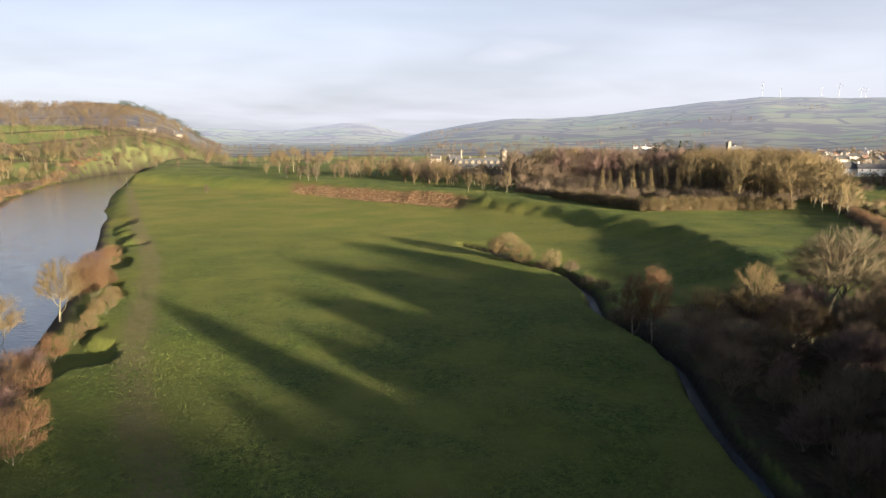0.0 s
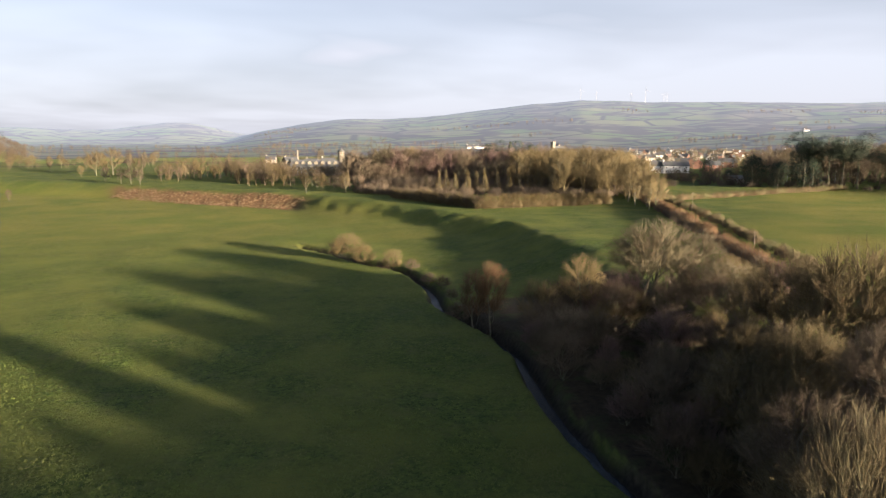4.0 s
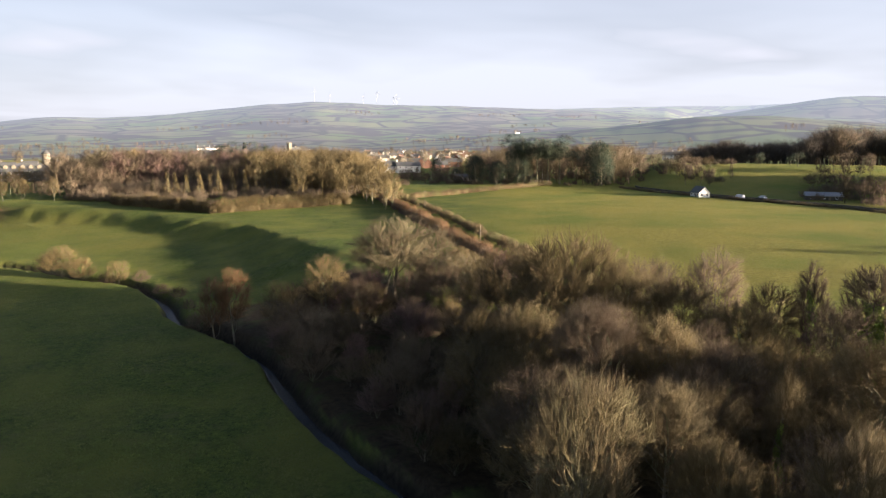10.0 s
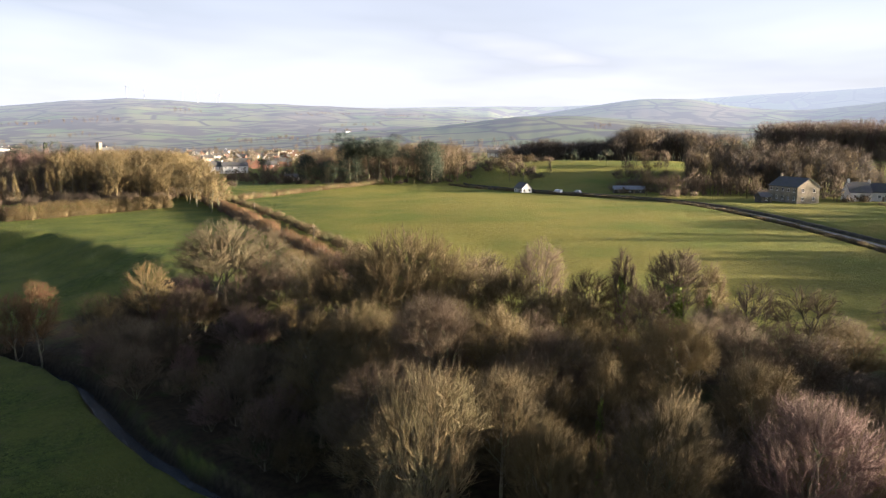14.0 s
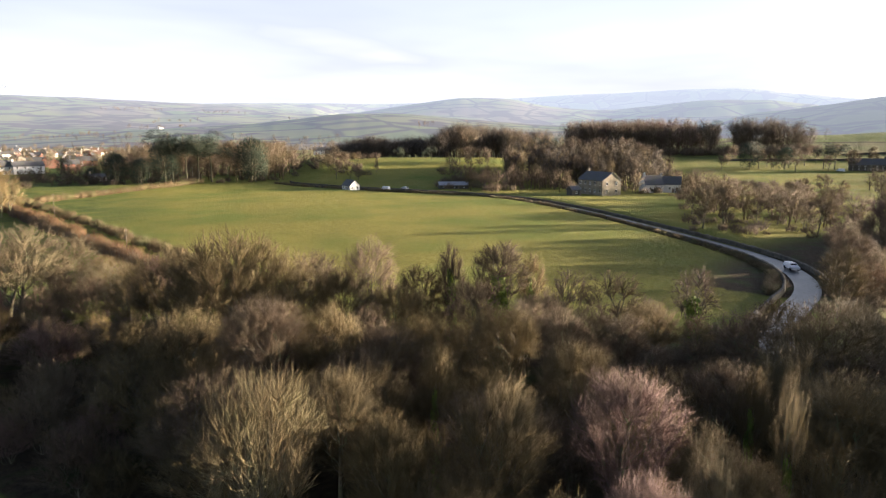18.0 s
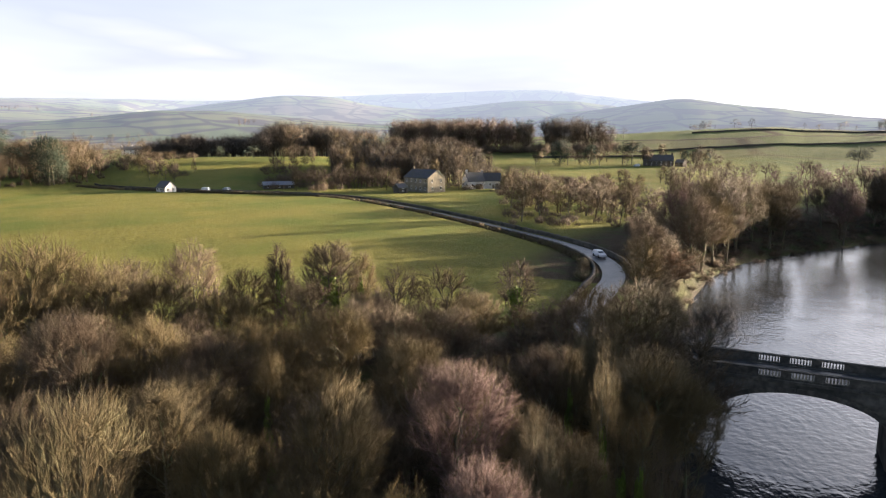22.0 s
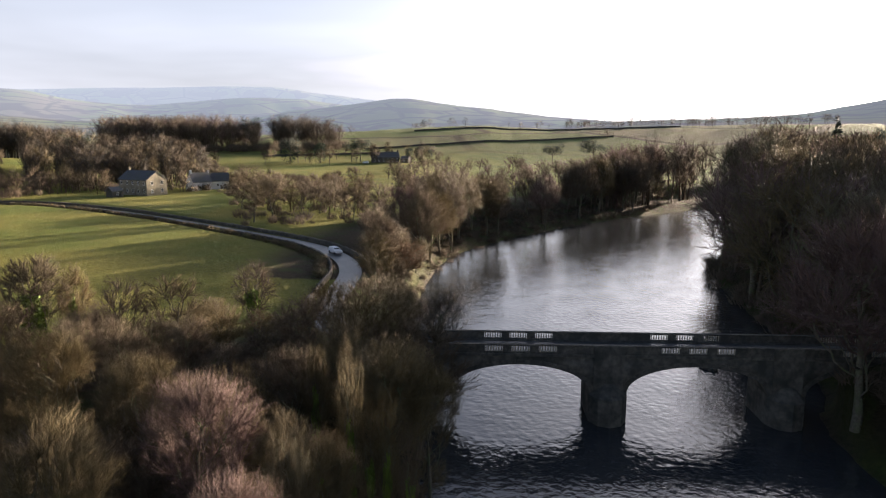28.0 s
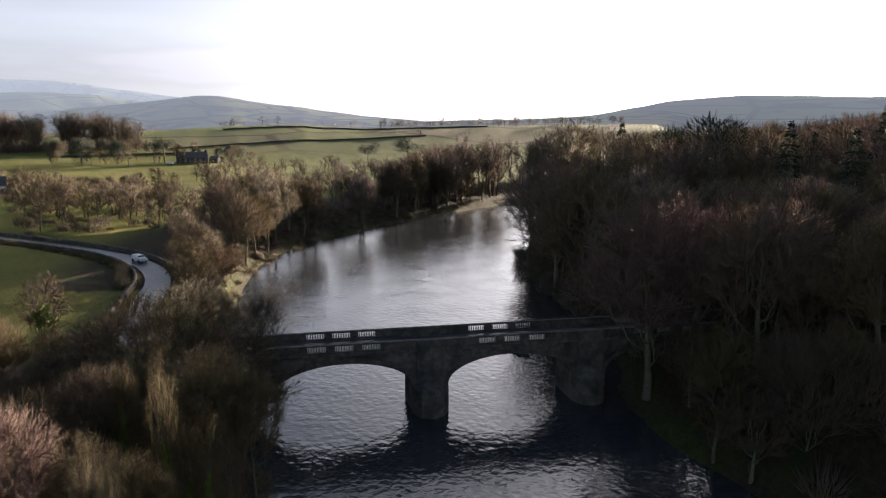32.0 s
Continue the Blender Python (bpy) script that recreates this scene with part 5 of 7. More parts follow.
# tall hedge trees where the old track leaves the wood
scatter(30, 3.6, band(RAIL[len(RAIL) * 2 // 5:], -13, -3), ("upright", "spreading"), ("gold", "olive", "olive"), 1, "along the old track", "trees along the track", 4,
        keep=lambda x, y: y > 225, top=lambda b, r: -1.0 - 2.6 * max(0, (330 - r)) / 100 - pick.uniform(0, 0.5), wide=(1.0, 1.3))
for off, tint, h0, h1, say in ((-4.5, "orange", 2.6, 4.2, "reddish"), (-5.5, "brown", 2.4, 3.6, "brown"), (5.5, "hedge", 2.0, 3.0, "brown")):
    thicket("hedge", say + " bare hedge beside the old track", "hedge", "shrub", tint, -1, spots(520, band(RAIL, off - 1.7, off + 1.7), h0, h1, 0.9, 1.3))
thicket("willow_scrub", "orange willow scrub on the far river bank", "scrub", "shrub", "orange", -1, spots(40, WEST_SPOT, 3, 7, 1.2, 1.8, clear=1.0))
thicket("willow_scrub", "brown scrub on the far river bank", "scrub", "shrub", "brown", -1, spots(130, WEST_SPOT, 3, 6, 1.2, 1.8, clear=1.0))
for tint, n, say in (("brown", 46, "brown"), ("gold", 20, "golden"), ("olive", 14, "olive")):
    thicket("woodland", say + " bare trees round the hall", "woodland", "spreading", tint, -2, spots(n * 2, sector(-9, 8.5, 400, 515), 9, 15, 1.0, 1.3, open_park))
for tint, n, b0, b1, r0, r1, h0, h1, say in (("brown", 150, 5.5, 21, 372, 450, 12, 23, "brown"), ("pink", 120, 9, 22, 375, 450, 16, 24, "purplish"), ("tan", 40, 9, 26, 365, 440, 12, 18, "pale"), ("olive", 100, 21, 28, 365, 450, 16, 24, "olive"), ("gold", 34, 22, 29.5, 318, 380, 12, 20, "golden")):
    thicket("woodland", say + " bare plantation trees", "woodland", "spreading", tint, -2, spots(n, sector(b0, b1, r0, r1), h0, h1, 1.0, 1.35, lambda x, y: gap_to(RAIL_LINE, x, y)[0] > 7))
# the steep bank of dead bracken below the hall's park
thicket("bracken", "dead brown bracken on the steep bank", "bracken", "shrub", "bracken", -1,
        spots(800, sector(-12.4, 2.0, 330, 425), 0.4, 0.95, 1.0, 1.5, keep=lambda x, y: -9 < terrace_side(x, y) < 4))


# ---- tussocks of rough grass ----
def tussocks(name, label, mat, count, b0, b1, r0, r1, h0, h1, keep):
    """Tufts of stiff blades strewn over the pasture, joined."""
    rng = np.random.default_rng(count)
    b = np.radians(rng.uniform(b0, b1, count * 2))
    r = r0 * (r1 / r0) ** rng.uniform(0, 1, count * 2)
    x, y = r * np.sin(b), r * np.cos(b)
    ok = keep(x, y) & (fbm(x / 11, y / 11, 61) + rng.normal(0, 0.12, len(x)) > 0.0)
    x, y = x[ok][:count], y[ok][:count]
    z = heights(x, y)
    base = np.repeat(np.stack([x, y, z - 0.05], 1), 4, 0)
    n = len(base)
    base[:, :2] += rng.normal(0, 0.13, (n, 2))
    tip = base + np.stack([rng.normal(0, 0.13, n), rng.normal(0, 0.13, n), rng.uniform(h0, h1, n)], 1)
    v, f = spikes(base, tip, rng.uniform(0.05, 0.10, n))
    return tagged(new(name, npmesh(name, v, f, mats=(mat,))), label, "grass", kind="stuff")


def off_banks(x, y):
    d, _, w = along(RIVER, x, y)
    s, _, _ = along(STREAM, x, y)
    return (d > w[:, 0] + 8) & (s > 3) & (wood_floor(x, y) < 0.2)


TUFT_GREEN = surface("rough_green_grass", (0.065, 0.105, 0.022), (0.15, 0.19, 0.04), 2.0, 0.9, (0.15, 0.16, 0.045), 12, 0)
TUFT_DRY = surface("rough_dry_grass", (0.13, 0.125, 0.035), (0.24, 0.21, 0.075), 2.0, 0.9, (0.14, 0.16, 0.04), 14, 0)
tussocks("grass_tussocks", "rough green grass tussocks on the flood meadow", TUFT_GREEN, 30000, -36, 24, 52, 330, 0.10, 0.26, off_banks)
tussocks("grass_tussocks", "rough dry grass tussocks in the big field", TUFT_DRY, 9000, 38, 90, 95, 330, 0.10, 0.24, lambda x, y: off_banks(x, y) & (along(ROAD, x, y)[0] > 7) & (y > 8))

# ---- village side, eastern woods and the river's upper reach ----
for tint, n, say in (("brown", 38, "brown"), ("olive", 20, "olive"), ("tan", 8, "pale")):
    thicket("woodland", say + " bare trees between field and village", "woodland", "spreading", tint, -2,
            [(x, y, max(6.0, min(24.0, EYE[2] + math.hypot(x, y) * math.tan(radians(float(np.interp(math.degrees(math.atan2(x, y)), (31, 36, 37.5, 41, 49, 51, 55), (-2.3, -1.7, -0.3, 0.3, 0.4, -0.9, -0.9))) - 1.2 * max(0.0, 1 - (math.hypot(x, y) - 415) / 60) - pick.uniform(0, 1.0))) - height(x, y))), wd)
             for x, y, _, wd in spots(n * 4, sector(31, 54.5, 415, 560), 1, 2, 0.9, 1.2, lambda x, y: gap_to(RAIL_LINE, x, y)[0] > 10 and gap_to(ROAD_LINE, x, y)[0] > 6)])
for b, r, el, hb in ((42.2, 412, 0.3, "pine"), (43.0, 414, 0.5, "pine"), (41.2, 412, 0.6, "pine"), (40.6, 409, -0.6, "yew"), (47.0, 416, 0.1, "yew"), (38.9, 409, -1.6, "yew"), (37.2, 416, -1.1, "yew"), (47.3, 410, -0.9, "yew"), (44.0, 418, 0.1, "pine"),
                     (35.6, 470, -2.3, "yew"), (33.9, 520, -1.5, "yew"), (58.6, 478, -0.85, "pine"), (61.4, 476, -0.8, "pine"), (60.9, 480, -1.15, "pine"), (58.9, 482, -1.2, "pine"),
                     (86.0, 560, -0.2, "yew"), (88.4, 575, -0.6, "yew"), (90.9, 585, -0.5, "pine"), (91.6, 580, -0.3, "pine"), (95.6, 600, -1.1, "yew"), (96.4, 600, -1.0, "yew"), (97.2, 605, -1.2, "yew"),
                     (107.2, 520, -0.7, "pine"), (110.5, 500, -0.2, "pine"), (66.5, 640, 0.6, "pine"), (71.0, 560, 0.2, "pine"), (82.8, 730, 1.3, "pine"), (70.4, 556, 0.0, "pine")):
    x, y, h = to_top(b, r, el)
    plant(hb, "needle", 1, x, y, max(h, 5), 0, where="among bare trees", width=1.45 if hb != "yew" else 1.1)
x, y, h = to_top(56.9, 420, -1.3)
plant("larch", "pink", 2, x, y, h, 0, where="beside the white house", width=0.7)
scatter(30, 5, sector(53, 66, 395, 470), ("spreading", "upright", "shrub"), ("brown", "olive", "brown"), 1, "below the green knoll", "trees below the knoll", 4,
        keep=lambda x, y: not 55.5 < math.degrees(math.atan2(x, y)) < 62.5, tall=lambda: pick.uniform(6, 13))
for tint, n, say in (("brown", 130, "brown"), ("dark", 110, "dark"), ("olive", 60, "olive")):
    thicket("woodland", say + " bare wood behind the mill house", "woodland", "upright", tint, -2,
            [(x, y, max(8.0, EYE[2] + math.hypot(x, y) * math.tan(radians(float(np.interp(math.degrees(math.atan2(x, y)), (64, 67, 72, 78, 80.5), (1.1, 1.0, 0.6, 0.4, -0.9))) - 1.6 * max(0.0, 1 - (math.hypot(x, y) - 372) / 80) - pick.uniform(0, 0.7))) - height(x, y)), pick.uniform(0.75, 1.0))
             for x, y, _, _ in spots(n * 3 // 4, sector(66, 80.5, 372, 452), 1, 2, keep=lambda x, y: gap_to(ROAD_LINE, x, y)[0] > 42 and not (math.degrees(math.atan2(x, y)) < 67.5 and math.hypot(x, y) < 480))])
scatter(30, 5, sector(77, 92.5, 205, 330), ("upright", "spreading"), ("brown", "olive", "brown"), 1, "beside the road", "roadside trees", 4,
        keep=lambda x, y: 9 < gap_to(ROAD_LINE, x, y)[0] and math.degrees(math.atan2(x, y)) > 81.3 and y < 60 and y > -14 and (y < x * 0.19 - 10 or x > 285), tall=lambda: pick.uniform(8, 13), wide=(1.0, 1.3))
scatter(26, 6, sector(84, 98, 540, 640), ("spreading", "upright"), ("brown", "olive"), 1, "round the farm", "trees round the farm", 4, tall=lambda: pick.uniform(9, 18))
for tint, n, say in (("brown", 50, "brown"), ("olive", 20, "olive"), ("gold", 24, "golden")):
    thicket("woodland", say + " bare trees between lane and farm", "woodland", "spreading", tint, -2,
            spots(n // 2, sector(81.5, 94, 225, 300), 8, 12.5, 0.9, 1.2, lambda x, y: gap_to(ROAD_LINE, x, y)[0] > 9 and (y < x * 0.19 - 12 or x > 288) and y > -30))
scatter(18, 4.0, sector(89, 98.5, 96, 178), ("spreading", "upright"), ("brown", "olive", "brown"), 2, "between lane and river", "trees between lane and river", 4,
        keep=lambda x, y: y < -5.5, tall=lambda: pick.uniform(7, 12), wide=(1.0, 1.3))
# belt along the river's left bank
LEFT_BANK = ((112, -8), (140, -16), (168, -17), (200, -24), (230, -44), (262, -82), (285, -112), (320, -150))
scatter(36, 4.2, band(LEFT_BANK, -12, 5), ("upright", "spreading", "spreading"), ("brown", "olive", "brown", "pink"), 2, "on the river bank", "river bank trees", 4, top=lambda b, r: float(np.interp(r, (110, 160, 220, 300), (-8.0, -4.6, -2.3, -1.3))) - pick.uniform(0, 1.6), wide=(0.8, 1.1))
for tint, n, say in (("brown", 56, "brown"), ("pink", 26, "purplish"), ("tan", 16, "pale")):
    thicket("woodland", say + " bare trees beyond the river bend", "woodland", "spreading", tint, -2,
            spots(n * 3 // 2, sector(93, 119, 250, 500), 8, 13, 1.0, 1.3, lambda x, y: gap_to(RIVER_LINE, x, y)[0] > 36 and y < -0.03 * x - 14))
def slope_top(b):
    return float(np.interp(b, (110, 111.4, 112, 117.4, 119, 123.6, 127.8, 131, 141, 146, 160), (-0.8, -0.3, 0.2, 0.5, 0.9, 1.5, 1.1, 1.0, 1.5, 2.2, 2.5)))


# the dark wood across the bridge
scatter(110, 5.0, sector(112, 147, 92, 300), ("spreading", "upright", "spreading"), ("brown", "olive", "pink", "tan"), 1, "on the far slope", "wood across the river", 4,
        keep=lambda x, y: river_side(x, y) < 0, top=lambda b, r: slope_top(b) - pick.uniform(0.2, 1.4) - 9 * max(0, 1 - r / 195), wide=(1.0, 1.35))
scatter(60, 3.4, sector(112, 148, 66, 150), ("spreading", "upright", "shrub"), ("brown", "olive"), 2, "by the water", "trees at the water's edge", 4,
        keep=lambda x, y: river_side(x, y) < 0 and gap_to(ROAD_LINE, x, y)[0] > 6, tall=lambda: pick.uniform(7, 14), wide=(1.0, 1.35))
scatter(34, 4.2, sector(126, 149, 76, 140), ("spreading", "upright", "spreading"), ("brown", "olive", "pink"), 2, "on the far bank", "tall trees on the far bank", 4,
        keep=lambda x, y: river_side(x, y) < 0 and gap_to(ROAD_LINE, x, y)[0] > 7, top=lambda b, r: -2.0 - pick.uniform(0, 2.6), wide=(1.0, 1.3))
for b, r, el, hb in ((134.5, 190, 1.8, "yew"), (139.6, 150, 1.0, "fir"), (141.2, 165, 0.2, "fir"), (143.8, 140, 0.5, "fir"), (131.0, 230, 0.9, "yew"), (123.5, 300, 1.4, "spreading"), (145.5, 170, 2.2, "fir"), (127.6, 260, 0.9, "fir")):
    x, y, h = to_top(b, r, el)
    plant(hb, "needle" if hb != "spreading" else "brown", 1, x, y, max(h, 8), 0, where="over the dark wood", width=1.1)

# ---- far woods ----
def far_wood(label, tint, count, b0, b1, r0, r1, h0, h1, keep=lambda x, y: True, habit="spreading"):
    thicket("woodland", label, "woodland", habit, tint, -1, spots(count, sector(b0, b1, r0, r1), h0, h1, 0.9, 1.3, keep))


def lumps(size, seed, cut):
    return lambda x, y: float(value_noise(np.array(x / size), np.array(y / size), seed)) > cut


far_wood("brown bare woodland on the western hillside", "brown", 1700, -37, -17.5, 760, 1400, 8, 13, lumps(130, 5, 0.46))
far_wood("golden bare woodland on the western hillside", "gold", 420, -37, -20, 700, 1250, 8, 13, lumps(110, 8, 0.44))
far_wood("dark firs on the western hill crest", "needle", 60, -24.5, -19, 1280, 1400, 14, 20)
far_wood("brown hedges and trees of the far valley", "brown", 330, -22, 9, 620, 2000, 6, 13, lumps(150, 15, 0.62))
far_wood("golden trees of the far valley", "gold", 120, -22, 9, 700, 1900, 7, 13, lumps(120, 17, 0.6))
far_wood("brown trees among the village houses", "brown", 420, 8, 54, 560, 1350, 8, 14, lumps(70, 19, 0.36))
far_wood("olive trees among the village houses", "olive", 160, 24, 54, 560, 1100, 8, 14, lumps(60, 37, 0.4))
far_wood("hedgerow trees on the hills beyond the village", "brown", 420, -2, 62, 1350, 3000, 9, 14, lumps(230, 23, 0.74))
def crowned(label, tint, count, b0, b1, r0, r1, profile, keep=lambda x, y: True, loose=0.6):
    """A far wood whose crowns reach given angles above the eye at given bearings."""
    bs, es = zip(*profile)
    thicket("woodland", label, "woodland", "spreading", tint, -2,
            [(x, y, min(max(9.0, EYE[2] + math.hypot(x, y) * math.tan(radians(float(np.interp(math.degrees(math.atan2(x, y)), bs, es)) - pick.uniform(0, loose))) - height(x, y)), 34.0), wd)
             for x, y, _, wd in spots(count, sector(b0, b1, r0, r1), 1, 2, 0.75, 1.1, keep)])


KNOLL_WOOD = ((53.4, -0.6), (54.4, -0.1), (56.3, 0.25), (58, 0.05), (62, 0.4), (62.8, 1.2), (63.5, 1.45), (66.2, 1.35), (69, 0.7), (71, 0.8))
RIDGE_WOOD = ((72.2, 1.5), (72.9, 2.0), (74.3, 2.35), (77.3, 2.45), (79, 2.0), (81.4, 1.8), (83.4, 1.5), (85.4, 2.0), (87.8, 1.85), (90.4, 1.2))
crowned("dark wood behind the green knoll", "dark", 130, 53.4, 63, 560, 660, KNOLL_WOOD)
crowned("brown wood behind the green knoll", "brown", 60, 54, 63, 580, 680, KNOLL_WOOD)
crowned("dark brown wood beside the green knoll", "dark", 60, 62.5, 71, 580, 680, KNOLL_WOOD)
crowned("purplish brown wood beside the green knoll", "brown", 90, 62.5, 71, 570, 700, KNOLL_WOOD, loose=0.9)
crowned("purplish brown beech wood on the ridge", "pink", 70, 72.3, 83.5, 700, 790, RIDGE_WOOD, loose=1.2)
thicket("undergrowth", "brown undergrowth of the beech wood on the ridge", "undergrowth", "shrub", "brown", -1, spots(170, sector(72, 90.5, 685, 720), 5, 12, 1.0, 1.4))
crowned("brown beech wood on the ridge", "brown", 120, 72.3, 83.5, 690, 780, RIDGE_WOOD, loose=1.5)
crowned("tall beeches in a line on the ridge", "brown", 46, 83.5, 90.5, 700, 760, RIDGE_WOOD, lumps(26, 35, 0.5), loose=1.3)
BEND_WOOD = ((108, -2.2), (110, -1.6), (111.5, -0.8), (113, -0.4), (119, 0.1))
crowned("brown bare wood beyond the river bend", "brown", 70, 108, 119, 300, 430, BEND_WOOD, lambda x, y: gap_to(RIVER_LINE, x, y)[0] > 36, loose=0.9)
crowned("purplish bare wood beyond the river bend", "pink", 40, 109, 119, 300, 430, BEND_WOOD, lambda x, y: gap_to(RIVER_LINE, x, y)[0] > 36, loose=0.9)
far_wood("scattered trees on the eastern fields", "brown", 90, 86, 125, 700, 1300, 8, 15, lumps(70, 29, 0.66))
far_wood("tree line on the southern skyline", "brown", 120, 108, 128, 930, 1050, 8, 15, lumps(40, 31, 0.4))
for tint, n in (("brown", 240), ("olive", 130), ("pink", 130)):
    thicket("woodland", "bare trees on the slope across the river", "woodland", "spreading", tint, -2,
            [(x, y, min(max(8.0, EYE[2] + math.hypot(x, y) * math.tan(radians(slope_top(math.degrees(math.atan2(x, y)) % 360) - pick.uniform(0, 1.2))) - height(x, y)), 24.0), pick.uniform(0.8, 1.1))
             for x, y, _, _ in spots(n, sector(111, 150, 150, 520), 1, 2, keep=lambda x, y: river_side(x, y) < 0)])
far_wood("bare trees behind the drone's meadow", "brown", 160, 150, 225, 130, 420, 12, 18, lambda x, y: river_side(x, y) < 0)
thicket("undergrowth", "dark brambles and saplings across the river", "undergrowth", "shrub", "brown", -1, spots(260, sector(110, 149, 64, 210), 2.5, 6, keep=lambda x, y: river_side(x, y) < 0 and gap_to(ROAD_LINE, x, y)[0] > 5, clear=0.5))
thicket("undergrowth", "brown scrub along the upper river bank", "undergrowth", "shrub", "brown", -1, spots(340, band(LEFT_BANK, -9, 9), 1.0, 2.6, clear=0.5))
thicket("hedge", "low dark hedge along the road", "hedge", "shrub", "hedge", -1, spots(440, band(ROAD[24:], -6.6, -4.8), 1.2, 2.1, 1.1, 1.6))
thicket("hedge", "brown hedge at the head of the field", "hedge", "shrub", "hedge", -1, [(150 + 132 * k / 100 + pick.uniform(-1, 1), 262 + 38 * k / 100 + pick.uniform(-1, 1), pick.uniform(2.8, 4.2), 1.2) for k in range(101)])
thicket("undergrowth", "dark scrub below the wood behind the mill", "undergrowth", "shrub", "brown", -1, spots(150, sector(62, 90, 335, 420), 2.5, 6, keep=lambda x, y: gap_to(ROAD_LINE, x, y)[0] > 7 and not (73 < math.degrees(math.atan2(x, y)) < 77.5 and math.hypot(x, y) < 350)))
thicket("undergrowth", "brown scrub between village and field", "undergrowth", "shrub", "brown", -1, spots(160, sector(31, 57, 405, 520), 2.5, 5.5, keep=lambda x, y: gap_to(RAIL_LINE, x, y)[0] > 8 and gap_to(ROAD_LINE, x, y)[0] > 6))
thicket("undergrowth", "brown scrub under the roadside trees", "undergrowth", "shrub", "brown", -1, spots(130, sector(80, 95, 205, 340), 1.5, 4, keep=lambda x, y: gap_to(ROAD_LINE, x, y)[0] > 6 and (y < x * 0.19 - 10 or x > 288)))
for tint, n, say in (("brown", 46, "brown"), ("olive", 18, "olive")):
    thicket("woodland", say + " bare trees round the mill house", "woodland", "spreading", tint, -2,
            spots(n, sector(64, 83.5, 338, 376), 8, 14, 0.9, 1.2, lambda x, y: gap_to(ROAD_LINE, x, y)[0] > 8 and not 72.6 < math.degrees(math.atan2(x, y)) < 77.4 and not (78.0 < math.degrees(math.atan2(x, y)) < 81.4 and math.hypot(x, y) < 362)))


# ---- bridge ----
def box(bm, x0, x1, y0, y1, z0, z1, bevel=0.0):
    vs = [bm.verts.new((x, y, z)) for x in (x0, x1) for y in (y0, y1) for z in (z0, z1)]
    for a in ((0, 1, 3, 2), (4, 6, 7, 5), (0, 4, 5, 1), (2, 3, 7, 6), (0, 2, 6, 4), (1, 5, 7, 3)):
        bm.faces.new([vs[i] for i in a])
    if bevel:
        bmesh.ops.bevel(bm, geom=bm.edges[:], offset=bevel, segments=1, affect="EDGES")


def box_mesh(name, mat, *sizes, bevel=0.0):
    bm = bmesh.new()
    for s in sizes:
        b2 = bmesh.new()
        box(b2, *s, bevel=bevel)
        me = bpy.data.meshes.new("tmp")
        b2.to_mesh(me)
        b2.free()
        bm.from_mesh(me)
        bpy.data.meshes.remove(me)
    return bm_mesh(name, bm, mat)


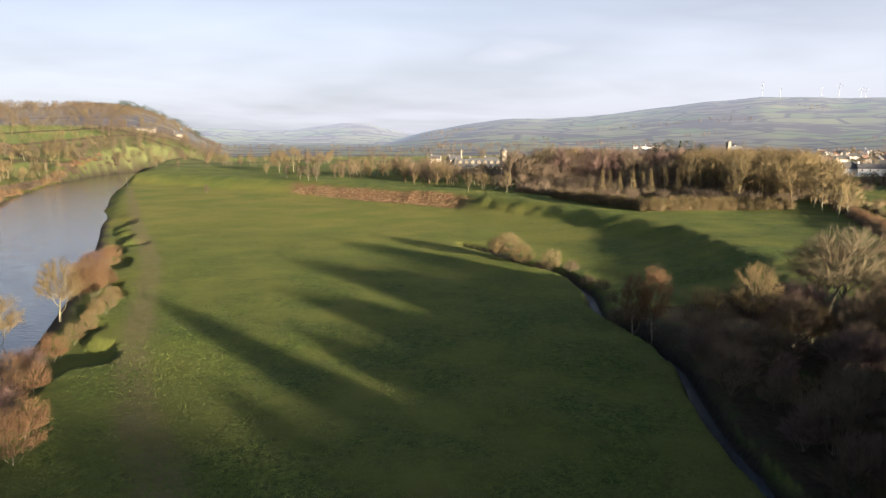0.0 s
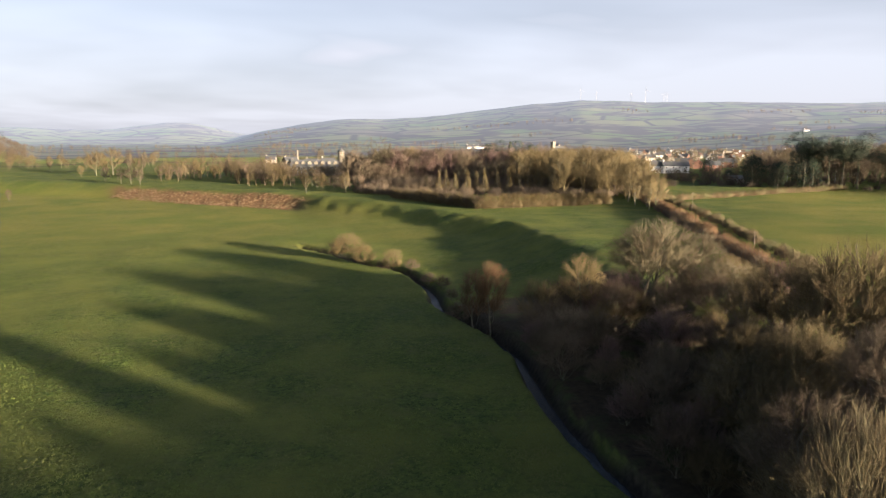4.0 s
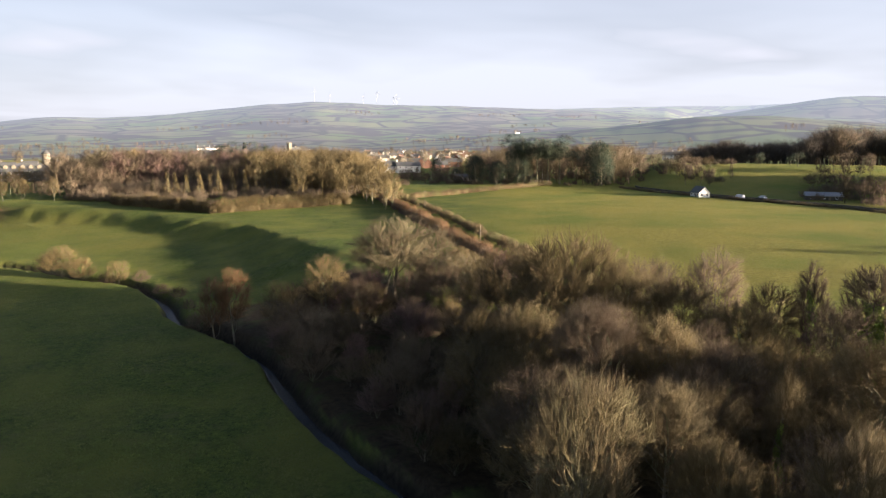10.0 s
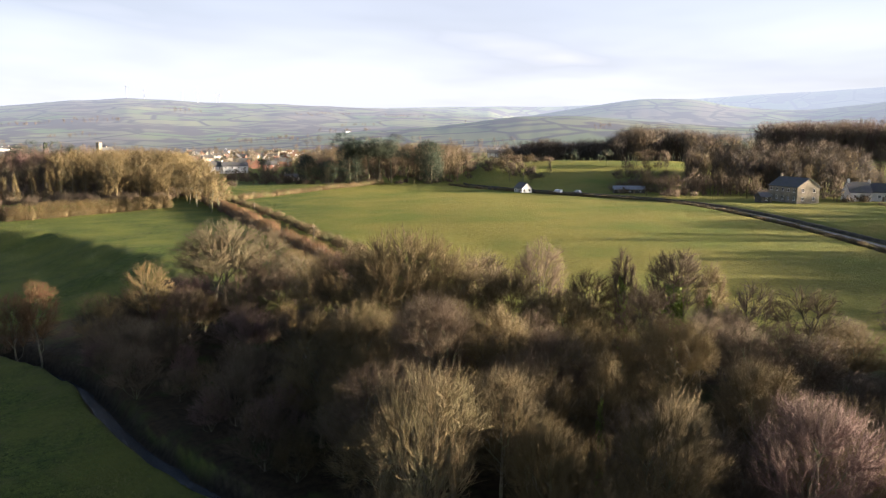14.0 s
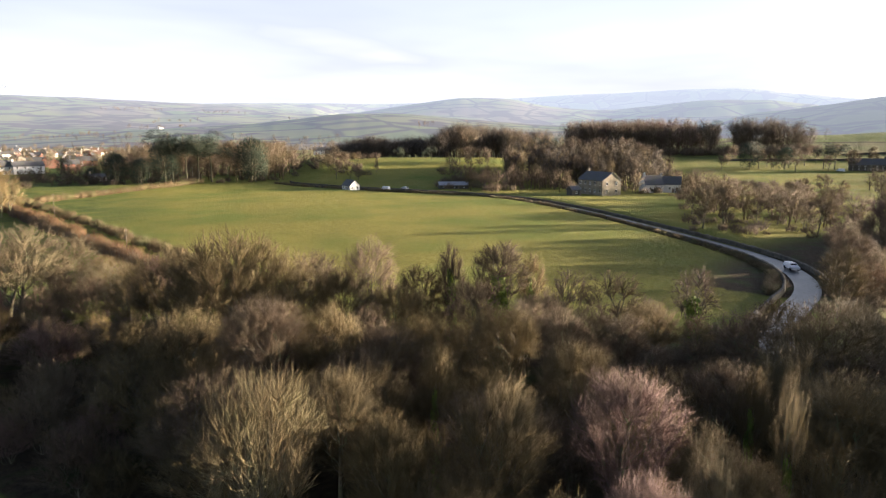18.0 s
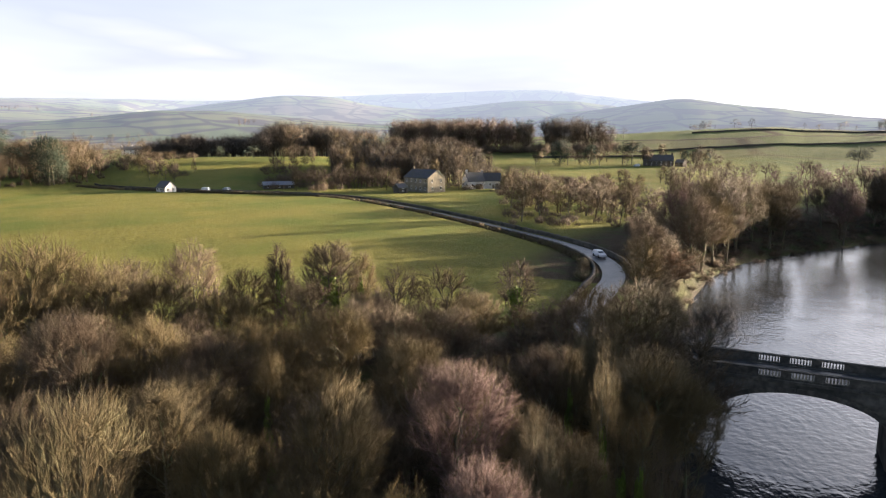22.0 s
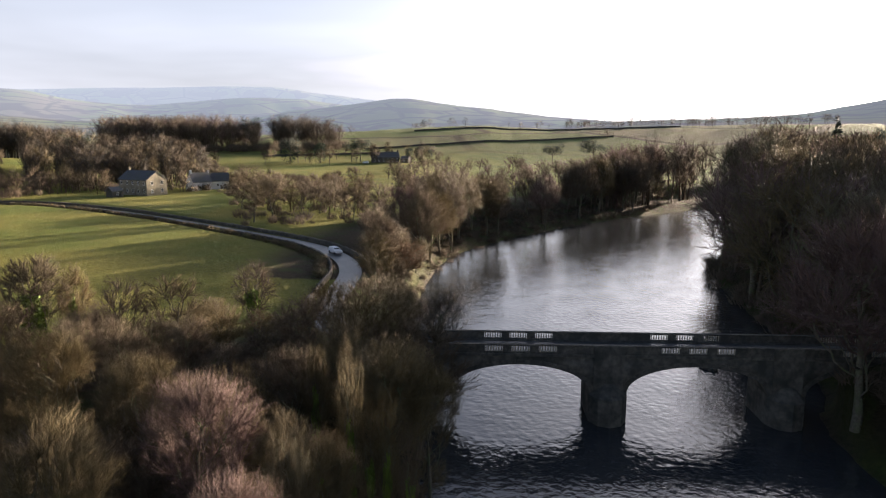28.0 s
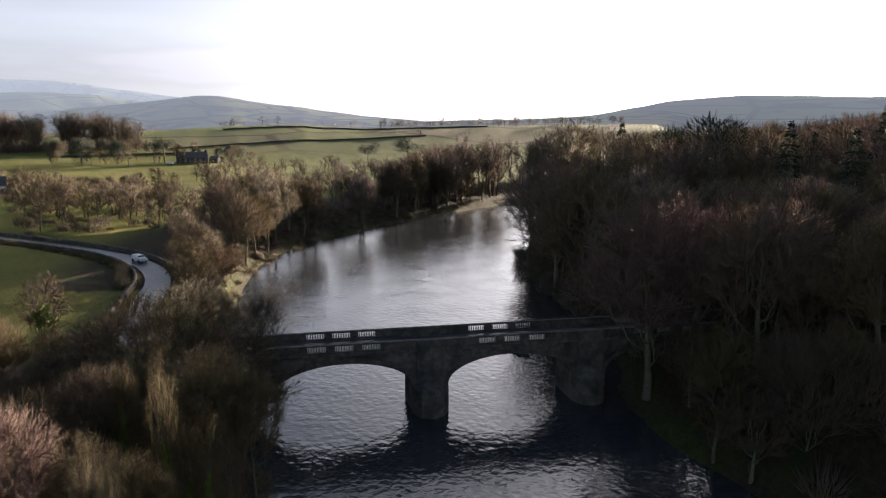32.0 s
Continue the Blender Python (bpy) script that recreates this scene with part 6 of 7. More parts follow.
def build_bridge():
    wide, deck, cope, spring, crown, span, pier = 6.2, 8.65, 9.9, 3.8, 7.3, 17.3, 4.7
    step = span + pier
    bridge = thing("road_bridge", 83.4, -13.4, 0, -101.2)
    tagged(bridge, "dark stone road bridge with arches and balustrades over the river", "bridge")
    a, rise = span / 2, crown - spring

    def under(s):
        for k in range(3):
            u = (s - k * step - a) / a
            if abs(u) < 1:
                return spring + rise * math.sqrt(1 - u * u)
        return None

    # body: walls, barrel and fill in one solid of stations
    stations = [-16.0]
    for k in range(3):
        stations += [k * step + a - a * math.cos(math.pi * i / 28) for i in range(29)]
    stations += [3 * step - pier + 16.0]
    verts, quads = [], []
    for s in stations:
        b = under(s) if under(s) else (spring if any(abs(s - e) < 1e-6 for k in range(3) for e in (k * step, k * step + span)) else -2.0)
        verts += [(s, 0.0, b), (s, wide, b), (s, wide, deck), (s, 0.0, deck)]
    for i in range(len(stations) - 1):
        o, n = i * 4, i * 4 + 4
        quads += [(o, n, n + 3, o + 3), (o + 1, o + 2, n + 2, n + 1), (o, o + 1, n + 1, n), (o + 3, n + 3, n + 2, o + 2)]
    part("masonry", npmesh("masonry", verts, np.array(quads), mats=(MASONRY,)), bridge)
    # piers with pointed cutwaters
    for k in range(2):
        s0 = k * step + span
        pr = part("pier", box_mesh("pier", MASONRY, (s0 - 0.02, s0 + pier + 0.02, 0.0, wide, -2.0, spring + 0.01)), bridge)
        for y0, nose in ((0.0, -2.3), (wide, wide + 2.3)):
            bm = bmesh.new()
            ring = [(s0 - 0.05, y0), (s0 + 0.9, nose * 0.75 + y0 * 0.25), (s0 + pier / 2, nose), (s0 + pier - 0.9, nose * 0.75 + y0 * 0.25), (s0 + pier + 0.05, y0)]
            low = [bm.verts.new((x, y, -2.0)) for x, y in ring]
            top = [bm.verts.new((x, y, 3.5)) for x, y in ring]
            tip = [bm.verts.new((x * 0.4 + (s0 + pier / 2) * 0.6, y * 0.15 + y0 * 0.85, 4.9)) for x, y in ring]
            for r0, r1 in ((low, top), (top, tip)):
                for i in range(4):
                    bm.faces.new((r0[i], r0[i + 1], r1[i + 1], r1[i]))
            bm.faces.new(tip)
            part("cutwater", bm_mesh("cutwater", bm, MASONRY), pr)
        for y0 in (-0.22, wide - 0.05):
            part("pilaster", box_mesh("pilaster", MASONRY, (s0 + 0.5, s0 + pier - 0.5, y0, y0 + 0.27, 2.0, cope - 0.1), bevel=0.03), pr)
    # arch stones, each its own wedge
    for k in range(3):
        for y0 in (-0.06, wide - 0.34):
            for i in range(27):
                t0, t1 = (math.pi * (i + g) / 27 for g in (0.03, 0.97))
                bm = bmesh.new()
                for y in (y0, y0 + 0.4):
                    for t, g in ((t0, 0.0), (t1, 0.0), (t1, 0.62), (t0, 0.62)):
                        bm.verts.new((k * step + a - (a + g) * math.cos(t), y, spring + (rise + g) * math.sin(t)))
                bm.verts.ensure_lookup_table()
                v = bm.verts
                for f in ((0, 1, 2, 3), (7, 6, 5, 4), (0, 4, 5, 1), (1, 5, 6, 2), (2, 6, 7, 3), (3, 7, 4, 0)):
                    bm.faces.new([v[j] for j in f])
                part("voussoir", bm_mesh("voussoir", bm, STONE), bridge)
    # string courses, carriageway
    long0, long1 = -16.0, 3 * step - pier + 16
    for y0, y1 in ((-0.2, 0.25), (wide - 0.25, wide + 0.2)):
        part("string_course", box_mesh("string_course", STONE, (long0, long1, y0, y1, deck - 0.28, deck + 0.06), bevel=0.03), bridge)
    part("carriageway", box_mesh("carriageway", ASPHALT, (long0, long1, 0.9, wide - 0.9, deck + 0.004, deck + 0.07)), bridge, "wet grey asphalt carriageway")
    for y0 in (0.42, wide - 0.92):
        part("kerb", box_mesh("kerb", STONE, (long0, long1, y0, y0 + 0.5, deck + 0.004, deck + 0.17), bevel=0.02), bridge)
    # parapets: solid lengths and groups of balusters
    rail_bm = bmesh.new()
    prof = ((0.0, 0.10), (0.06, 0.10), (0.10, 0.065), (0.22, 0.11), (0.34, 0.10), (0.58, 0.055), (0.66, 0.085), (0.74, 0.09))
    rings = [[rail_bm.verts.new((r * math.cos(math.pi * j / 4), r * math.sin(math.pi * j / 4), z)) for j in range(8)] for z, r in prof]
    for p, q in zip(rings, rings[1:]):
        for j in range(8):
            rail_bm.faces.new((p[j], p[(j + 1) % 8], q[(j + 1) % 8], q[j]))
    baluster = bm_mesh("baluster", rail_bm, STONE_PALE)
    for y0 in (0.0, wide - 0.42):
        wall = part("parapet", box_mesh("parapet", STONE, (long0, long1, y0, y0 + 0.42, deck + 0.06, deck + 0.30), bevel=0.02), bridge)
        part("coping", box_mesh("coping", STONE, (long0, long1, y0 - 0.06, y0 + 0.48, cope - 0.2, cope), bevel=0.04), wall)
        gaps = [(k * step + a + o - 1.15, k * step + a + o + 1.15) for k in range(3) for o in (-3.4, 0, 3.4)]
        cuts = [long0] + [e for g in gaps for e in g] + [long1]
        for s0, s1 in zip(cuts[::2], cuts[1::2]):
            part("panel", box_mesh("panel", STONE, (s0, s1, y0 + 0.03, y0 + 0.39, deck + 0.30, cope - 0.2), bevel=0.015), wall)
        for s0, s1 in gaps:
            for i in range(7):
                ob = part("baluster", baluster, wall)
                ob.location = (s0 + (i + 0.5) * (s1 - s0) / 7, y0 + 0.21, deck + 0.30)
    return bridge


MASONRY = surface("coursed_masonry", (0.085, 0.078, 0.065), (0.17, 0.155, 0.125), 0.7, 0.92, (0.05, 0.05, 0.042), 2.5, 0.3, 0.3)
nd, lk = MASONRY.node_tree.nodes, MASONRY.node_tree.links
courses = nd.new("ShaderNodeTexBrick")
courses.inputs["Scale"].default_value = 1.0
courses.inputs["Brick Width"].default_value, courses.inputs["Row Height"].default_value, courses.inputs["Mortar Size"].default_value = 0.9, 0.38, 0.02
tc = nd.new("ShaderNodeTexCoord")
turn = nd.new("ShaderNodeMapping")
turn.inputs["Rotation"].default_value = (radians(90), 0, 0)
lk.new(tc.outputs["Object"], turn.inputs["Vector"])
lk.new(turn.outputs[0], courses.inputs["Vector"])
rel = nd.new("ShaderNodeBump")
rel.invert = True
rel.inputs["Strength"].default_value, rel.inputs["Distance"].default_value = 0.6, 0.05
lk.new(courses.outputs["Fac"], rel.inputs["Height"])
lk.new(rel.outputs[0], nd["Principled BSDF"].inputs["Normal"])
build_bridge()


# ---- road and walls ----
def drape(line, offset, half, up):
    p = np.array(line, float)[:, :2]
    t = np.gradient(p, axis=0)
    t /= np.linalg.norm(t, axis=1)[:, None]
    p = p + np.stack([t[:, 1], -t[:, 0]], 1) * offset
    z = np.array([max(height(x, y), height(x + 1, y), height(x, y + 1)) for x, y in p])
    z = np.convolve(np.pad(z, 2, "edge"), np.ones(5) / 5, "valid") + up
    return ribbon(p, half, 0, z)


def dense(line, gap=2.0):
    p = np.array(line, float)[:, :2]
    s = np.concatenate([[0], np.cumsum(np.hypot(*np.diff(p, axis=0).T))])
    u = np.arange(0, s[-1], gap)
    return np.stack([np.interp(u, s, p[:, 0]), np.interp(u, s, p[:, 1])], 1)


land_road = dense([q for q in ROAD if q[1] > -6 and q[0] > 84])
v, f = drape(land_road, 0, 2.2, 0.10)
tagged(new("road", npmesh("road", v, f[:, ::-1], mats=(ASPHALT,), smooth_faces=True)), "wet grey country lane curving beside the field", "road", kind="structure")


def dry_stone_wall(line, offset, h, label):
    """A field wall of stacked stone with a rough capping."""
    p = dense(line, 1.1)
    t = np.gradient(p, axis=0)
    t /= np.linalg.norm(t, axis=1)[:, None]
    nrm = np.stack([t[:, 1], -t[:, 0]], 1)
    p = p + nrm * offset
    rng = np.random.default_rng(int(abs(p[0, 0])) + len(p))
    z = np.array([height(x, y) for x, y in p])
    prof = np.array([(-0.32, -0.4), (-0.24, 0.62), (-0.30, 0.68), (-0.22, 1.0), (0.22, 1.0), (0.30, 0.68), (0.24, 0.62), (0.32, -0.4)])
    ring = []
    for (o, g) in prof:
        jit = rng.normal(0, 0.035, len(p))
        ring.append(np.concatenate([p + nrm * (o + jit)[:, None], (z + g * h + (rng.normal(0, 0.07, len(p)) if g == 1.0 else 0))[:, None]], 1))
    v = np.stack(ring, 1).reshape(-1, 3)
    tagged(new("stone_wall", npmesh("stone_wall", v, grid_faces(len(p), len(prof)), mats=(STONE,))), label, "wall")


dry_stone_wall(land_road[3:], -3.8, 1.1, "dark dry-stone wall between lane and field")
dry_stone_wall(land_road[26:], 3.7, 1.0, "dark dry-stone wall on the lane's far side")


# ---- buildings ----
def gable_mesh(w, d, eave, ridge, mat):
    bm = bmesh.new()
    p = [(-w / 2, -d / 2), (w / 2, -d / 2), (w / 2, d / 2), (-w / 2, d / 2)]
    lo = [bm.verts.new((x, y, -1.0)) for x, y in p]
    up = [bm.verts.new((x, y, eave)) for x, y in p]
    r = [bm.verts.new((-w / 2, 0, ridge)), bm.verts.new((w / 2, 0, ridge))]
    for i in range(4):
        j = (i + 1) % 4
        bm.faces.new((lo[i], lo[j], up[j], up[i]))
    bm.faces.new((up[0], r[0], up[3]))
    bm.faces.new((up[1], up[2], r[1]))
    return bm_mesh("wall", bm, mat)


def roof_mesh(w, d, eave, ridge, mat, over=0.35, thick=0.22):
    bm = bmesh.new()
    slope = (ridge - eave) / (d / 2)
    x0, x1, y1 = -w / 2 - over, w / 2 + over, d / 2 + over
    prof = [(-y1, eave - over * slope), (0, ridge), (y1, eave - over * slope)]
    rows = [[bm.verts.new((x, y, z + g)) for y, z in prof] for x in (x0, x1) for g in (0.02, thick)]
    b0, t0, b1, t1 = rows
    for i in range(2):
        bm.faces.new((t0[i], t1[i], t1[i + 1], t0[i + 1]))
        bm.faces.new((b0[i + 1], b1[i + 1], b1[i], b0[i]))
        bm.faces.new((b0[i], t0[i], t0[i + 1], b0[i + 1]))
        bm.faces.new((b1[i + 1], t1[i + 1], t1[i], b1[i]))
    for i in (0, 2):
        bm.faces.new((b0[i], b1[i], t1[i], t0[i]))
    return bm_mesh("roof", bm, mat)


WINDOW_MESH = {}


def window(parent, x, y, z, turn, w=1.0, h=1.2, small=False):
    """A framed window set on a wall."""
    key = (w, h)
    if key not in WINDOW_MESH:
        t = 0.09
        WINDOW_MESH[key] = (box_mesh("window", FRAME, (-w / 2, w / 2, -0.05, 0.03, 0, t), (-w / 2, w / 2, -0.05, 0.03, h - t, h), (-w / 2, -w / 2 + t, -0.05, 0.03, t, h - t), (w / 2 - t, w / 2, -0.05, 0.03, t, h - t),
                                     (-0.03, 0.03, -0.05, 0.03, t, h - t), (-w / 2 - 0.08, w / 2 + 0.08, -0.10, 0.03, -0.1, 0)),
                            box_mesh("pane", GLASS_DARK, (-w / 2 + t, w / 2 - t, -0.02, 0.02, t, h - t)))
    ob = part("window", WINDOW_MESH[key][0], parent)
    ob.matrix_basis = pose(x, y, z, 0, 0, turn)
    part("pane", WINDOW_MESH[key][1], ob)
    return ob


HOUSE_MESH = {}


def house(x, y, turn, w, d, eave, ridge, walls, roof, label, stacks=1, cols=2, floors=2, sides="fb", category="house", name="house", win=(1.0, 1.2), group="", lift=0.0):
    z = min(height(x + a, y + b) for a in (-4, 4) for b in (-4, 4)) + lift
    ob = tagged(thing(name, x, y, z, turn), label, category, group)
    key = (w, d, eave, ridge, walls.name, roof.name)
    if key not in HOUSE_MESH:
        HOUSE_MESH[key] = (gable_mesh(w, d, eave, ridge, walls), roof_mesh(w, d, eave, ridge, roof),
                           box_mesh("chimney", walls, (-0.45, 0.45, -0.4, 0.4, -0.8, 1.1), (-0.52, 0.52, -0.47, 0.47, 1.1, 1.25), (-0.3, -0.08, -0.12, 0.12, 1.25, 1.6), (0.08, 0.3, -0.12, 0.12, 1.25, 1.6)))
    wall_me, roof_me, stack_me = HOUSE_MESH[key]
    wall = part("wall", wall_me, ob)
    rf = part("roof", roof_me, ob)
    for k in range(stacks):
        c = part("chimney", stack_me, rf)
        c.location = ((w / 2 - 0.7) * (1 if k else -1), 0, ridge)
    gap = eave / floors
    for fl in range(floors):
        zz = fl * gap + gap * 0.38
        for c in range(cols):
            xx = (c + 0.5) * w / cols - w / 2
            if "f" in sides:
                window(wall, xx, -d / 2 - 0.02, zz, 0, *win)
            if "b" in sides:
                window(wall, xx, d / 2 + 0.02, zz, 180, *win)
        if "l" in sides:
            for yy in (-d / 4, d / 4):
                window(wall, -w / 2 - 0.02, yy, zz, -90, *win)
        if "r" in sides:
            for yy in (-d / 4, d / 4):
                window(wall, w / 2 + 0.02, yy, zz, 90, *win)
    door = part("door", box_mesh("door", TIMBER, (-0.45, 0.45, -d / 2 - 0.08, -d / 2 - 0.01, 0, 2.05)), ob)
    door.location = (w / 2 / cols * (0 if cols % 2 == 0 else 0.9), 0, 0)
    return ob


def face_to(b, extra=0.0):
    """Turn that sets a house's front towards the eye at a bearing."""
    return -b + extra


# the hall with its tower
x, y = polar(3.0, 512)
hall = house(x, y, face_to(3.0, -6), 36, 11, 6.6, 11.0, STONE, SLATE, "long stone hall with a dark slate roof and round tower", 2, 12, 2, "f", "hall", "hall", (1.3, 1.8))
for k in range(7):
    dm = part("dormer", gable_mesh(1.8, 2.4, 1.6, 2.5, STONE_MID), hall)
    dm.matrix_basis = pose(-14 + k * 4.6, -3.1, 7.8, 0, 0, 90)
tower = bmesh.new()
bmesh.ops.create_cone(tower, cap_ends=True, segments=20, radius1=2.5, radius2=2.3, depth=17, matrix=Matrix.Translation((17.5, 0, 8.5)))
tw = part("tower", bm_mesh("tower", tower, STONE_MID), hall)
cap = bmesh.new()
bmesh.ops.create_cone(cap, cap_ends=True, segments=20, radius1=2.8, radius2=2.8, depth=0.6, matrix=Matrix.Translation((17.5, 0, 17.2)))
bmesh.ops.create_cone(cap, cap_ends=True, segments=20, radius1=2.4, radius2=0.4, depth=2.0, matrix=Matrix.Translation((17.5, 0, 18.5)))
part("tower_cap", bm_mesh("tower_cap", cap, SLATE), tw)
x, y = polar(0.9, 520)
house(x, y, face_to(0.9, 20), 9, 8, 10.5, 13, STONE_MID, SLATE, "square pale stone wing beside the hall", 1, 3, 3, "f", "house", "house")
x, y = polar(1.5, 560)
stack_bm = bmesh.new()
bmesh.ops.create_cone(stack_bm, cap_ends=True, segments=14, radius1=0.8, radius2=0.5, depth=17, matrix=Matrix.Translation((0, 0, 8.5)))
bmesh.ops.create_cone(stack_bm, cap_ends=True, segments=14, radius1=0.65, radius2=0.65, depth=0.8, matrix=Matrix.Translation((0, 0, 16.4)))
mill_stack = tagged(thing("chimney_stack", x, y, height(x, y)), "tall slim stone mill chimney behind the hall", "chimney")
part("shaft", bm_mesh("shaft", stack_bm, STONE_MID), mill_stack)
for b, r, w, d, wm in ((2.6, 640, 11, 7, STONE_MID), (3.9, 660, 12, 7, RENDER_CREAM), (5.9, 700, 9, 7, STONE_MID), (-0.6, 720, 10, 7, STONE_PALE), (6.8, 420, 9, 7, STONE_PALE), (-22.9, 1010, 27, 9, STONE_PALE), (-20.6, 1050, 12, 8, STONE_PALE)):
    x, y = polar(b, r)
    house(x, y, face_to(b, pick.uniform(-25, 25)), w, d, 4.2 if w > 20 else 5.2, 6.8 if w > 20 else 8.2, wm, SLATE, "pale house with a slate roof among bare trees", 1, 3, 2, "f")

# white house by the lane, mill house and neighbours
x, y = polar(54.8, 352)
house(x, y, face_to(54.8, -60), 7.6, 5.6, 2.6, 5.2, RENDER_WHITE, SLATE, "white rendered cottage with a slate roof beside the lane", 0, 3, 1, "fr", "cottage", "cottage")
x, y = polar(75.0, 332)
house(x, y, face_to(75.0, -52), 18, 10.5, 6.8, 10.4, STONE_MID, SLATE, "large grey stone mill house with a steep slate roof", 1, 5, 2, "fr", "house", "house", (1.2, 1.5))
x, y = polar(73.0, 322)
house(x, y, face_to(73.0, 38), 5, 4, 2.6, 4.2, STONE, SLATE, "small stone outhouse beside the mill house", 0, 1, 1, "f", "outhouse", "outhouse")
x, y = polar(79.0, 352)
house(x, y, face_to(79.0, 25), 9, 8, 4.0, 8.0, RENDER_WHITE, SLATE, "white gabled house with grey slate roof", 1, 2, 1, "fl")
x, y = polar(80.4, 356)
house(x, y, face_to(80.4, 0), 10, 8, 4.0, 7.6, RENDER_WHITE, SLATE, "white house with dormer windows in slate roof", 1, 3, 1, "f")
x, y = polar(93.6, 575)
house(x, y, face_to(93.6, 8), 22, 9, 4.4, 8.6, STONE, SLATE, "long dark stone farmhouse with grey roof", 2, 6, 2, "f", "farmhouse", "farmhouse")
x, y = polar(95.3, 572)
house(x, y, face_to(95.3, -30), 7, 6, 3.2, 5.4, STONE, SLATE, "small stone barn beside the farmhouse", 0, 1, 1, "f", "barn", "barn")
for b, r, w, d, eave, ridge, wm, label in ((31.6, 560, 19, 9, 5.5, 8.6, RENDER_WHITE, "long white house at the village edge"), (30.2, 560, 9, 8, 5.5, 9.5, RENDER_WHITE, "white gabled house at the village edge"),
                                          (36.0, 470, 10, 6, 2.4, 3.6, STONE_PALE, "low pale shed behind the field"), (34.3, 600, 11, 8, 5, 8, BRICK_RED, "red brick house at the village edge")):
    x, y = polar(b, r)
    house(x, y, face_to(b, 12), w, d, eave, ridge, wm, SLATE, label, 1, 4 if w > 12 else 2, 2 if eave > 4 else 1, "f")

# ---- the village ----
TILE_RED = surface("brown_roof_tile", (0.13, 0.075, 0.055), (0.21, 0.125, 0.09), 0.4, 0.8, (0.11, 0.09, 0.07), 3, 0.2, 0.2, 0.15)
homes = 0
tried = []
while homes < 120:
    b = pick.uniform(23, 47.5)
    r = pick.uniform(640, 1250)
    x, y = polar(b, r)
    if any(math.hypot(x - p, y - q) < 17 for p, q in tried):
        continue
    tried.append((x, y))
    homes += 1
    w = pick.choice((9, 9, 12, 16))
    wm = pick.choice((RENDER_WHITE, RENDER_CREAM, STONE_PALE, STONE_PALE, BRICK_RED))
    rf = pick.choice((SLATE, SLATE, TILE_RED))
    colour = {"white_render": "white", "cream_render": "cream", "pale_gritstone": "grey stone", "red_brick": "red brick"}[wm.name]
    house(x, y, face_to(b, pick.choice((0, 90, 15, -20, 70))), w, 7.5, 5.0, 8.0, wm, rf, colour + " village house with " + ("slate" if rf is SLATE else "brown tile") + " roof", 1, 2, 2, "f", group="village houses", win=(1.3, 1.3))
for b, r in ((15.4, 1500), (15.9, 1510), (16.3, 1490), (16.7, 1520), (17.1, 1500), (61.6, 900), (62.6, 905), (63.4, 900), (64.2, 910), (65.0, 900), (22.4, 1500), (40.5, 2050), (52.3, 780), (53.0, 790), (53.7, 785), (54.4, 780)):
    x, y = polar(b, r)
    house(x, y, face_to(b, pick.uniform(-30, 30)), 12, 8, 5.0, 8.2, pick.choice((RENDER_WHITE, RENDER_CREAM)), SLATE, "pale distant house on the hillside", 1, 2, 2, "f", group="hillside houses", win=(1.3, 1.3))
x, y = polar(22.6, 1180)
church = tagged(thing("church", x, y, height(x, y), 20), "grey stone church with a square tower", "church")
part("nave", gable_mesh(22, 9, 8, 13, STONE_MID), church)
part("roof", roof_mesh(22, 9, 8, 13, SLATE), church)
ct = part("tower", box_mesh("tower", STONE_MID, (-16, -10.5, -3, 3, -1, 20), (-16.2, -15, -3.2, -2, 20, 21.5), (-11.6, -10.3, -3.2, -2, 20, 21.5), (-16.2, -15, 2, 3.2, 20, 21.5), (-11.6, -10.3, 2, 3.2, 20, 21.5)), church)


# ---- wind turbines on the moor ----
def turbine(b, r, hub, spin):
    x, y = polar(b, r)
    ob = tagged(thing("wind_turbine", x, y, height(x, y) - 2, face_to(b, 15)), "white three-bladed wind turbine on the moor", "wind turbine", "moor wind farm")
    bm = bmesh.new()
    bmesh.ops.create_cone(bm, cap_ends=True, segments=14, radius1=1.1, radius2=0.6, depth=hub + 2, matrix=Matrix.Translation((0, 0, hub / 2)))
    part("tower", bm_mesh("tower", bm, PAINT_GREY), ob)
    nac = part("nacelle", box_mesh("nacelle", PAINT_GREY, (-1.5, 1.5, -3.5, 4.5, hub - 1.4, hub + 1.8), bevel=0.4), ob)
    bm = bmesh.new()
    bmesh.ops.create_icosphere(bm, subdivisions=1, radius=1.6, matrix=Matrix.Translation((0, -4.2, hub)))
    part("hub", bm_mesh("hub", bm, PAINT_GREY), nac)
    for k in range(3):
        a = radians(spin + 120 * k)
        bm = bmesh.new()
        vs = []
        for u, c in ((1.0, 0.6), (5.0, 0.9), (hub * 0.4, 0.2)):
            vs.append([bm.verts.new((math.cos(a) * u - math.sin(a) * o, -4.6 + s, hub + math.sin(a) * u + math.cos(a) * o)) for o, s in ((-c / 2, 0), (0, -0.35), (c / 2, 0), (0, 0.35))])
        for p, q in zip(vs, vs[1:]):
            for i in range(4):
                bm.faces.new((p[i], p[(i + 1) % 4], q[(i + 1) % 4], q[i]))
        bm.faces.new(vs[-1])
        part("blade", bm_mesh("blade", bm, PAINT_GREY), ob)


for b, r, hub, spin in ((24.2, 4050, 62, 95), (25.4, 3800, 42, 80), (28.05, 4200, 50, 70), (29.15, 3700, 64, 92), (30.5, 4200, 50, 60), (30.75, 4220, 50, 110)):
    turbine(b, r, hub, spin)


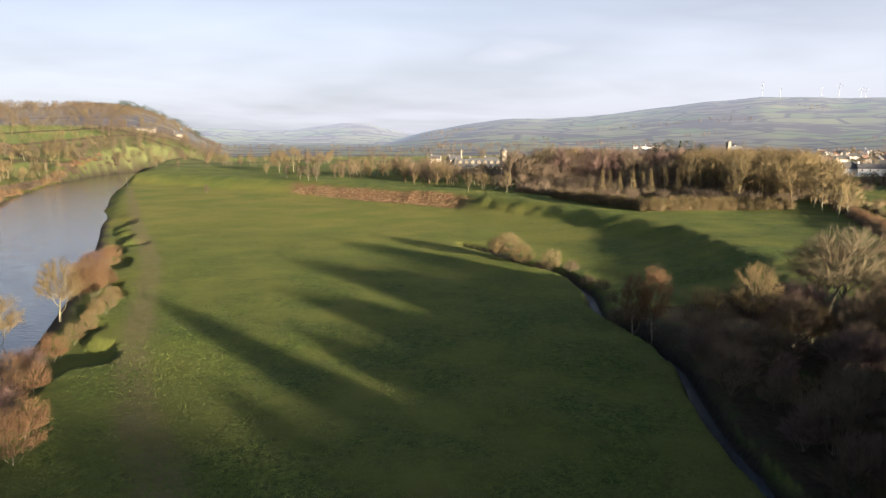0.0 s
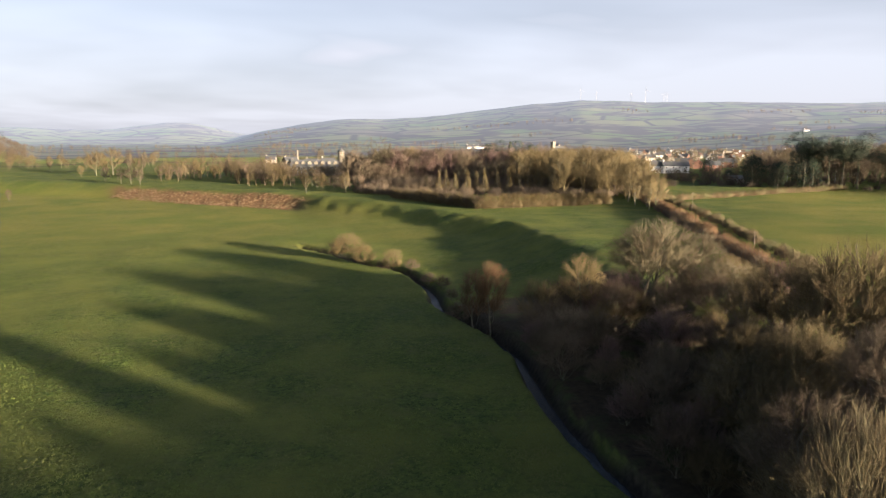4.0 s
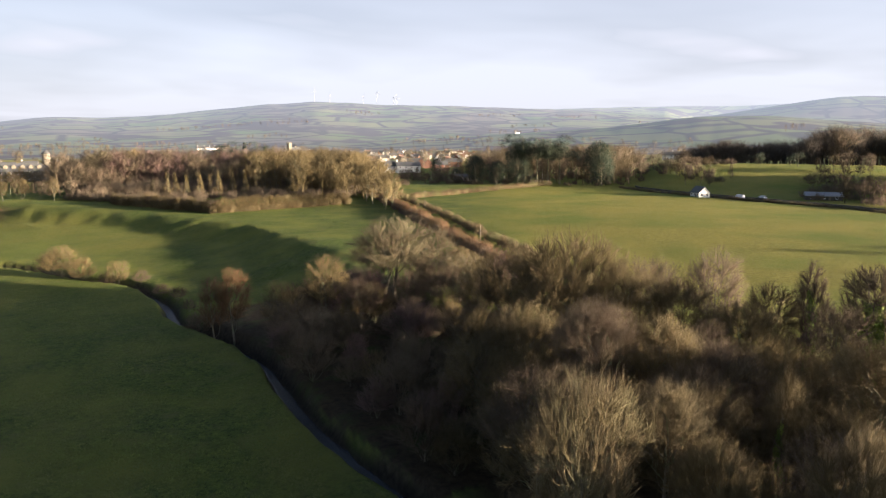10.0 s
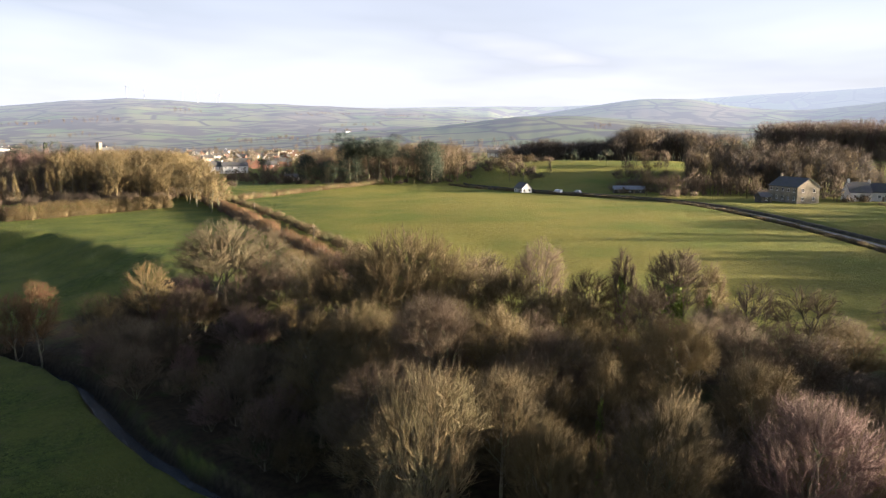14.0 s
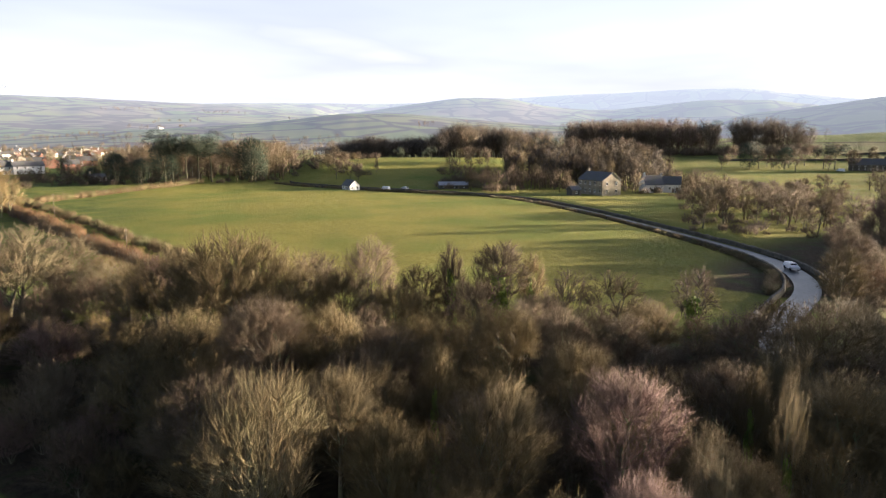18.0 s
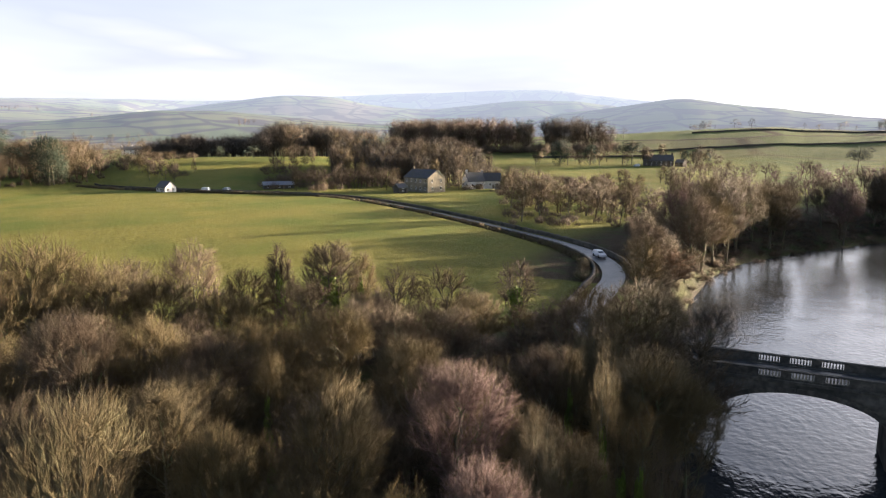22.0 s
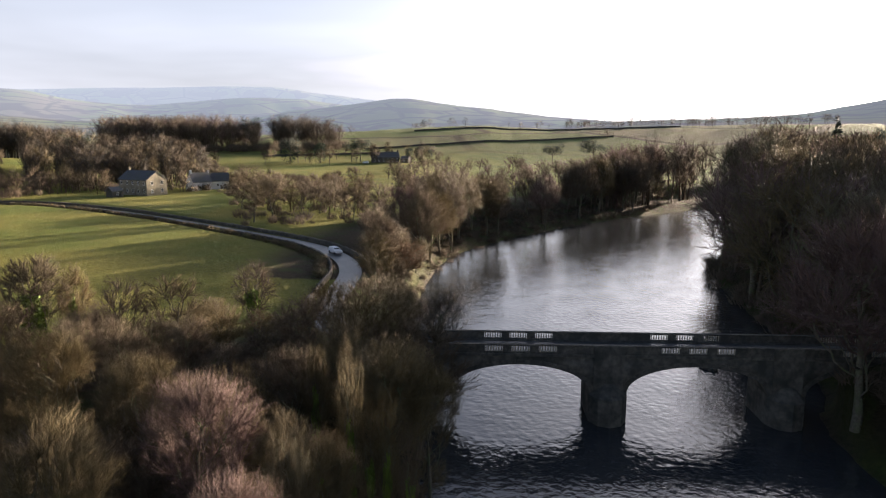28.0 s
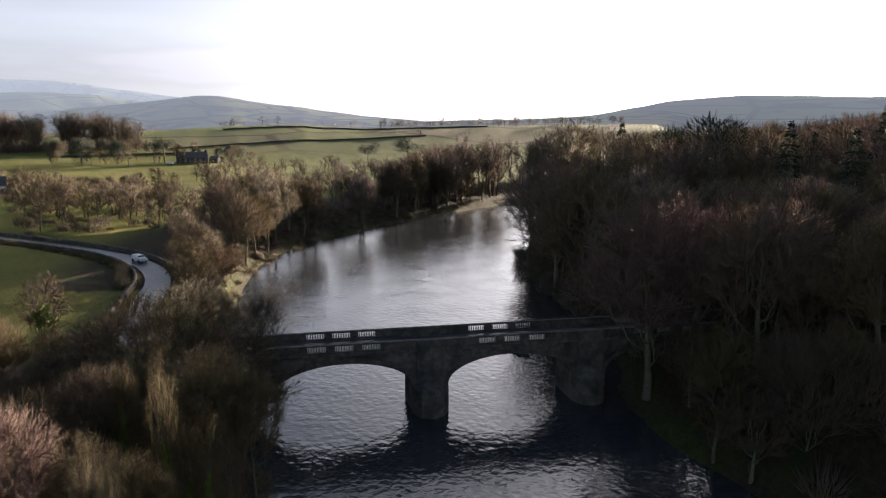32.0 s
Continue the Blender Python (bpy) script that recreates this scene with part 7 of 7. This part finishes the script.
# ---- vehicles on the lane ----
def car(x, y, turn, paint, label, van=False):
    z = height(x, y) + 0.12
    ob = tagged(thing("van" if van else "car", x, y, z, turn), label, "van" if van else "car")
    ln, w, h = (4.9, 1.9, 2.0) if van else (4.2, 1.75, 1.45)
    bm = bmesh.new()
    side = ((-ln / 2, 0.3), (-ln / 2, 0.85), (-ln / 2 + 0.25, h), (ln * 0.12, h), (ln * 0.27, 0.95), (ln / 2 - 0.1, 0.8), (ln / 2, 0.35)) if not van else ((-ln / 2, 0.3), (-ln / 2, h), (ln * 0.2, h), (ln * 0.36, 1.15), (ln / 2, 0.95), (ln / 2, 0.35))
    l, r = ([bm.verts.new((px, sy * (w / 2 - (0.16 if pz > 1.0 else 0)), pz)) for px, pz in side] for sy in (-1, 1))
    n = len(side)
    bm.faces.new(l)
    bm.faces.new(r[::-1])
    for i in range(n):
        bm.faces.new((l[i], r[i], r[(i + 1) % n], l[(i + 1) % n]))
    bmesh.ops.recalc_face_normals(bm, faces=bm.faces[:])
    bmesh.ops.bevel(bm, geom=bm.edges[:], offset=0.06, segments=2, affect="EDGES")
    body = part("body", bm_mesh("body", bm, paint), ob)
    part("windscreen", box_mesh("windscreen", GLASS_DARK, (ln * 0.10, ln * 0.22, -w / 2 + 0.3, w / 2 - 0.3, h * 0.68, h * 0.93)), body)
    part("rear_window", box_mesh("rear_window", GLASS_DARK, (-ln / 2 + 0.02, -ln / 2 + 0.2, -w / 2 + 0.3, w / 2 - 0.3, h * 0.66, h * 0.92)), body)
    tyre = bmesh.new()
    bmesh.ops.create_cone(tyre, cap_ends=True, segments=14, radius1=0.32, radius2=0.32, depth=0.22, matrix=Matrix.Rotation(radians(90), 4, "X"))
    tyre_me = bm_mesh("wheel", tyre, RUBBER)
    for px in (-ln * 0.31, ln * 0.31):
        for py in (-w / 2 + 0.1, w / 2 - 0.1):
            part("wheel", tyre_me, ob).location = (px, py, 0.32)


x, y = polar(89.4, 158)
car(x, y, 205, PAINT_WHITE, "small white car driving on the wet lane")
x, y = polar(57.6, 350)
car(x, y, 80, PAINT_WHITE, "white van parked beside the lane", True)
x, y = polar(92.0, 560)
car(x, y, 60, PAINT_WHITE, "white van parked at the farm", True)


# ---- street lamps and poles by the lane ----
def lamp_post(b, r, h):
    x, y = polar(b, r)
    ob = tagged(thing("street_lamp", x, y, height(x, y), face_to(b)), "tall grey street lamp behind the field", "street lamp", "street lamps")
    bm = bmesh.new()
    bmesh.ops.create_cone(bm, cap_ends=True, segments=8, radius1=0.12, radius2=0.07, depth=h, matrix=Matrix.Translation((0, 0, h / 2)))
    post = part("post", bm_mesh("post", bm, STEEL), ob)
    part("arm", box_mesh("arm", STEEL, (0, 1.3, -0.05, 0.05, h - 0.1, h)), post)
    part("lantern", box_mesh("lantern", STEEL, (1.0, 1.8, -0.16, 0.16, h - 0.16, h + 0.06), bevel=0.04), ob)


for b, r, h in ((39.5, 440, 10), (47.0, 430, 9), (42.6, 436, 9)):
    lamp_post(b, r, h)


# ---- poles, walls, a barn roof, a rock in the stream ----
def pole(b, r, h, mat, label):
    x, y = polar(b, r)
    ob = tagged(thing("pole", x, y, height(x, y)), label, "pole")
    bm = bmesh.new()
    bmesh.ops.create_cone(bm, cap_ends=True, segments=8, radius1=0.09, radius2=0.06, depth=h, matrix=Matrix.Translation((0, 0, h / 2)))
    part("shaft", bm_mesh("shaft", bm, mat), ob)
    part("crossarm", box_mesh("crossarm", mat, (-0.4, 0.4, -0.04, 0.04, h - 0.6, h - 0.52)), ob)


pole(37.6, 178, 5.0, TIMBER, "slim wooden pole beside the track hedge")
pole(33.0, 262, 7.5, TIMBER, "wooden pole beside the track hedge")
pole(-24.4, 520, 6.0, STEEL, "pale marker pole on the river bank")
for b0, b1, r0, r1, lab in ((92, 112, 690, 800, "long dark field wall across the eastern pasture"), (96, 117, 880, 930, "dark field wall on the crest"), (84, 94, 640, 655, "field wall behind the farm")):
    dry_stone_wall([polar(b0 + (b1 - b0) * k / 12, r0 + (r1 - r0) * k / 12) for k in range(13)], 0, 1.7, lab)
x, y = polar(63.2, 358)
house(x, y, face_to(63.2, 8), 15, 6, 2.0, 3.4, STONE, STEEL, "low barn with a pale metal roof by the lane", 0, 3, 1, "f", "barn", "barn")
x, y = polar(36.6, 455)
house(x, y, face_to(36.6, 10), 8, 4, 2.2, 3.2, RENDER_CREAM, SLATE, "small cream shed behind the field", 0, 2, 1, "f", "shed", "shed")
x, y = polar(59.2, 352)
car(x, y, 70, surface("silver_paint", (0.38, 0.39, 0.41), (0.48, 0.49, 0.5), 0.5, 0.3, bump=0, metal=0.5), "silver car parked beside the lane")
bm = bmesh.new()
bmesh.ops.create_icosphere(bm, subdivisions=3, radius=1.0)
for vt in bm.verts:
    vt.co = Vector((vt.co.x * 1.9, vt.co.y * 1.1, vt.co.z * 0.7)) * (1 + 0.35 * noise.noise(vt.co * 1.7))
x, y = polar(120.0, 112)
rock = new("rock", bm_mesh("rock", bm, STONE))
rock.location = (x, y, 0.15)
tagged(rock, "dark rounded rock breaking the river surface", "rock")
